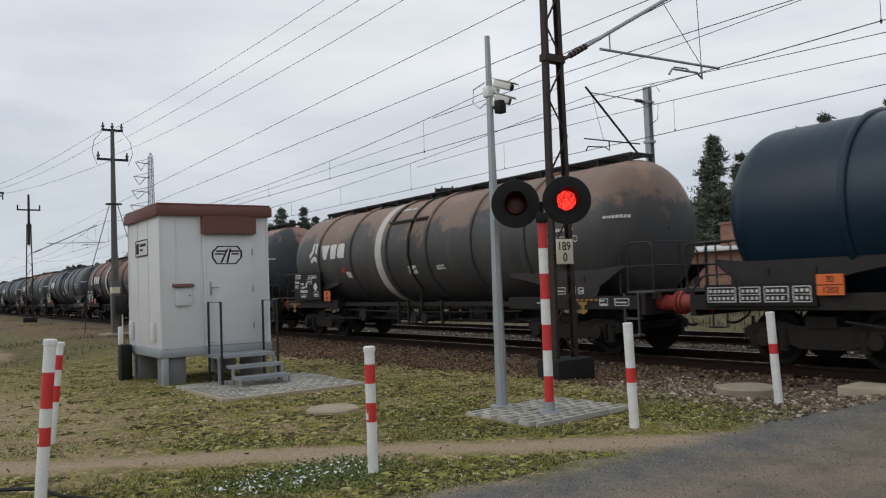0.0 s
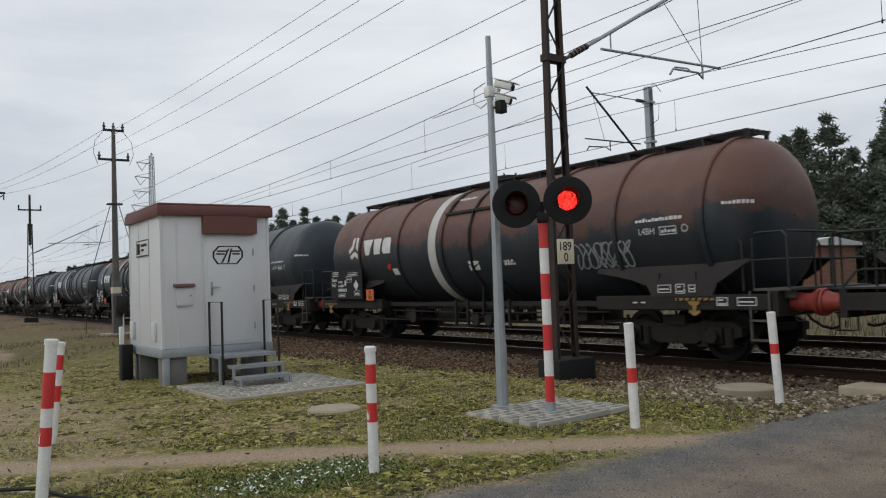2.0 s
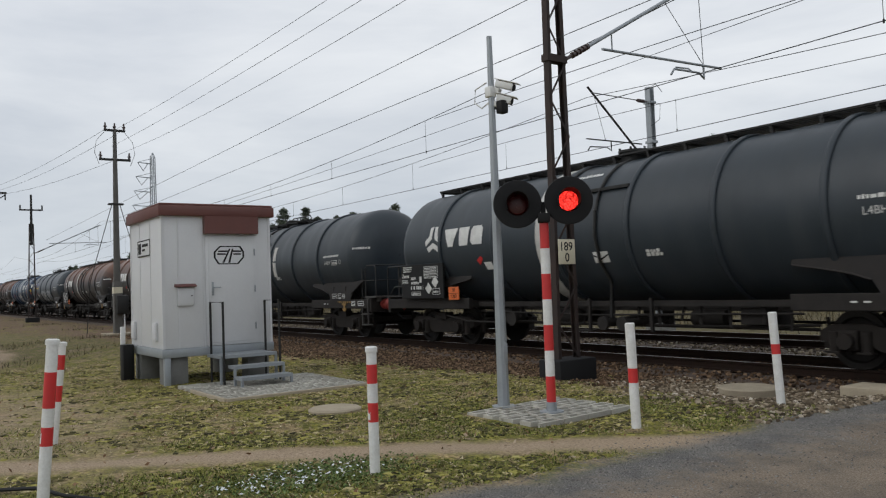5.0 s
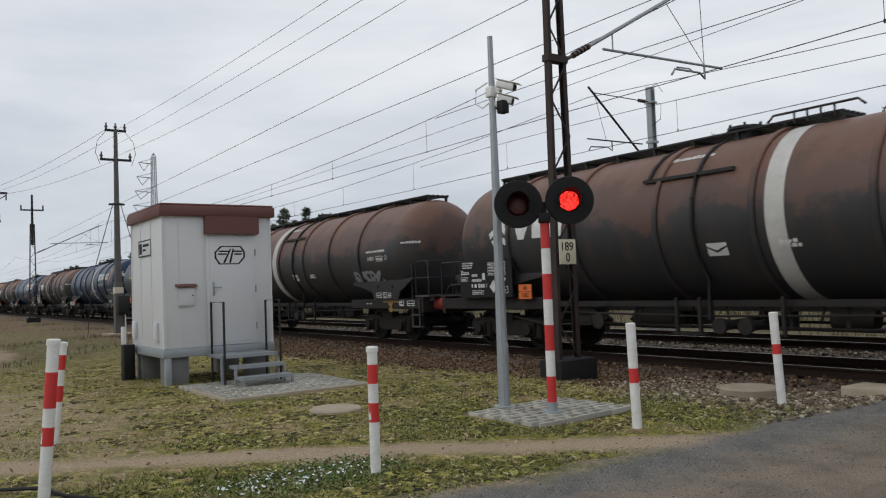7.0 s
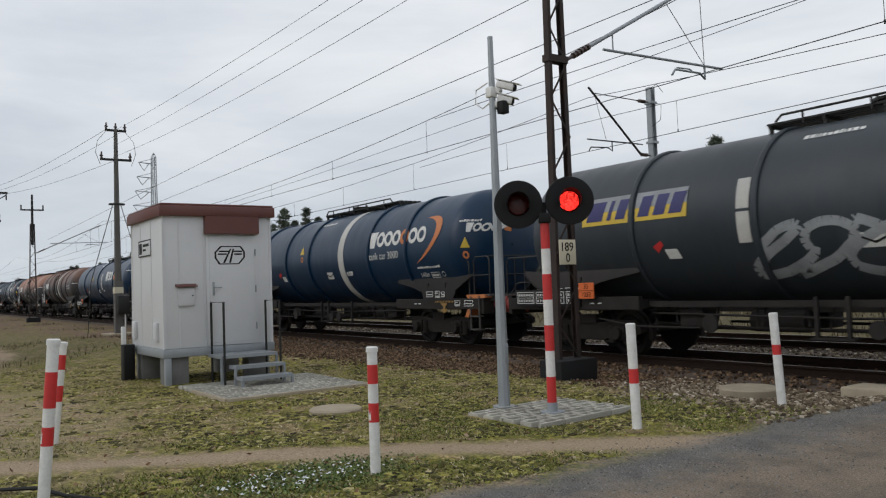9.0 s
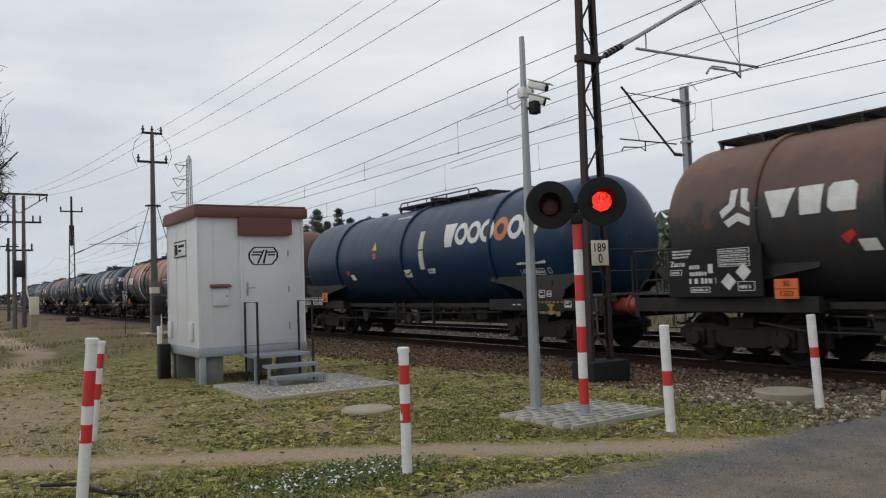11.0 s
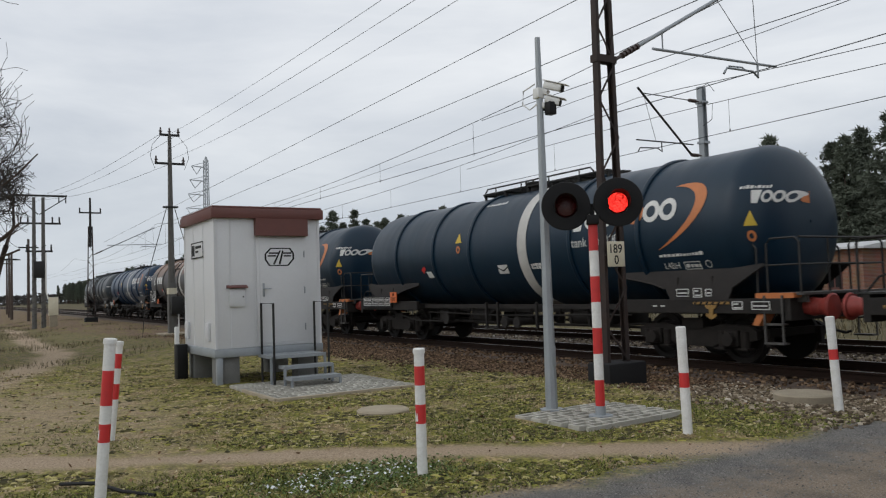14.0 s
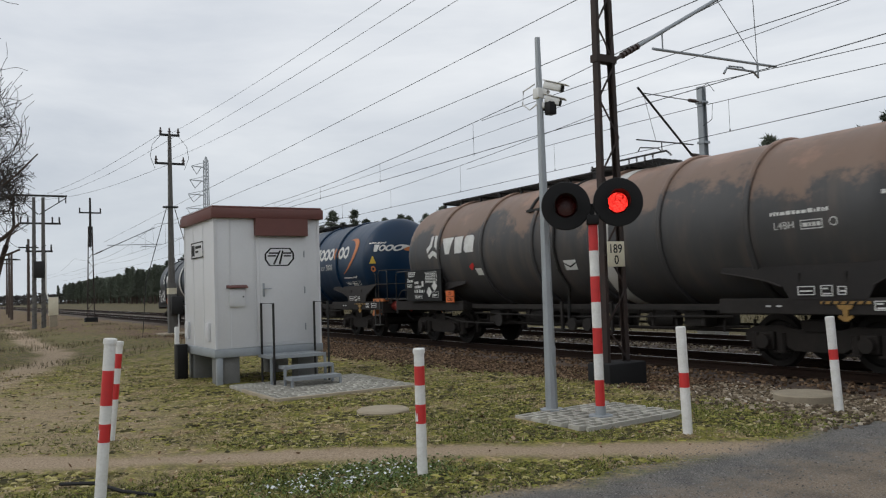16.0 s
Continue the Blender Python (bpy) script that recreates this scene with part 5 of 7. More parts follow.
        for y in (ya + 0.01, 5.51):
            bm = bmesh.new()
            box(bm, (xb - 0.05, y - 0.02, -0.06), (xb - 0.015, y + 0.02, z - 0.052))
            part("support", bm, GALV, st)
    for y in (4.56, 5.56):
        bm = bmesh.new()
        tube(bm, [(-13.58, y, -0.05), (-13.58, y, 1.40), (-12.95, y, 1.40), (-12.95, y, -0.05)], 0.021, n=8)
        part("handrail", bm, DARK_STEEL, st, "dark tubular handrail")


hut()
bm = bmesh.new()
box(bm, (-15.66, 3.52, -0.1), (-15.40, 3.72, 0.66), 0.015)
thing("cable_pillar", bm, BLACK, "black plastic cable pillar beside the hut", "cable pillar")
bm = bmesh.new()
box(bm, (-15.98, 3.60, -0.1), (-15.90, 3.68, 0.98), 0.01)
thing("marker_post", bm, WHITE, "slim white marker post beside the hut", "marker post")


# ---- posts along the road ----
def bollard(x, y, lean, height, bands, label):
    b = tagged(new("bollard"), label, "bollard", "posts along the road")
    b.matrix_basis = pose(x, y, ground_z(x, y), -lean[1], lean[0], 0)
    edges = [-0.25] + [height - s for s in sorted((v for v in bands), reverse=True)] + [height - 0.03]
    red = False
    for a, c in zip(edges, edges[1:]):
        bm = bmesh.new()
        cyl(bm, (0, 0, a), (0, 0, c), 0.044 + 0.006 * (x > -5.7), n=20)
        part("sleeve", bm, POST_RED if red else POST_WHITE, b, "red reflective band" if red else "")
        red = not red
    bm = bmesh.new()
    revolve(bm, [(height - 0.045, 0.045), (height - 0.045, 0.052), (height - 0.008, 0.051), (height, 0.040), (height, 0.0)], n=20, axis="z")
    part("cap", bm, POST_WHITE, b)
    if len(bands) == 4:
        rnd = random.Random(x)
        for sx, z0 in ((-1, height - bands[0] + 0.02), (1, height - bands[2] - 0.03)):
            # paint flaked off the red band
            bm = bmesh.new()
            k = 9
            for i in range(k):
                a0, a1 = 2.0 + sx * 0.9 + i * 0.14, 2.0 + sx * 0.9 + (i + 1) * 0.14
                h0, h1 = 0.03 + rnd.random() * 0.07, 0.03 + rnd.random() * 0.07
                bm.faces.new([bm.verts.new((0.0452 * math.cos(a), 0.0452 * math.sin(a) * -1, z)) for a, z in ((a0, z0), (a1, z0), (a1, z0 + h1), (a0, z0 + h0))])
            part("flaked_patch", bm, POST_WHITE, b)
    return b


TWO = "white tubular road post with two chipped red bands"
ONE = "white tubular road post with one red band"
bollard(-6.62, 0.92, (0.5, 3.9), 1.25, (0.80, 0.66, 0.52, 0.25), TWO)
bollard(-9.40, 1.42, (0.8, 5.2), 1.09, (0.64, 0.47, 0.30, 0.14), TWO)
bollard(-5.80, 3.31, (0, 0), 1.06, (0.63, 0.47, 0.31, 0.15), TWO)
bollard(-5.60, 6.32, (-0.8, -0.8), 1.09, (0.62, 0.47), ONE)
bollard(-5.40, 8.63, (-2.0, -1.3), 1.10, (0.50, 0.38), ONE)


# ---- crossing signal ----
SIGNAL = (-6.93, 6.37)
FACE = math.degrees(math.atan2(-0.677, 0.736)) + 90 + 3
signal = tagged(new("crossing_signal"), "twin red-lamp level-crossing signal on red and white post", "crossing signal")
signal.matrix_basis = pose(SIGNAL[0], SIGNAL[1], 0, 0, 0, FACE)
bm = bmesh.new()
cyl(bm, (0, 0, -0.2), (0, 0, 0.13), 0.062, n=20)
cyl(bm, (0, 0, 0.0), (0, 0, 0.025), 0.14, n=20)
part("foot", bm, GALV, signal, "grey steel foot")
for i in range(7):
    bm = bmesh.new()
    cyl(bm, (0, 0, 0.13 + i * 0.302), (0, 0, 0.13 + (i + 1) * 0.302), 0.055, n=24)
    part("post_section", bm, POST_RED if i % 2 == 0 else POST_WHITE, signal, "red band" if i % 2 == 0 else "white band")
bm = bmesh.new()
cyl(bm, (0, 0, 2.244), (0, 0, 2.36), 0.05, n=16)
box(bm, (-0.07, -0.10, 2.25), (0.07, 0.07, 2.36), 0.01)
box(bm, (-0.20, 0.10, 2.46), (0.20, 0.13, 2.51))
box(bm, (-0.03, 0.03, 2.34), (0.03, 0.13, 2.50))
part("bracket", bm, BLACK, signal, "black lamp bracket with clamp")
LENSES = []
for side, dz in ((-1, 0.0), (1, 0.02)):
    c = Vector((side * 0.305, 0, 2.485 + dz))
    bm = bmesh.new()
    # dished backing board with an opening for the lamp tube
    revolve(bm, [(0.0, 0.135), (-0.012, 0.14), (-0.022, 0.26), (-0.018, 0.285), (0.0, 0.29), (0.014, 0.285), (0.014, 0.135)], n=48, axis="y", centre=c)
    lamp = part("lamp", bm, BLACK_MATT, signal, "round black lamp with hood")
    bm = bmesh.new()
    revolve(bm, [(0.0, 0.134), (0.20, 0.134), (0.24, 0.10), (0.24, 0.005)], n=32, axis="y", centre=c)
    part("housing", bm, BLACK, lamp)
    bm = bmesh.new()
    n = 18
    prev = None
    for k in range(n + 1):
        a = radians(-118 + 236 * k / n)
        ln = 0.27 * (0.25 + 0.75 * math.cos(a / 2.0))
        r0, r1 = 0.136, 0.128
        pts = [bm.verts.new(c + Vector((r * math.sin(a), y, r * math.cos(a)))) for r, y in ((r0, 0.02), (r0, -ln), (r1, -ln), (r1, 0.02))]
        if prev:
            for q in range(4):
                bm.faces.new((prev[q], prev[(q + 1) % 4], pts[(q + 1) % 4], pts[q]))
        prev = pts
    bmesh.ops.recalc_face_normals(bm, faces=bm.faces[:])
    part("hood", bm, BLACK_MATT, lamp)
    bm = bmesh.new()
    revolve(bm, [(-0.020, 0.0), (-0.017, 0.06), (-0.008, 0.112), (0.0, 0.118)], n=32, axis="y", mat=0)
    revolve(bm, [(0.0, 0.118), (0.008, 0.112), (0.017, 0.06), (0.020, 0.0)], n=32, axis="y", mat=1)
    lens = part("lens", link_mesh(bm, "lens", [LENS_LIT, LENS_DARK]), None, lamp, "red lens")
    LENSES.append((lens, side, c + Vector((0, 0.05, 0))))

# ---- camera pole ----
pole = tagged(new("camera_pole"), "tapered galvanised pole with surveillance cameras", "camera pole")
pole.matrix_basis = pose(-7.71, 6.28, 0)
bm = bmesh.new()
cyl(bm, (0, 0, -0.2), (0, 0, 4.71), 0.078, 0.034, n=8)
cyl(bm, (0, 0, -0.02), (0, 0, 0.02), 0.15, n=8)
part("shaft", bm, GALV, pole)
bm = bmesh.new()
box(bm, (0.04, -0.025, 0.55), (0.072, 0.04, 0.80), 0.004)
part("service_hatch", bm, GALV, pole)
for z, ang, ln in ((4.10, 28, 0.27), (3.92, 40, 0.22)):
    bm = bmesh.new()
    m = pose(0.02, 0.05, z, 0, 20, ang)
    box(bm, (0.02, -0.055, -0.04), (ln, 0.055, 0.05), 0.018, m=m)
    box(bm, (0.0, -0.065, 0.053), (ln + 0.06, 0.065, 0.064), 0.004, m=m)
    cyl(bm, m @ Vector((ln - 0.005, 0, 0)), m @ Vector((ln + 0.012, 0, 0)), 0.042, n=14, mat=1)
    box(bm, (-0.06, -0.05, -0.12), (0.10, 0.05, -0.046), 0.012, m=m)
    part("camera_housing", bm, [WHITE, BLACK], pole, "white camera housing")
bm = bmesh.new()
box(bm, (-0.07, -0.06, 3.92), (0.05, 0.05, 4.06), 0.02)
tube(bm, [(-0.05, -0.03, 4.12), (-0.20, -0.10, 4.05), (-0.22, -0.10, 3.88), (-0.13, -0.06, 3.80), (-0.03, -0.02, 3.86)], 0.010)
part("junction_box", bm, WHITE, pole)
bm = bmesh.new()
box(bm, (0.06, 0.02, 3.70), (0.17, 0.13, 3.86), 0.008)
box(bm, (0.0, 0.03, 3.77), (0.06, 0.07, 3.80))
part("floodlight", bm, BLACK, pole, "black infrared lamp")


# ---- overhead line ----
def lattice_mast(x, y, height, base_w, top_w, name="catenary_mast", label="rusty lattice steel mast on a concrete foot", panel=0.62):
    t = tagged(new(name), label, "mast", "masts of the overhead line")
    z0 = ground_z(x, y)
    t.matrix_basis = pose(x, y, z0)
    def half(z):
        return (base_w + (top_w - base_w) * z / height) / 2
    for s in (-1, 1):
        bm = bmesh.new()
        # a channel section: web outward, two flanges
        sec = [(-0.06, -0.065), (-0.05, -0.065), (-0.05, -0.008), (0.05, -0.008), (0.05, -0.065), (0.06, -0.065), (0.06, 0.0), (-0.06, 0.0)]
        ends = [[bm.verts.new((u, s * (half(z) + w), z)) for u, w in sec] for z in (0.15, height)]
        for k in range(8):
            bm.faces.new((ends[0][k], ends[0][(k + 1) % 8], ends[1][(k + 1) % 8], ends[1][k]))
        bm.faces.new(ends[1])
        bm.faces.new(ends[0])
        bmesh.ops.recalc_face_normals(bm, faces=bm.faces[:])
        part("channel", bm, RUST_STEEL, t)
    n = int(height / panel)
    for i in range(n):
        za, zb = 0.3 + i * panel, 0.3 + (i + 1) * panel
        if zb > height:
            break
        s = 1 if i % 2 else -1
        for dx in (0.062,):
            bm = bmesh.new()
            a, b = Vector((dx, -s * half(za), za)), Vector((dx, s * half(zb), zb))
            d = (b - a).normalized()
            u = Vector((0, -d.z, d.y)) * 0.017
            vs = [bm.verts.new(p + o + Vector((q, 0, 0))) for p in (a, b) for o in (u, -u) for q in (-0.004, 0.004)]
            for f in ((0, 1, 3, 2), (4, 6, 7, 5), (0, 4, 5, 1), (2, 3, 7, 6), (0, 2, 6, 4), (1, 5, 7, 3)):
                bm.faces.new([vs[k] for k in f])
            bmesh.ops.recalc_face_normals(bm, faces=bm.faces[:])
            part("lacing_bar", bm, RUST_STEEL, t)
    bm = bmesh.new()
    box(bm, (-0.26, -base_w / 2 - 0.16, -0.3), (0.26, base_w / 2 + 0.16, 0.34), 0.03)
    part("foot", bm, BLACK_MATT if name == "catenary_mast" else HUT_BASE, t, "blackened concrete foot")
    return t


mast = lattice_mast(-9.47, 9.10, 9.2, 0.50, 0.30)
zm = ground_z(-9.47, 9.10)
bm = bmesh.new()
box(bm, (0.10, -0.20, 1.82 - zm), (0.115, 0.17, 2.23 - zm), 0.004)
plate = part("distance_plate", bm, CREAM, mast, "cream kilometre plate numbered 189 over 0")
bm = bmesh.new()
box(bm, (0.06, -0.22, 2.0 - zm), (0.10, 0.19, 2.03 - zm))
part("plate_clamp", bm, RUST_STEEL, mast)
for txt, z, sz in (("189", 2.045, 0.20), ("0", 1.865, 0.20)):
    t = writing(txt, sz, bold=0.0022, depth=0.001)
    w = max(v.co.x for v in t.verts) + min(v.co.x for v in t.verts)
    bmesh.ops.transform(t, matrix=Matrix.Translation((0.1165, -0.015 - w / 2, z - zm)) @ Matrix.Rotation(radians(90), 4, "Z") @ Matrix.Rotation(radians(90), 4, "X"), verts=t.verts)
    part("numeral", t, BLACK, plate)
bm = bmesh.new()
box(bm, (-0.08, -0.22, 5.20 - zm), (0.08, 0.22, 5.32 - zm))
part("collar", bm, RUST_STEEL, mast)


def cantilever(x, ym, sgn, zlow, ztop, reach, parent_label):
    """The swivelling bracket arm: inclined tube with insulators, registration arm and steady arm."""
    c = tagged(new("catenary_bracket"), parent_label, "catenary bracket", "brackets of the overhead line")
    c.matrix_basis = pose(x, ym, 0)
    def P(d, z):
        return (0, sgn * d, z)
    slope = (ztop - zlow) / reach
    bm = bmesh.new()
    tube(bm, [P(0.55, zlow + 0.55 * slope), P(reach + 0.15, ztop + 0.15 * slope)], 0.036, n=10)
    part("inclined_tube", bm, GALV, c)
    bm = bmesh.new()
    for k in range(5):
        d = 0.20 + k * 0.085
        cyl(bm, P(d, zlow + d * slope), P(d + 0.045, zlow + (d + 0.045) * slope), 0.055, n=14)
    cyl(bm, P(0.0, zlow), P(0.62, zlow + 0.62 * slope), 0.032, n=10)
    part("insulator", bm, PORCELAIN, c, "brown ribbed insulator")
    bm = bmesh.new()
    tube(bm, [P(0.95, 5.60), P(reach + 0.62, 5.70)], 0.026, n=8)
    tube(bm, [P(1.2, zlow + 1.2 * slope), P(1.2, 5.61)], 0.014)
    part("registration_arm", bm, GALV, c)
    bm = bmesh.new()
    tube(bm, [P(reach + 0.05, 5.68), P(reach + 0.05, 5.42), P(reach - 0.1, 5.52), P(reach - 0.85, 5.50), P(reach - 0.95, 5.38)], 0.022, n=8)
    tube(bm, [P(reach - 0.3, 5.51), P(reach - 0.42, 5.56), P(reach - 0.8, 5.54)], 0.015)
    part("steady_arm", bm, GALV, c)
    bm = bmesh.new()
    tube(bm, [P(reach * 0.72, zlow + reach * 0.72 * slope), P(reach + 0.05, 5.69)], 0.007)
    tube(bm, [P(reach, ztop), P(reach + 0.05, 5.69)], 0.007)
    part("stay_wire", bm, WIRE, c)
    return c


cantilever(-9.47, 9.32, 1, 5.27, 7.35, 3.75, "grey steel bracket arm with brown insulator")

far_mast = tagged(new("catenary_mast"), "galvanised H-section steel mast beside the far track", "mast", "masts of the overhead line")
far_mast.matrix_basis = pose(-17.1, 20.7, -0.3)
bm = bmesh.new()
for y in (-0.10, 0.10):
    box(bm, (-0.10, y - 0.010, 0), (0.10, y + 0.010, 8.18))
box(bm, (-0.007, -0.089, 0), (0.007, 0.089, 8.18))
part("column", bm, GALV, far_mast)
bm = bmesh.new()
box(bm, (-0.35, -0.35, -0.2), (0.35, 0.35, 0.35), 0.03)
part("foot", bm, HUT_BASE, far_mast)
for z in (6.3, 7.62):
    bm = bmesh.new()
    box(bm, (-0.14, -0.15, z), (0.14, 0.15, z + 0.08))
    part("collar", bm, GALV, far_mast)
fc = tagged(new("catenary_bracket"), "dark steel bracket arm over the far track", "catenary bracket", "brackets of the overhead line")
fc.matrix_basis = pose(-17.1, 20.55, 0)
for nm, pts, r in (("inclined_tube", [(0, -0.45, 5.60), (0, -2.75, 7.56)], 0.035), ("top_tie", [(0, -0.1, 7.38), (0, -2.55, 7.40)], 0.016), ("registration_arm", [(0, -0.35, 5.94), (0, -2.9, 5.92)], 0.022), ("steady_arm", [(0, -1.8, 5.93), (0, -1.8, 5.62), (0, -2.0, 5.72), (0, -2.75, 5.68), (0, -2.85, 5.56)], 0.02), ("stay_wire", [(0, -2.5, 7.36), (0, -2.05, 5.94)], 0.007)):
    bm = bmesh.new()
    tube(bm, pts, r, n=8)
    part(nm, bm, DARK_STEEL if "wire" not in nm else WIRE, fc)
for z in (5.60, 7.38):
    bm = bmesh.new()
    for k in range(4):
        cyl(bm, (0, -0.15 - k * 0.08, z), (0, -0.19 - k * 0.08, z), 0.06, n=12)
    cyl(bm, (0, 0.0, z), (0, -0.5, z), 0.025, n=8)
    part("insulator", bm, PORCELAIN, fc, "brown ribbed insulator")
bm = bmesh.new()
tube(bm, [(0.05, -0.1, 7.75), (0.5, -0.12, 7.85), (0.72, -0.1, 7.55)], 0.010)
tube(bm, [(0.1, 0.1, 7.35), (0.55, 0.0, 7.2), (0.5, 0.0, 6.7), (0.15, 0.0, 6.55)], 0.010)
part("jumper_cable", bm, WIRE, fc)


def line_of(f, xs, y, r, label, name="overhead_wire", group="wires of the overhead line"):
    bm = bmesh.new()
    yy = y if callable(y) else (lambda x: y)
    tube(bm, [(x, yy(x), f(x)) for x in xs], r, n=5)
    return thing(name, bm, WIRE, label, "overhead wire", group=group)


def steps(a, b, n):
    return [a + (b - a) * i / n for i in range(n + 1)]


def span(x, mast_x, length, low, high):
    u = ((x - mast_x) / length) % 1.0
    return low + (high - low) * (2 * u - 1) ** 2


XS = steps(-170, 50, 220)
def near_mess(x): return span(x, -9.47, 53.0, 6.0, 7.3)
def far_mess(x): return span(x, -17.1, 54.0, 6.22, 7.2)
def near_y(x): return 13.05 + 0.15 * math.cos(2 * math.pi * (x + 9.47) / 106)
def far_y(x): return 17.52 + 0.15 * math.cos(2 * math.pi * (x + 17.1) / 108)
line_of(lambda x: 5.57, XS, near_y, 0.010, "copper contact wire over the near track")
line_of(near_mess, XS, near_y, 0.010, "messenger wire over the near track")
line_of(lambda x: 5.53, XS, far_y, 0.010, "copper contact wire over the far track")
line_of(far_mess, XS, far_y, 0.010, "messenger wire over the far track")
line_of(lambda x: 6.50 - 0.0015 * (x + 16) ** 2, steps(-18.9, -3.0, 12), near_y, 0.009, "stitch wire at the near mast")
line_of(lambda x: 6.47 - 0.0019 * (x + 20) ** 2, steps(-26.5, -5.0, 14), far_y, 0.009, "stitch wire at the far mast")
line_of(lambda x: 6.33 + 0.021 * (x + 9.4) + 0.0003 * (x + 20) ** 2, steps(-60, 4, 30), lambda x: near_y(x) + 0.2, 0.007, "sagging feeder wire beside the messenger")
line_of(lambda x: 6.44 + 0.0124 * (x + 10), steps(-62, 30, 40), 9.05, 0.007, "return wire along the masts")
line_of(lambda x: 5.62 + 0.006 * (x + 12), steps(-62, 30, 40), 9.20, 0.007, "return wire along the masts")
for base, f, y, lo in ((-9.47, near_mess, near_y, 6.40), (-17.1, far_mess, far_y, 6.40)):
    for k in range(-9, 3):
        for off in (3.4, 9.4, 15.5, 21.0, 26.5, 32.0, 37.5, 43.6, 49.6):
            x = base + (k if k < 2 else 0) * 53.5 + off
            if not -75 < x < 12 or k < -3:
                continue
            top = f(x)
            if abs(x - base) < 9.6:
                top = lo + 0.001 * (x - base) ** 2
            bm = bmesh.new()
            tube(bm, [(x, y(x), 5.55), (x, y(x), top)], 0.006, n=4)
            cyl(bm, (x, y(x), 5.53), (x, y(x), 5.60), 0.016, n=6)
            thing("dropper", bm, WIRE, "thin dropper between messenger and contact wire", "dropper", group="droppers of the overhead line")

# ---- poles on the left ----
POLE_GREY = shader("pole_concrete", (0.15, 0.145, 0.135), 0.9, dark=(0.085, 0.08, 0.075), scale=3, bump=0.3)


def utility_pole(x, y, height, label):
    p = tagged(new("utility_pole"), label, "utility pole")
    p.matrix_basis = pose(x, y, ground_z(x, y))
    bm = bmesh.new()
    box(bm, (-0.17, -0.16, -0.3), (0.17, 0.16, 2.2), 0.02)
    cyl(bm, (0, 0, 2.1), (0, 0, height), 0.145, 0.075, n=12)
    part("shaft", bm, POLE_GREY, p, "weathered concrete shaft")
    for z, w in ((height - 0.08, 0.42), (height - 1.32, 0.62)):
        bm = bmesh.new()
        box(bm, (-0.05, -w, z), (0.05, w, z + 0.09))
        part("crossarm", bm, DARK_STEEL, p)
        for yy in (-w + 0.05, 0.0, w - 0.05):
            if z < height - 1 and yy == 0:
                continue
            bm = bmesh.new()
            cyl(bm, (0, yy, z + 0.09), (0, yy, z + 0.36), 0.05, 0.03, n=10)
            cyl(bm, (0, yy, z + 0.18), (0, yy, z + 0.22), 0.075, n=10)
            part("insulator", bm, PORCELAIN, p)
    for yy in (-0.14, 0.14):
        bm = bmesh.new()
        tube(bm, [(0, yy, height * 0.64), (0.0, yy * 7.5, 2.2), (0, yy * 8.5, 0.1)], 0.016)
        part("stay", bm, DARK_STEEL, p)
    bm = bmesh.new()
    box(bm, (-0.13, -0.30, height * 0.63), (0.13, 0.30, height * 0.63 + 0.06))
    part("step_bracket", bm, DARK_STEEL, p)
    for s in (-1, 1):
        bm = bmesh.new()
        tube(bm, [(0, s * 0.40, height - 0.1), (0, s * 0.72, height - 0.5), (0, s * 0.80, height - 1.0), (0, s * 0.62, height - 1.5)], 0.010)
        part("jumper_cable", bm, WIRE, p)
    return p


up = utility_pole(-34.6, 7.72, 8.60, "concrete power pole with two crossarms and insulators")
bm = bmesh.new()
box(bm, (0.18, -0.10, 0.86), (0.42, 0.36, 1.62), 0.02)
part("switch_box", bm, DARK_STEEL, up, "grey switch box")
bm = bmesh.new()
tube(bm, [(0.30, 0.20, 0.86), (0.30, 0.20, -0.1)], 0.03)
part("conduit", bm, WHITE, up)
bm = bmesh.new()
box(bm, (-0.18, -0.17, 1.72), (0.18, 0.17, 1.98))
part("warning_band", bm, CREAM, up, "faded cream warning band")
bm = bmesh.new()
box(bm, (-35.4, 7.2, -0.12), (-33.9, 8.4, 0.06), 0.02)
thing("concrete_slab", bm, CONCRETE, "pale concrete slab round the power pole foot", "slab")

for z, dz, sag, y in ((8.52, -0.0607, 0.00100, 7.62), (7.88, -0.0478, 0.00079, 7.60), (7.42, -0.0664, 0.00153, 7.60)):
    line_of(lambda x: z + dz * (x + 34.6) + sag * (x + 34.6) ** 2, steps(-34.6, 6, 24), y, 0.0055, "power line wire running from the concrete pole", "power_line", "wires of the power line")
for yo, z, ze in ((-0.35, 8.6, 8.4), (0.35, 8.6, 8.4), (0.0, 7.3, 8.3)):
    line_of(lambda x: z + (ze - z) * (x + 34.6) / -23.4 - 0.35 * math.sin(math.pi * (x + 34.6) / -23.4), steps(-58, -34.6, 10), lambda x: 7.72 + yo + (4.4 - 7.72) * (x + 34.6) / -23.4, 0.0075, "power line wire between the concrete pole and the portal", "power_line", "wires of the power line")

sm = lattice_mast(-62.4, 8.2, 7.0, 0.55, 0.32, "catenary_mast", "slender lattice mast with crossarm", 0.6)
bm = bmesh.new()
cyl(bm, (0, 0, 5.5), (0, 0, 9.1), 0.10, 0.07, n=10)
part("top_tube", bm, DARK_STEEL, sm)
bm = bmesh.new()
box(bm, (-0.05, -0.75, 7.95), (0.05, 0.75, 8.05))
for y in (-0.7, 0.0, 0.7):
    cyl(bm, (0, y, 8.05), (0, y, 8.35), 0.05, n=8)
part("crossarm", bm, DARK_STEEL, sm)
cantilever(-62.4, 8.4, 1, 4.9, 6.9, 4.2, "dark bracket arm on the slender mast")

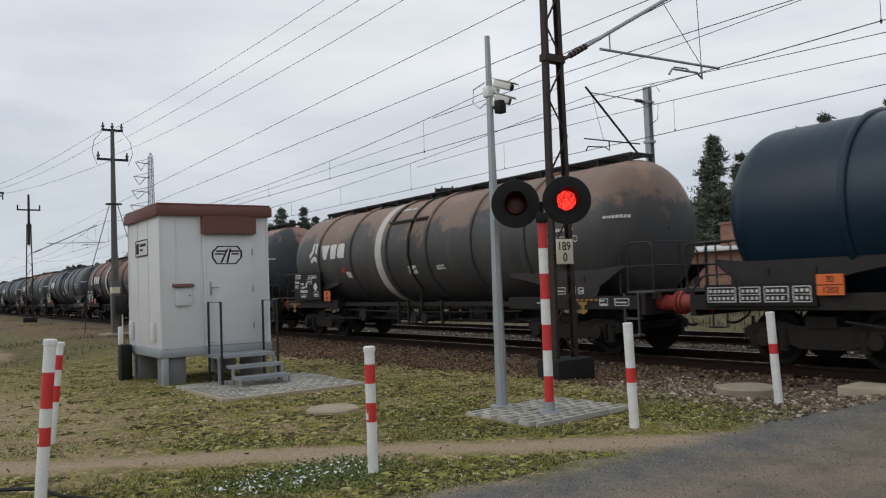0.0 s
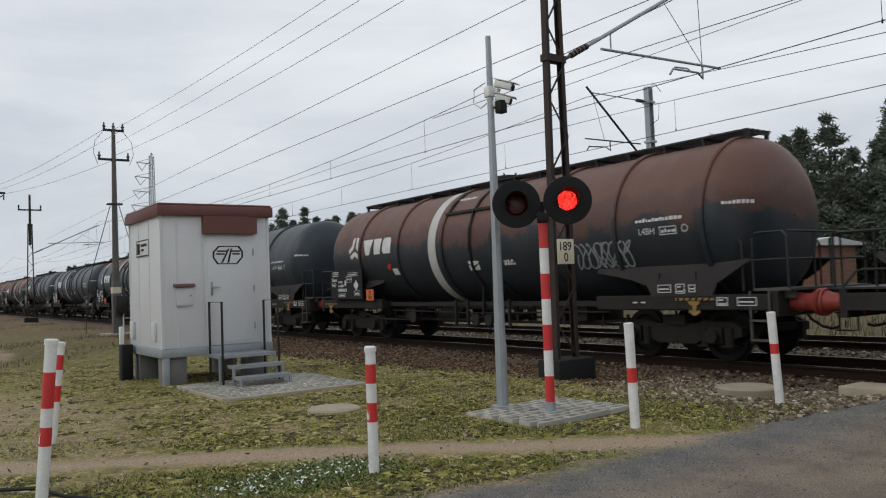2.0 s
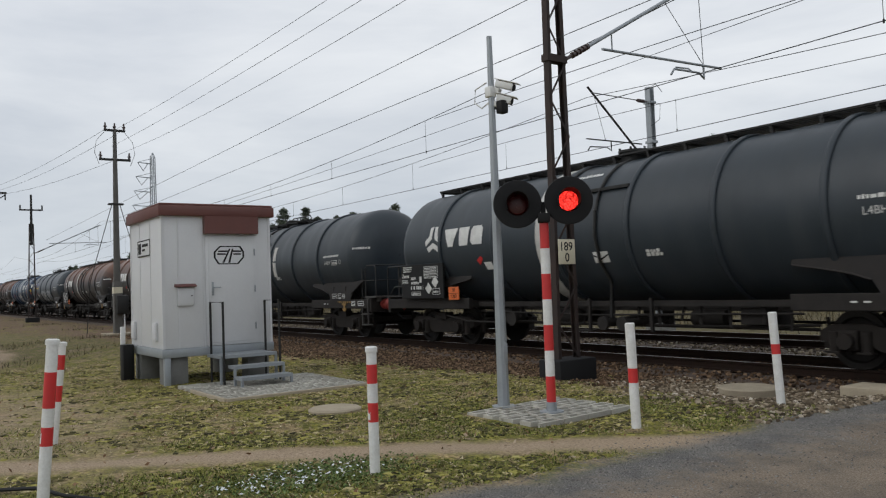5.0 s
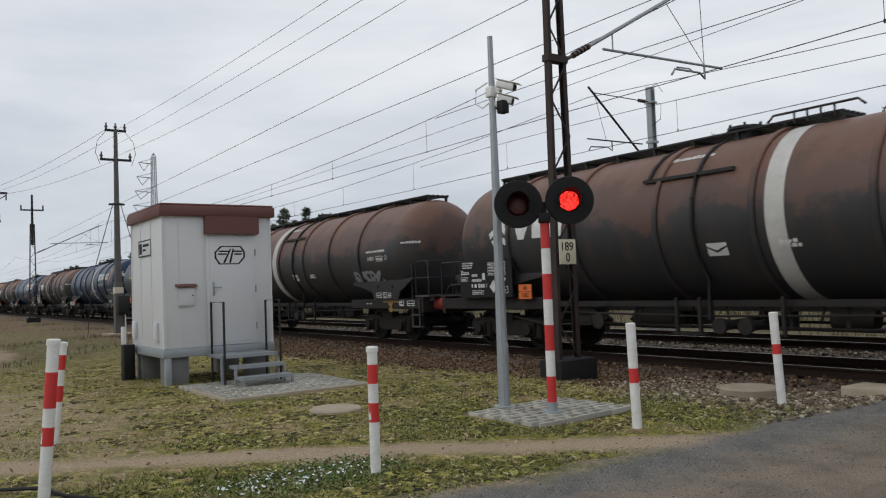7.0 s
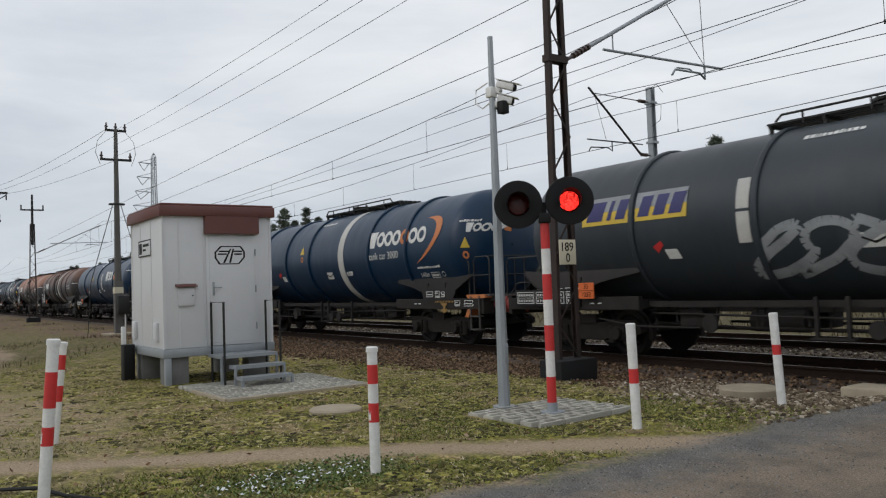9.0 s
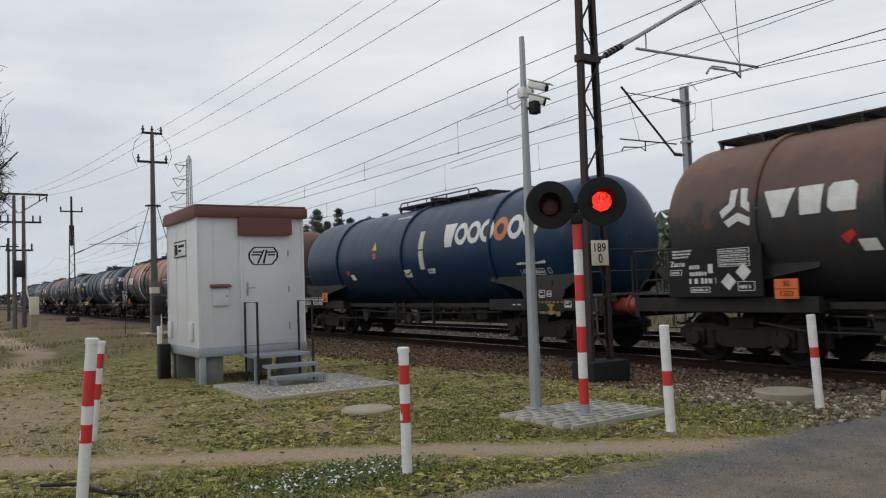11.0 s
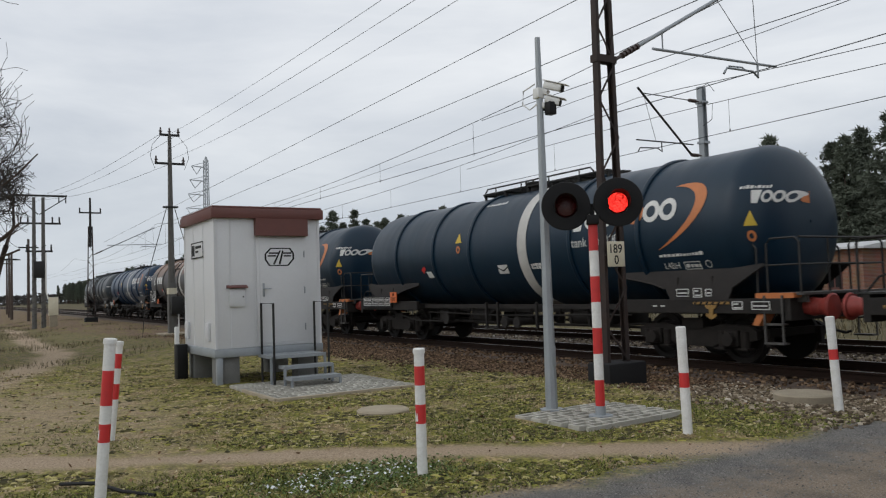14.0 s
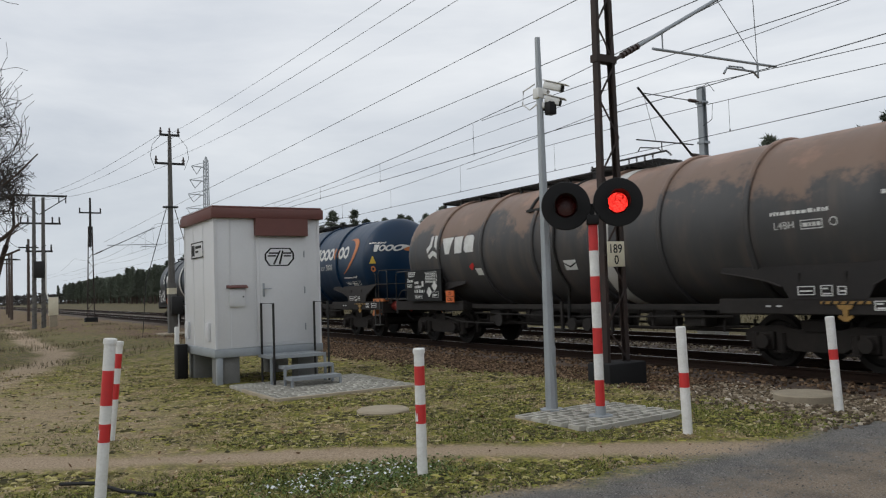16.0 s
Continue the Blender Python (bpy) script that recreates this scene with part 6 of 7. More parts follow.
portal = tagged(new("transformer_portal"), "weathered twin-pole transformer portal with crossarms", "pole portal")
portal.matrix_basis = pose(-58.0, 4.45, -0.25)
for y in (-0.25, 0.30):
    bm = bmesh.new()
    cyl(bm, (0, y, -0.3), (0, y, 8.75), 0.15, 0.10, n=10)
    part("post", bm, POLE_GREY, portal)
    bm = bmesh.new()
    for i in range(12):
        tube(bm, [(0.12, y - 0.16, 0.4 + i * 0.45), (0.12, y + 0.16, 0.62 + i * 0.45)], 0.018, n=4)
    part("ladder_rung", bm, DARK_STEEL, portal)
for z, a, b in ((8.80, -1.25, 1.75), (6.95, -1.1, 1.35), (5.1, -0.75, 0.85)):
    bm = bmesh.new()
    box(bm, (-0.07, a, z), (0.07, b, z + 0.12))
    for y in (a + 0.08, a + 0.5, b - 0.5, b - 0.08):
        cyl(bm, (0, y, z + 0.12), (0, y, z + 0.5), 0.05, n=8) if z < 8 else cyl(bm, (0, y, z - 0.4), (0, y, z), 0.04, n=8)
    part("crossarm", bm, DARK_STEEL, portal)
for y in (-1.2, 1.7):
    bm = bmesh.new()
    tube(bm, [(0, y, 8.75), (0, 0.02 * y + 0.03, 7.6)], 0.035)
    part("brace", bm, DARK_STEEL, portal)
bm = bmesh.new()
box(bm, (-0.3, -0.30, 3.4), (0.3, 0.36, 4.5), 0.04)
part("transformer", bm, DARK_STEEL, portal)
cab = tagged(new("cable_cabinet"), "cream electrical cabinet on a concrete base", "cabinet")
cab.matrix_basis = pose(-57.2, 5.25, -0.25)
bm = bmesh.new()
box(bm, (-0.2, -0.28, 0.92), (0.2, 0.28, 2.1), 0.02)
part("body", bm, CREAM, cab)
bm = bmesh.new()
box(bm, (-0.16, -0.22, -0.2), (0.16, 0.22, 0.918), 0.02)
part("base", bm, CONCRETE, cab)
bm = bmesh.new()
tube(bm, [(0, -0.30, 2.0), (0, -0.42, 2.5), (0, -0.42, 5.0)], 0.04)
part("conduit", bm, WHITE, cab)

for x, y, hgt in ((-78, 5.2, 7.4), (-92, 4.6, 7.0), (-103, 4.9, 7.6), (-128, 5.8, 8.2), (-150, 5.0, 8.0)):
    p = tagged(new("line_pole"), "distant dark wooden line pole with crossarm", "line pole", "distant poles")
    p.matrix_basis = pose(x, y, -0.25)
    bm = bmesh.new()
    cyl(bm, (0, 0, -0.3), (0, 0, hgt), 0.14, 0.10, n=8)
    part("shaft", bm, BARK, p)
    bm = bmesh.new()
    box(bm, (-0.06, -0.8, hgt - 0.8), (0.06, 0.8, hgt - 0.68))
    part("crossarm", bm, DARK_STEEL, p)


def pylon(x, y, height):
    t = tagged(new("transmission_pylon"), "tall lattice transmission pylon with stacked crossarms", "pylon")
    t.matrix_basis = pose(x, y, -0.3, 0, 0, 12)
    def half(z):
        return 2.3 - 1.75 * min(1, z / (height * 0.62)) + (0 if z < height * 0.62 else -0.15 * (z - height * 0.62) / (height * 0.38))
    for sx in (-1, 1):
        for sy in (-1, 1):
            bm = bmesh.new()
            tube(bm, [(sx * half(z), sy * half(z), z) for z in (-0.3, height * 0.62, height - 1)] + [(0, 0, height)], 0.11, n=4)
            part("leg", bm, GALV, t)
    bm = bmesh.new()
    z = 1.0
    while z < height - 1.5:
        dz = max(0.9, half(z) * 1.7)
        h0, h1 = half(z), half(z + dz)
        for a, b in (((-h0, -h0), (h1, -h1)), ((h0, -h0), (-h1, -h1)), ((h0, -h0), (h1, h1)), ((h0, h0), (h1, -h1)), ((-h0, h0), (h1, h1)), ((-h0, -h0), (-h1, h1))):
            tube(bm, [(a[0], a[1], z), (b[0], b[1], min(z + dz, height - 1))], 0.05, n=3)
        z += dz
    part("bracing", bm, GALV, t)
    for i in range(4):
        za = height * 0.64 + i * height * 0.095
        bm = bmesh.new()
        ln = 5.4 - 0.5 * i
        for s in (-1,):
            tube(bm, [(-0.4, s * 0.4, za), (0, s * ln, za + 0.1), (0.4, s * 0.4, za)], 0.08, n=4)
            tube(bm, [(0, s * 0.3, za + 1.3), (0, s * ln, za + 0.1)], 0.06, n=4)
            tube(bm, [(0, s * ln, za + 0.1), (0, s * (ln - 1.4), za - 1.9)], 0.09, n=4)
            tube(bm, [(0, s * 1.2, za + 0.1), (0, s * (ln - 1.4), za - 1.9)], 0.09, n=4)
        part("crossarm", bm, GALV, t)
    return t


pylon(-200, 53.5, 37.5)

# ---- small things on the ground ----
def manhole(x, y, r, h, label):
    bm = bmesh.new()
    z = ground_z(x, y)
    revolve(bm, [(z - 0.15, r), (z + h - 0.02, r), (z + h, r - 0.025), (z + h, 0.0)], n=36, axis="z", centre=(x, y, 0))
    thing("manhole_cover", bm, CONCRETE, label, "manhole cover")


manhole(-9.19, 4.68, 0.34, 0.045, "round concrete manhole cover set in the grass")
manhole(-6.58, 9.75, 0.40, 0.14, "raised round concrete manhole cover among stones")
bm = bmesh.new()
box(bm, (-5.6, 10.3, -0.2), (-3.0, 10.9, 0.015), 0.02)
thing("concrete_slab", bm, CONCRETE, "flat concrete slab at the edge of the crossing", "slab")
bm = bmesh.new()
tube(bm, [(-7.4, 0.72, 0.02), (-7.1, 0.95, 0.05), (-6.75, 1.1, 0.03), (-6.5, 1.3, 0.015)], 0.016, n=8)
thing("cable_end", bm, BLACK, "black plastic cable end lying in the grass", "cable")


def paver_mesh():
    """A concrete grass-grid slab with rows of open cells."""
    bm = bmesh.new()
    L, W, T = 0.59, 0.39, 0.09
    for i in range(5):
        x = -L / 2 + 0.020 + i * (L - 0.04) / 4
        box(bm, (x - 0.016, -W / 2, -T), (x + 0.016, W / 2, 0))
    for j in range(4):
        y = -W / 2 + 0.018 + j * (W - 0.036) / 3
        for i in range(j % 2, 4, 2):
            x = -L / 2 + 0.036 + i * (L - 0.04) / 4
            box(bm, (x, y - 0.014, -T), (x + (L - 0.04) / 4 - 0.032, y + 0.014, -0.001))
    return link_mesh(bm, "grid_paver", GRID_STONE, smooth=False)


PAVER = paver_mesh()
for nm, x0, y0, nxp, nyp, ang, lbl in (("paved_pad_1", -13.55, 3.95, 4, 6, 0, "pad of concrete grass-grid slabs before the hut steps"), ("paved_pad_2", -7.62, 5.62, 2, 4, 4, "pad of concrete grass-grid slabs round the signal foot")):
    pad = tagged(new(nm), lbl, "paving", kind="structure")
    pad.matrix_basis = pose(x0, y0, 0.02, 0, 0, ang)
    for i in range(nxp):
        for j in range(nyp):
            rnd = random.Random(i * 31 + j)
            part("grid_paver", PAVER, None, pad, m=pose(0.31 + i * 0.61, 0.20 + j * 0.40, rnd.uniform(-0.001, 0.003), rnd.uniform(-0.2, 0.2), rnd.uniform(-0.2, 0.2), rnd.uniform(-0.7, 0.7)))
    if nm.endswith("1"):
        bm = bmesh.new()
        box(bm, (2.46, -0.03, -0.15), (2.52, 2.45, 0.02), 0.01)
        box(bm, (0.9, -0.06, -0.15), (2.46, -0.005, 0.02), 0.01)
        part("kerb", bm, CONCRETE, pad)


# ---- brick house beyond the tracks ----
def brick_material():
    m = bpy.data.materials.new("brick_wall")
    m.use_nodes = True
    n, l = m.node_tree.nodes, m.node_tree.links
    co, mp, br, nz, mx = n.new("ShaderNodeTexCoord"), n.new("ShaderNodeMapping"), n.new("ShaderNodeTexBrick"), n.new("ShaderNodeTexNoise"), n.new("ShaderNodeMix")
    mp.inputs["Rotation"].default_value = (radians(90), 0, 0)
    l.new(co.outputs["Object"], mp.inputs["Vector"])
    l.new(mp.outputs["Vector"], br.inputs["Vector"])
    br.inputs["Color1"].default_value, br.inputs["Color2"].default_value, br.inputs["Mortar"].default_value = (0.36, 0.135, 0.07, 1), (0.25, 0.095, 0.055, 1), (0.30, 0.26, 0.22, 1)
    br.inputs["Scale"].default_value, br.inputs["Mortar Size"].default_value = 1.0, 0.012
    br.inputs["Brick Width"].default_value, br.inputs["Row Height"].default_value = 0.26, 0.077
    nz.inputs["Scale"].default_value = 1.2
    l.new(co.outputs["Object"], nz.inputs["Vector"])
    mx.data_type, mx.blend_type = "RGBA", "MULTIPLY"
    mx.inputs["Factor"].default_value = 0.5
    l.new(br.outputs["Color"], mx.inputs["A"])
    l.new(nz.outputs["Color"], mx.inputs["B"])
    l.new(mx.outputs["Result"], n["Principled BSDF"].inputs["Base Color"])
    n["Principled BSDF"].inputs["Roughness"].default_value = 0.9
    return m


BRICKWALL = brick_material()
house = tagged(new("brick_house"), "small red-brick railway house with pale roof and chimney", "house")
house.matrix_basis = pose(-29.5, 43.0, -0.3)
bm = bmesh.new()
box(bm, (-4.5, 0, 0), (4.5, 6, 3.35))
part("wall", bm, BRICKWALL, house)
bm = bmesh.new()
prism(bm, [(-0.55, 3.352), (6.55, 3.352), (6.55, 3.47), (3.0, 3.86), (-0.55, 3.47)], "x", -4.9, 4.9)
part("roof", bm, ROOF_SHEET, house, "pale sheet roof")
bm = bmesh.new()
box(bm, (-1.9, 1.6, 3.6), (-0.6, 2.5, 5.1))
box(bm, (-2.0, 1.5, 5.1), (-0.5, 2.6, 5.25))
part("chimney", bm, BRICKWALL, house, "squat brick chimney")
for x in (-3.0, 0.4, 2.8):
    bm = bmesh.new()
    box(bm, (x - 0.45, -0.04, 1.1), (x + 0.45, 0.05, 2.35))
    wdw = part("window", bm, HUT_BROWN, house, "brown-framed window")
    bm = bmesh.new()
    for sx in (-1, 1):
        box(bm, (x + sx * 0.21 - 0.17, -0.055, 1.2), (x + sx * 0.21 + 0.17, -0.042, 2.25))
    part("pane", bm, BLACK, wdw)


# ---- woods ----
def pine(seed, height):
    rnd = random.Random(seed)
    t = tagged(new("pine_tree"), "tall dark green pine with a ragged crown", "pine tree", "pines beyond the tracks")
    bm = bmesh.new()
    pts, rad = [], []
    for k in range(7):
        u = k / 6
        pts.append((0.25 * math.sin(seed + 2.5 * u) * u, 0.25 * math.cos(seed * 1.3 + 2 * u) * u, u * height * 0.97))
        rad.append(0.19 * (1 - u) + 0.02)
    tube(bm, pts, rad, n=7)
    part("trunk", bm, BARK, t)
    vs, fs = [], []
    levels = 17
    for i in range(levels):
        u = 0.22 + 0.78 * i / (levels - 1)
        z = u * height + rnd.uniform(-0.2, 0.2)
        reach = height * (0.25 * (1 - u) ** 0.75 + 0.014) * rnd.uniform(0.6, 1.25)
        for b in range(rnd.randint(6, 8)):
            a = rnd.uniform(0, 6.283)
            ln = reach * rnd.uniform(0.5, 1.15)
            for c in range(5):
                f = 0.3 + 0.7 * (c + 1) / 5
                cx, cy, cz = math.cos(a) * ln * f, math.sin(a) * ln * f, z + ln * 0.30 * f + rnd.uniform(-0.2, 0.2)
                s = height * 0.026 * (1.2 - 0.35 * f)
                for _ in range(9):
                    d = Vector((rnd.gauss(0, 1), rnd.gauss(0, 1), rnd.gauss(0.2, 0.6))).normalized()
                    e = d.cross(Vector((rnd.gauss(0, 1), rnd.gauss(0, 1), rnd.gauss(0, 1)))).normalized()
                    o = Vector((cx, cy, cz)) + Vector((rnd.gauss(0, s * 0.6), rnd.gauss(0, s * 0.6), rnd.gauss(0, s * 0.35)))
                    k = len(vs)
                    vs += [o - e * s * 0.22, o + e * s * 0.22, o + d * s * 1.3]
                    fs.append((k, k + 1, k + 2))
    me = bpy.data.meshes.new("crown")
    me.from_pydata([tuple(v) for v in vs], [], fs)
    me.materials.append(NEEDLES)
    part("crown", me, None, t)
    return t


PINES = [pine(11, 12.0), pine(12, 13.2), pine(13, 10.8), pine(14, 12.6), pine(15, 13.0), pine(16, 14.8), pine(17, 12.4), pine(18, 13.8)]
placed = {}
rnd = random.Random(5)
spots = []
for i in range(150):
    x = 30 - i * 2.6 + rnd.uniform(-1.2, 1.2)
    open_sky = -112 < x < -40
    spots.append((x, (88 if open_sky else 62) + rnd.uniform(-4, 8), 0.8 if open_sky else 1.0))
for i in range(70):
    spots.append((-365 - i * 4.2 + rnd.uniform(-2, 2), 68 + rnd.uniform(-5, 6), 1.0))
for i in range(24):
    spots.append((-41 + i * 1.7 + rnd.uniform(-0.6, 0.6), 56 + rnd.uniform(-2, 3), rnd.uniform(0.84, 1.0)))
for x, h in ((-146, 1.22), (-141, 1.27), (-136, 1.26), (-131, 1.28), (-126, 1.08), (-119, 1.02), (-113.2, 1.20), (-100, 1.08)):
    spots.append((x, 62, h * 0.93))
for i, (x, y, size) in enumerate(spots):
    kind = i % 4 + (0 if x > -75 else 4)
    k = size / placed.get(kind, 1.0)
    m = pose(x, y, -0.4, 0, 0, rnd.uniform(0, 360)) @ Matrix.Diagonal((k, k, k, 1))
    if kind in placed:
        copy_thing(PINES[kind], m)
    else:
        PINES[kind].matrix_basis = m
        placed[kind] = size
# the wood behind the edge, too deep to count
vs, fs = [], []
for i in range(110000):
    x = rnd.uniform(-680, 60) if i < 70000 else rnd.uniform(-48, 30)
    y = rnd.uniform(71, 100) if i < 70000 else rnd.uniform(59, 72)
    top = (8.5 if x > -75 else 11.0 if x > -250 else 14.0) + 1.5 * noise.noise((x * 0.05, y * 0.05, 1)) + 2.2 * noise.noise((x * 0.31, y * 0.31, 4))
    z = top * (1 - rnd.random() ** 1.6 * 0.98) - 0.3
    s = rnd.uniform(0.5, 1.2) if i < 70000 else rnd.uniform(0.25, 0.6)
    d = Vector((rnd.gauss(0, 1), rnd.gauss(0, 1), rnd.gauss(0.3, 0.8))).normalized()
    e = d.cross(Vector((rnd.gauss(0, 1), rnd.gauss(0, 1), rnd.gauss(0, 1)))).normalized()
    o = Vector((x, y, z))
    k = len(vs)
    vs += [o - e * s * 0.6, o + e * s * 0.6, o + d * s * 1.3]
    fs.append((k, k + 1, k + 2))
me = bpy.data.meshes.new("pine_wood")
me.from_pydata([tuple(v) for v in vs], [], fs)
me.materials.append(NEEDLES)
tagged(new("pine_wood", me), "dense dark pine wood on the horizon", "woods", kind="stuff")

# a low hedge and copse closing the view along the line
vs, fs = [], []
for i in range(9000):
    x, y = rnd.uniform(-760, -640), rnd.uniform(-120, 80)
    top = 7.0 + 4.0 * noise.noise((y * 0.05, 2.0, 1.0)) + 2.0 * noise.noise((y * 0.3, 5.0, 1.0))
    o = Vector((x, y, top * (1 - rnd.random() ** 1.6) - 0.3))
    s = rnd.uniform(0.8, 1.6)
    d = Vector((rnd.gauss(0, 1), rnd.gauss(0, 1), rnd.gauss(0.3, 0.8))).normalized()
    e = d.cross(Vector((rnd.gauss(0, 1), rnd.gauss(0, 1), rnd.gauss(0, 1)))).normalized()
    k = len(vs)
    vs += [o - e * s * 0.6, o + e * s * 0.6, o + d * s * 1.3]
    fs.append((k, k + 1, k + 2))
me = bpy.data.meshes.new("distant_copse")
me.from_pydata([tuple(v) for v in vs], [], fs)
me.materials.append(TWIG)
tagged(new("distant_copse", me), "brown leafless copse on the far horizon", "woods", kind="stuff")


def bare_tree(x, y, height, seed):
    """A leafless broadleaf: limbs that fork into fine twigs."""
    rnd = random.Random(seed)
    t = tagged(new("bare_tree"), "leafless broadleaf tree with fine drooping twigs", "bare tree")
    t.matrix_basis = pose(x, y, ground_z(x, y))
    limbs, twigs = bmesh.new(), bmesh.new()

    def grow(p, d, ln, r, depth):
        pts, rad = [p], [r]
        q, dd = p.copy(), d.copy()
        for k in range(4):
            dd = (dd + Vector((rnd.gauss(0, 0.24), rnd.gauss(0, 0.24), rnd.gauss(0.03, 0.18)))).normalized()
            q = q + dd * ln / 4
            pts.append(q.copy())
            rad.append(max(0.009, r * (1 - 0.16 * (k + 1))))
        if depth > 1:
            # towards the tracks the crown is cut at the camera's first left view edge
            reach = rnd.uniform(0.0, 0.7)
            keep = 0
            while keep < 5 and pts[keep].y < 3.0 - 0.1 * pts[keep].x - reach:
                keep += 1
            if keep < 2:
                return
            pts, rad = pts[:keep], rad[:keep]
        tube(limbs if depth < 3 else twigs, pts, rad, n=7 if depth < 2 else (5 if depth < 3 else 3))
        if depth == 5:
            return
        for c in range((3, 4, 5, 6, 5)[depth]):
            k = min(len(pts) - 1, rnd.randint(1, 4) if depth > 1 else rnd.randint(2, 4))
            axis = Vector((rnd.gauss(0, 1), rnd.gauss(0, 1), rnd.gauss(0, 1))).normalized()
            nd = (Matrix.Rotation(rnd.uniform(0.4, 1.05), 3, axis) @ dd)
            nd.z += 0.05 if depth < 3 else -0.12
            grow(pts[k], nd.normalized(), ln * rnd.uniform(0.62, 0.85), max(0.010, rad[k] * 0.62), depth + 1)

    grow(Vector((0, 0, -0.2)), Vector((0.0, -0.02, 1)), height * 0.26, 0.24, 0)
    part("trunk", limbs, BARK, t)
    part("crown", twigs, TWIG, t, "fine bare twigs")
    return t


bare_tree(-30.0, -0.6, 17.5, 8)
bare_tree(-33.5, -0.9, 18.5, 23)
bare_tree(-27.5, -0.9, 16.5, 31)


# ---- loose stones, grass and litter ----
rng = np.random.default_rng(4)
PHI = (1 + 5 ** 0.5) / 2
ICO_V = np.array([(-1, PHI, 0), (1, PHI, 0), (-1, -PHI, 0), (1, -PHI, 0), (0, -1, PHI), (0, 1, PHI), (0, -1, -PHI), (0, 1, -PHI), (PHI, 0, -1), (PHI, 0, 1), (-PHI, 0, -1), (-PHI, 0, 1)]) / 1.902
ICO_F = np.array([(0, 11, 5), (0, 5, 1), (0, 1, 7), (0, 7, 10), (0, 10, 11), (1, 5, 9), (5, 11, 4), (11, 10, 2), (10, 7, 6), (7, 1, 8), (3, 9, 4), (3, 4, 2), (3, 2, 6), (3, 6, 8), (3, 8, 9), (4, 9, 5), (2, 4, 11), (6, 2, 10), (8, 6, 7), (9, 8, 1)])


def island_material(name, stops, rough=0.9):
    m = bpy.data.materials.new(name)
    m.use_nodes = True
    n, l = m.node_tree.nodes, m.node_tree.links
    g, r = n.new("ShaderNodeNewGeometry"), n.new("ShaderNodeValToRGB")
    e = r.color_ramp.elements
    while len(e) < len(stops):
        e.new(0.5)
    for k, (p, c) in zip(e, stops):
        k.position, k.color = p, (*c, 1)
    l.new(g.outputs["Random Per Island"], r.inputs["Fac"])
    l.new(r.outputs["Color"], n["Principled BSDF"].inputs["Base Color"])
    n["Principled BSDF"].inputs["Roughness"].default_value = rough
    n["Principled BSDF"].inputs["Specular IOR Level"].default_value = 0.2
    return m


def stones(name, pts, size, material, label):
    k = len(pts)
    s = size * rng.uniform(0.55, 1.35, (k, 1, 1)) * rng.uniform(0.6, 1.2, (k, 1, 3))
    jag = 1 + rng.uniform(-0.28, 0.28, (k, 12, 1))
    a = rng.uniform(0, 6.283, k)
    v = ICO_V[None] * jag * s
    c, sn = np.cos(a)[:, None], np.sin(a)[:, None]
    v = np.stack([v[..., 0] * c - v[..., 1] * sn, v[..., 0] * sn + v[..., 1] * c, v[..., 2] * 0.8], -1) + pts[:, None, :]
    f = (ICO_F[None] + (np.arange(k) * 12)[:, None, None]).reshape(-1, 3)
    me = bpy.data.meshes.new(name)
    me.from_pydata(v.reshape(-1, 3).tolist(), [], f.tolist())
    me.materials.append(material)
    return tagged(new(name, me), label, "stones", kind="stuff")


def scatter(k, x0, x1, y0, y1, keep, lift=0.0):
    out = []
    while len(out) < k:
        x, y = rng.uniform(x0, x1), rng.uniform(y0, y1)
        if rng.random() < keep(x, y):
            out.append((x, y, ground_z(x, y) + lift))
    return np.array(out)


GREY_STONE = island_material("grey_stone", ((0.0, (0.045, 0.034, 0.022)), (0.6, (0.17, 0.132, 0.090)), (0.93, (0.34, 0.285, 0.21)), (1.0, (0.58, 0.53, 0.46))))
BROWN_STONE = island_material("brown_stone", ((0.0, (0.018, 0.011, 0.007)), (0.6, (0.105, 0.064, 0.037)), (1.0, (0.26, 0.175, 0.11))))


def foot_y(x):
    return 8.7 if x > -9 else 8.7 - 0.12 * (-9 - x) if x > -20 else 7.38


def bed_z(x, y):
    u = y - TRACK
    return RAIL_Z - 0.185 if u > -1.75 else RAIL_Z - 0.185 - 0.155 * min(1.0, (-1.75 - u) / 0.8)


# pale stones by the crossing, thinning out into the grass
stones("loose_stones", scatter(4200, -9.0, -4.7, 7.3, 11.4, lambda x, y: smooth(7.7, 9.1, y + 0.35 * (x + 6.5) + 0.5 * noise.noise((x * 1.3, y * 1.3, 1))) * 0.95 + 0.01, 0.006), 0.030, GREY_STONE, "pale crushed stones beside the crossing")
# brown stones along the near shoulder
stones("shoulder_gravel", scatter(24000, -34, -8.2, 6.8, 11.2, lambda x, y: smooth(-0.5, 0.7, y - foot_y(x) + 0.4 * noise.noise((x, y, 5))), 0.008), 0.026, BROWN_STONE, "rust-brown ballast stones on the track shoulder")
pts = []
for _ in range(15000):
    x, u = rng.uniform(-45, -3), rng.uniform(-2.6, 2.3)
    pts.append((x, TRACK + u, max(bed_z(x, TRACK + u), -0.32) + 0.012))
stones("track_ballast", np.array(pts), 0.034, BROWN_STONE, "rust-brown ballast stones in the near track")
pts = []
for _ in range(9000):
    x, u = rng.uniform(-45, -5), rng.uniform(-3.0, 1.5)
    pts.append((x, TRACK_FAR + u, RAIL_Z - 0.185 + 0.012 - (0.12 if u < -2.0 else 0)))
stones("track_ballast", np.array(pts), 0.036, GREY_STONE, "grey ballast stones in the far track")


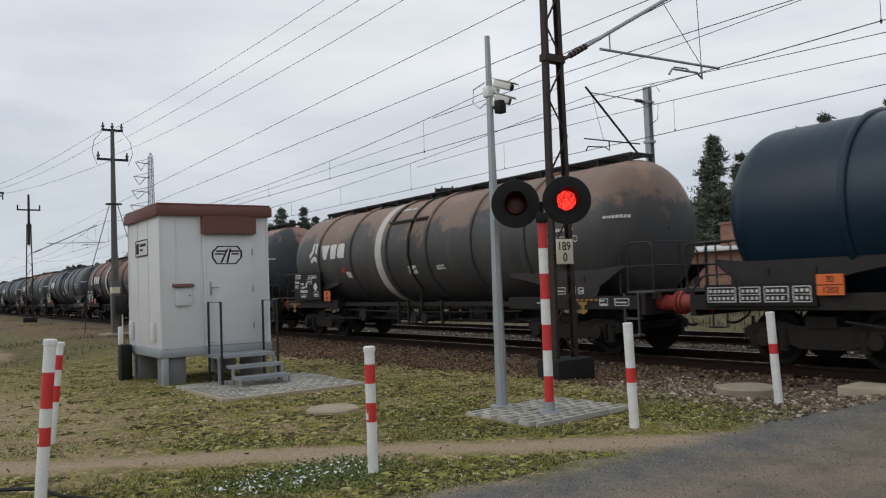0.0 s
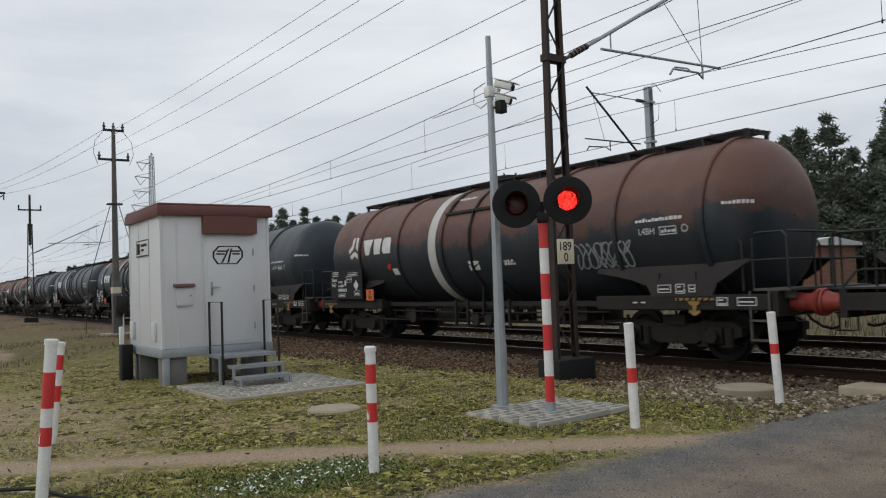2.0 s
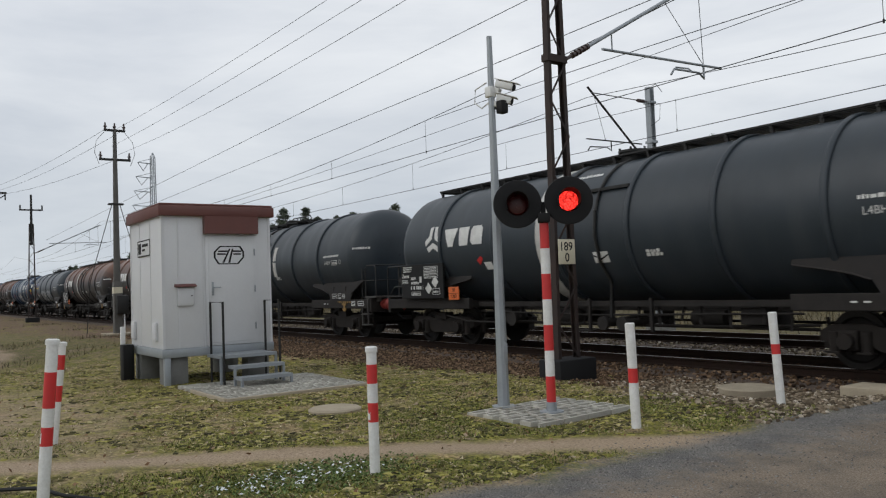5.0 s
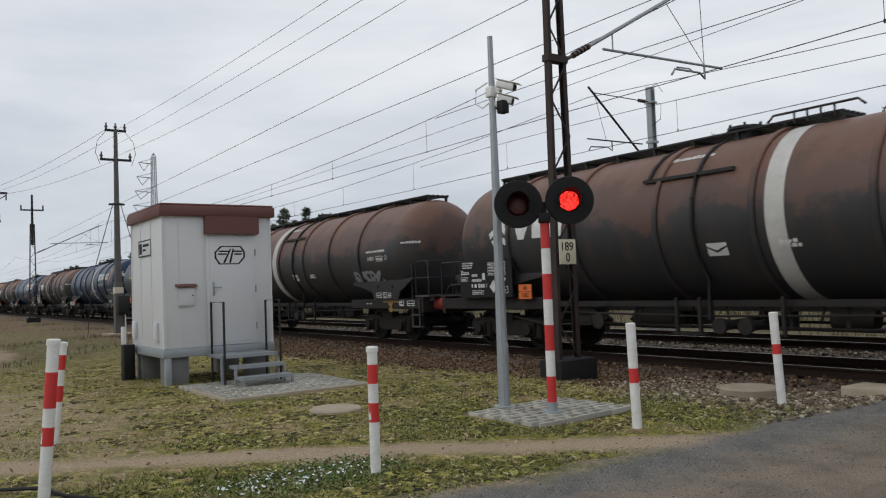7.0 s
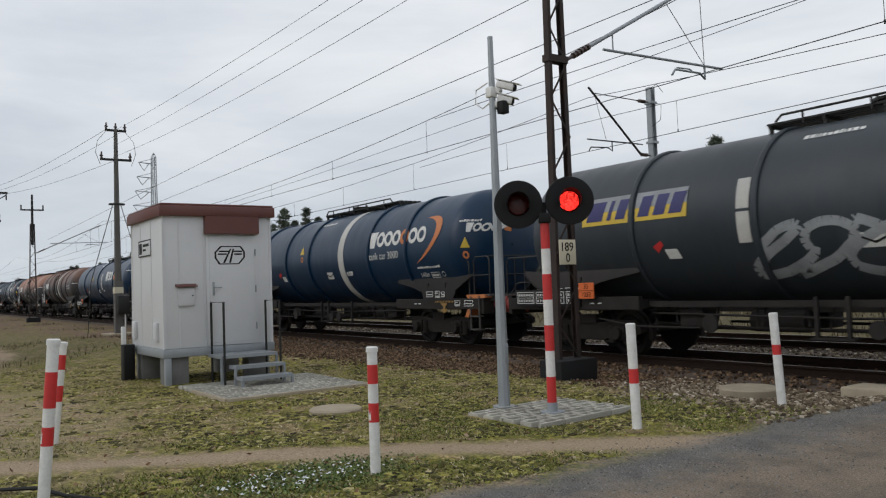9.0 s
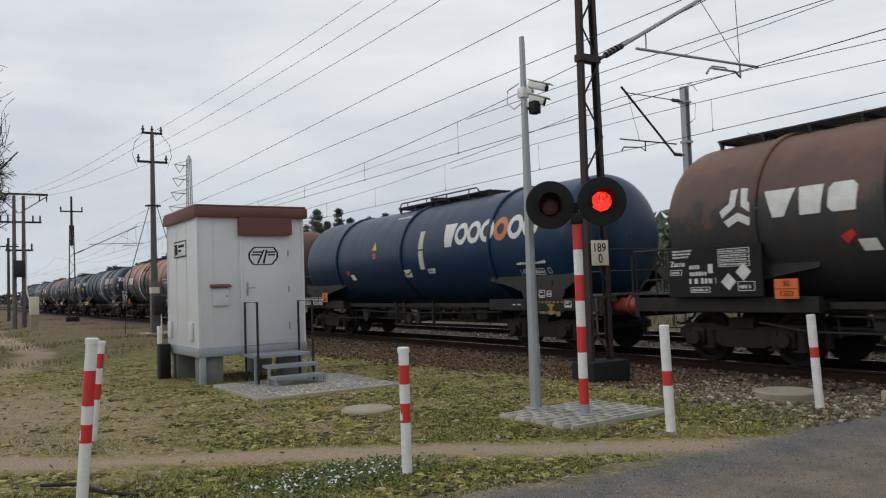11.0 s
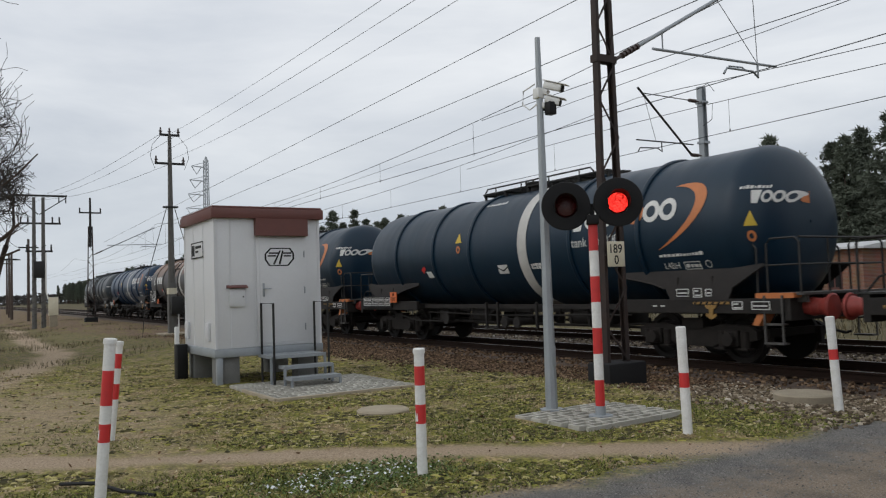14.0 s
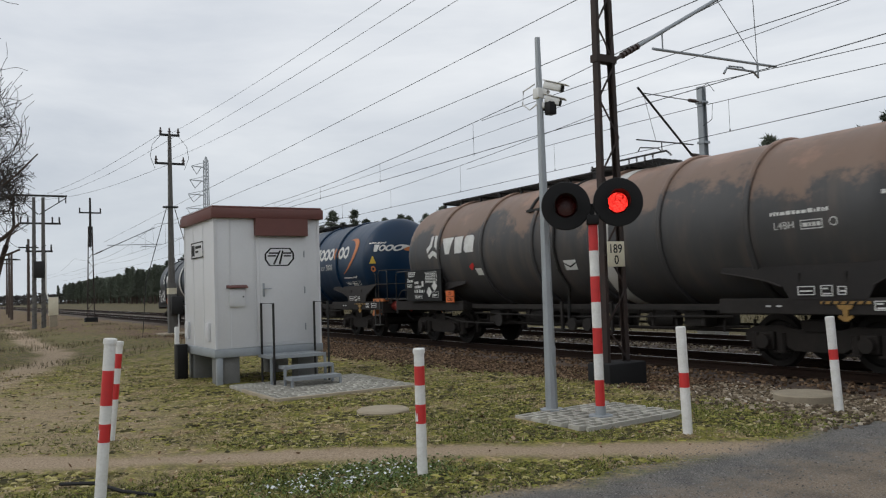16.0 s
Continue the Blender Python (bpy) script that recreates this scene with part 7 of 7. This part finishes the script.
def blades(name, pts, height, width, material, label, lean=0.5):
    k = len(pts)
    a = rng.uniform(0, 6.283, k)
    h = height * rng.uniform(0.5, 1.4, k)
    side = np.stack([np.cos(a), np.sin(a), np.zeros(k)], -1) * width * rng.uniform(0.6, 1.3, (k, 1))
    b = a + 1.57 + rng.normal(0, 0.5, k)
    ln = lean * h * rng.uniform(0.3, 1.8, k)
    bend = np.stack([np.cos(b) * ln, np.sin(b) * ln, h], -1)
    v = np.stack([pts - side, pts + side, pts + bend * [0.45, 0.45, 0.6] + side * 0.7, pts + bend * [0.45, 0.45, 0.6] - side * 0.7, pts + bend], 1)
    base = (np.arange(k) * 5)[:, None]
    quads = (base + [0, 1, 2, 3]).tolist()
    tris = (base + [3, 2, 4]).tolist()
    me = bpy.data.meshes.new(name)
    me.from_pydata(v.reshape(-1, 3).tolist(), [], quads + tris)
    me.materials.append(material)
    return tagged(new(name, me), label, "grass", kind="stuff")


STRAW_BLADE = island_material("straw_blade", ((0.0, (0.05, 0.038, 0.02)), (0.5, (0.25, 0.195, 0.105)), (0.9, (0.48, 0.40, 0.26)), (1.0, (0.66, 0.58, 0.43))))
GREEN_BLADE = island_material("green_blade", ((0.0, (0.022, 0.030, 0.008)), (0.55, (0.125, 0.145, 0.034)), (1.0, (0.31, 0.33, 0.09))))


def grassy(x, y):
    d = abs(y - path_y(x)) * 0.57
    on_pad = (-13.7 < x < -11.0 and 3.85 < y < 6.4) or (-7.7 < x < -6.35 and 5.55 < y < 7.3)
    return 0.0 if on_pad or x > ROAD_EDGE + 0.1 * math.sin(y * 5) else smooth(0.30, 0.62, d + 0.2 * noise.noise((x * 1.3, y * 1.3, 7))) * smooth(9.4, 8.2, y) * (1 - 0.85 * worn_patch(x, y))


def near(x):
    return 0.25 + 0.75 * smooth(-18, -7, x)


blades("dry_grass", scatter(52000, -22, -4.85, -0.8, 8.9, lambda x, y: grassy(x, y) * near(x) * (0.45 + 0.9 * max(0, noise.noise((x * 0.8, y * 0.8, 2)) + 0.3))), 0.015, 0.0052, STRAW_BLADE, "short trampled straw-coloured winter grass", 2.0)
blades("green_grass", scatter(38000, -22, -4.85, -0.8, 8.9, lambda x, y: grassy(x, y) * near(x) * smooth(0.0, 0.35, noise.noise((x * 0.7, y * 0.7, 9)) + 0.25 * (x + 8.5) / 3 + 0.1)), 0.017, 0.0055, GREEN_BLADE, "short green grass and moss in patches", 1.3)
RANK_BLADE = island_material("rank_blade", ((0.0, (0.035, 0.03, 0.016)), (0.6, (0.12, 0.10, 0.055)), (1.0, (0.28, 0.23, 0.14))))
blades("dry_weeds", scatter(7000, -75, -18, -4, 8.5, lambda x, y: smooth(-0.1, 0.4, noise.noise((x * 0.25, y * 0.25, 6)))), 0.13, 0.008, RANK_BLADE, "rank brown weeds on the verge", 0.5)
blades("dry_weeds", scatter(12000, -75, 4, 20.5, 42, lambda x, y: smooth(-0.25, 0.35, noise.noise((x * 0.3, y * 0.3, 6)))), 0.30, 0.016, RANK_BLADE, "rank brown weeds beyond the far track", 0.5)
MOSS_TUFT = island_material("moss_tuft", ((0.0, (0.018, 0.017, 0.008)), (0.35, (0.075, 0.066, 0.024)), (0.7, (0.17, 0.16, 0.038)), (0.92, (0.33, 0.30, 0.08)), (1.0, (0.45, 0.38, 0.22))))


def tufts(pts, size):
    """Low cushions of moss and matted grass, flattened against the soil."""
    k = len(pts)
    s = size * rng.uniform(0.45, 1.5, (k, 1, 1)) * np.concatenate([rng.uniform(0.7, 1.5, (k, 1, 2)), rng.uniform(0.22, 0.5, (k, 1, 1))], 2)
    v = ICO_V[None] * (1 + rng.uniform(-0.4, 0.4, (k, 12, 1))) * s + pts[:, None, :]
    f = (ICO_F[None] + (np.arange(k) * 12)[:, None, None]).reshape(-1, 3)
    me = bpy.data.meshes.new("moss_tufts")
    me.from_pydata(v.reshape(-1, 3).tolist(), [], f.tolist())
    me.materials.append(MOSS_TUFT)
    return tagged(new("moss_tufts", me), "low cushions of moss and matted winter grass", "moss", kind="stuff")


tufts(scatter(15000, -21, -4.9, -0.6, 8.9, lambda x, y: grassy(x, y) * near(x) * smooth(-0.15, 0.35, noise.noise((x * 1.6, y * 1.6, 4)) + 0.4 * noise.noise((x * 5, y * 5, 8))), -0.002), 0.030)
CLOVER = island_material("clover", ((0.0, (0.04, 0.065, 0.02)), (0.6, (0.10, 0.145, 0.045)), (1.0, (0.20, 0.25, 0.10))))


def leaves(name, pts, size, material, label, category, tilt=0.5):
    k = len(pts)
    a = rng.uniform(0, 6.283, k)
    s = size * rng.uniform(0.6, 1.3, k)
    u = np.stack([np.cos(a), np.sin(a), rng.normal(0, tilt, k)], -1) * s[:, None]
    w = np.stack([-np.sin(a), np.cos(a), rng.normal(0, tilt, k)], -1) * s[:, None] * 0.6
    v = np.stack([pts - u, pts + w, pts + u * 1.1, pts - w], 1)
    me = bpy.data.meshes.new(name)
    me.from_pydata(v.reshape(-1, 3).tolist(), [], ((np.arange(k) * 4)[:, None] + [0, 1, 2, 3]).tolist())
    me.materials.append(material)
    return tagged(new(name, me), label, category, kind="stuff")


leaves("low_herbs", scatter(3000, -7.3, -5.1, 1.2, 4.2, lambda x, y: smooth(1.0, 0.2, math.hypot((x + 6.05) * 1.4, (y - 2.9) * 0.85)) , 0.012), 0.014, CLOVER, "low green herbs in the verge", "herbs")
FROST = island_material("pale_litter", ((0.0, (0.45, 0.47, 0.48)), (1.0, (0.78, 0.80, 0.82))))
leaves("pale_litter", scatter(200, -7.0, -5.3, 1.6, 4.0, lambda x, y: smooth(0.8, 0.1, math.hypot((x + 6.12) * 1.7, (y - 2.75) * 0.8)), 0.018), 0.016, FROST, "scraps of white litter among the herbs", "litter", 0.35)
DEAD_LEAF = island_material("dead_leaf", ((0.0, (0.10, 0.05, 0.025)), (0.6, (0.22, 0.13, 0.07)), (1.0, (0.42, 0.34, 0.25))))
leaves("fallen_leaves", scatter(1500, -22, -5.0, -0.5, 9.5, lambda x, y: 0.8, 0.02), 0.022, DEAD_LEAF, "scattered dead leaves", "leaves")

GRIT = island_material("road_grit", ((0.0, (0.08, 0.075, 0.068)), (0.6, (0.16, 0.152, 0.14)), (1.0, (0.27, 0.26, 0.24))))
stones("road_grit", scatter(4500, -5.3, -2.6, 2.0, 9.5, lambda x, y: smooth(-5.25, -4.8, x + 0.2 * noise.noise((x * 2, y * 2, 3))) * smooth(-2.4, -4.3, x), 0.0), 0.0085, GRIT, "fine grey grit along the road edge")


# ---- what moves ----
SLACK = {-1: -0.10, 0: -0.12, 7: -0.26, 9: -0.36, 10: -0.30, 11: -0.20, 12: -0.12, 13: -0.03, 14: -0.06, 15: -0.28, 16: -0.40, 17: -0.50, 18: -0.44, 19: -0.40}


def motions():
    for w, k in WAGONS:
        start = -10.0 + 0.35 - SPEED * (PITCH * k - 0.02) + SLACK.get(k, -0.18)
        walk(w, [(t, pose(start + SPEED * t, TRACK, RAIL_Z)) for t in range(0, 17)])
    turn = math.degrees(SPEED / FPS / 0.46)
    for ob, d in WHEELSETS:
        walk(ob, [(i / FPS, pose(d, 0, 0.455, 0, turn * i, 0)) for i in range(481)])
    # the lamps flash in turn once a second: each lens swings from its dark to its bright face
    for lens, side, c in LENSES:
        rows, angle = [(0.0, 180.0 if side < 0 else 0.0)], 180.0 if side < 0 else 0.0
        for n in range(16):
            for k, at in enumerate((4 / 30, 19 / 30)):
                t = n + at + 0.002 * n
                rows.append((t, angle))
                for q in (1, 2, 3):
                    rows.append((t + q / 30, angle + 60 * q))
                angle += 180.0
        rows.append((16.0, angle))
        walk(lens, [(t, pose(c.x, c.y, c.z, 0, 0, a)) for t, a in rows if t <= 16.0])


motions()
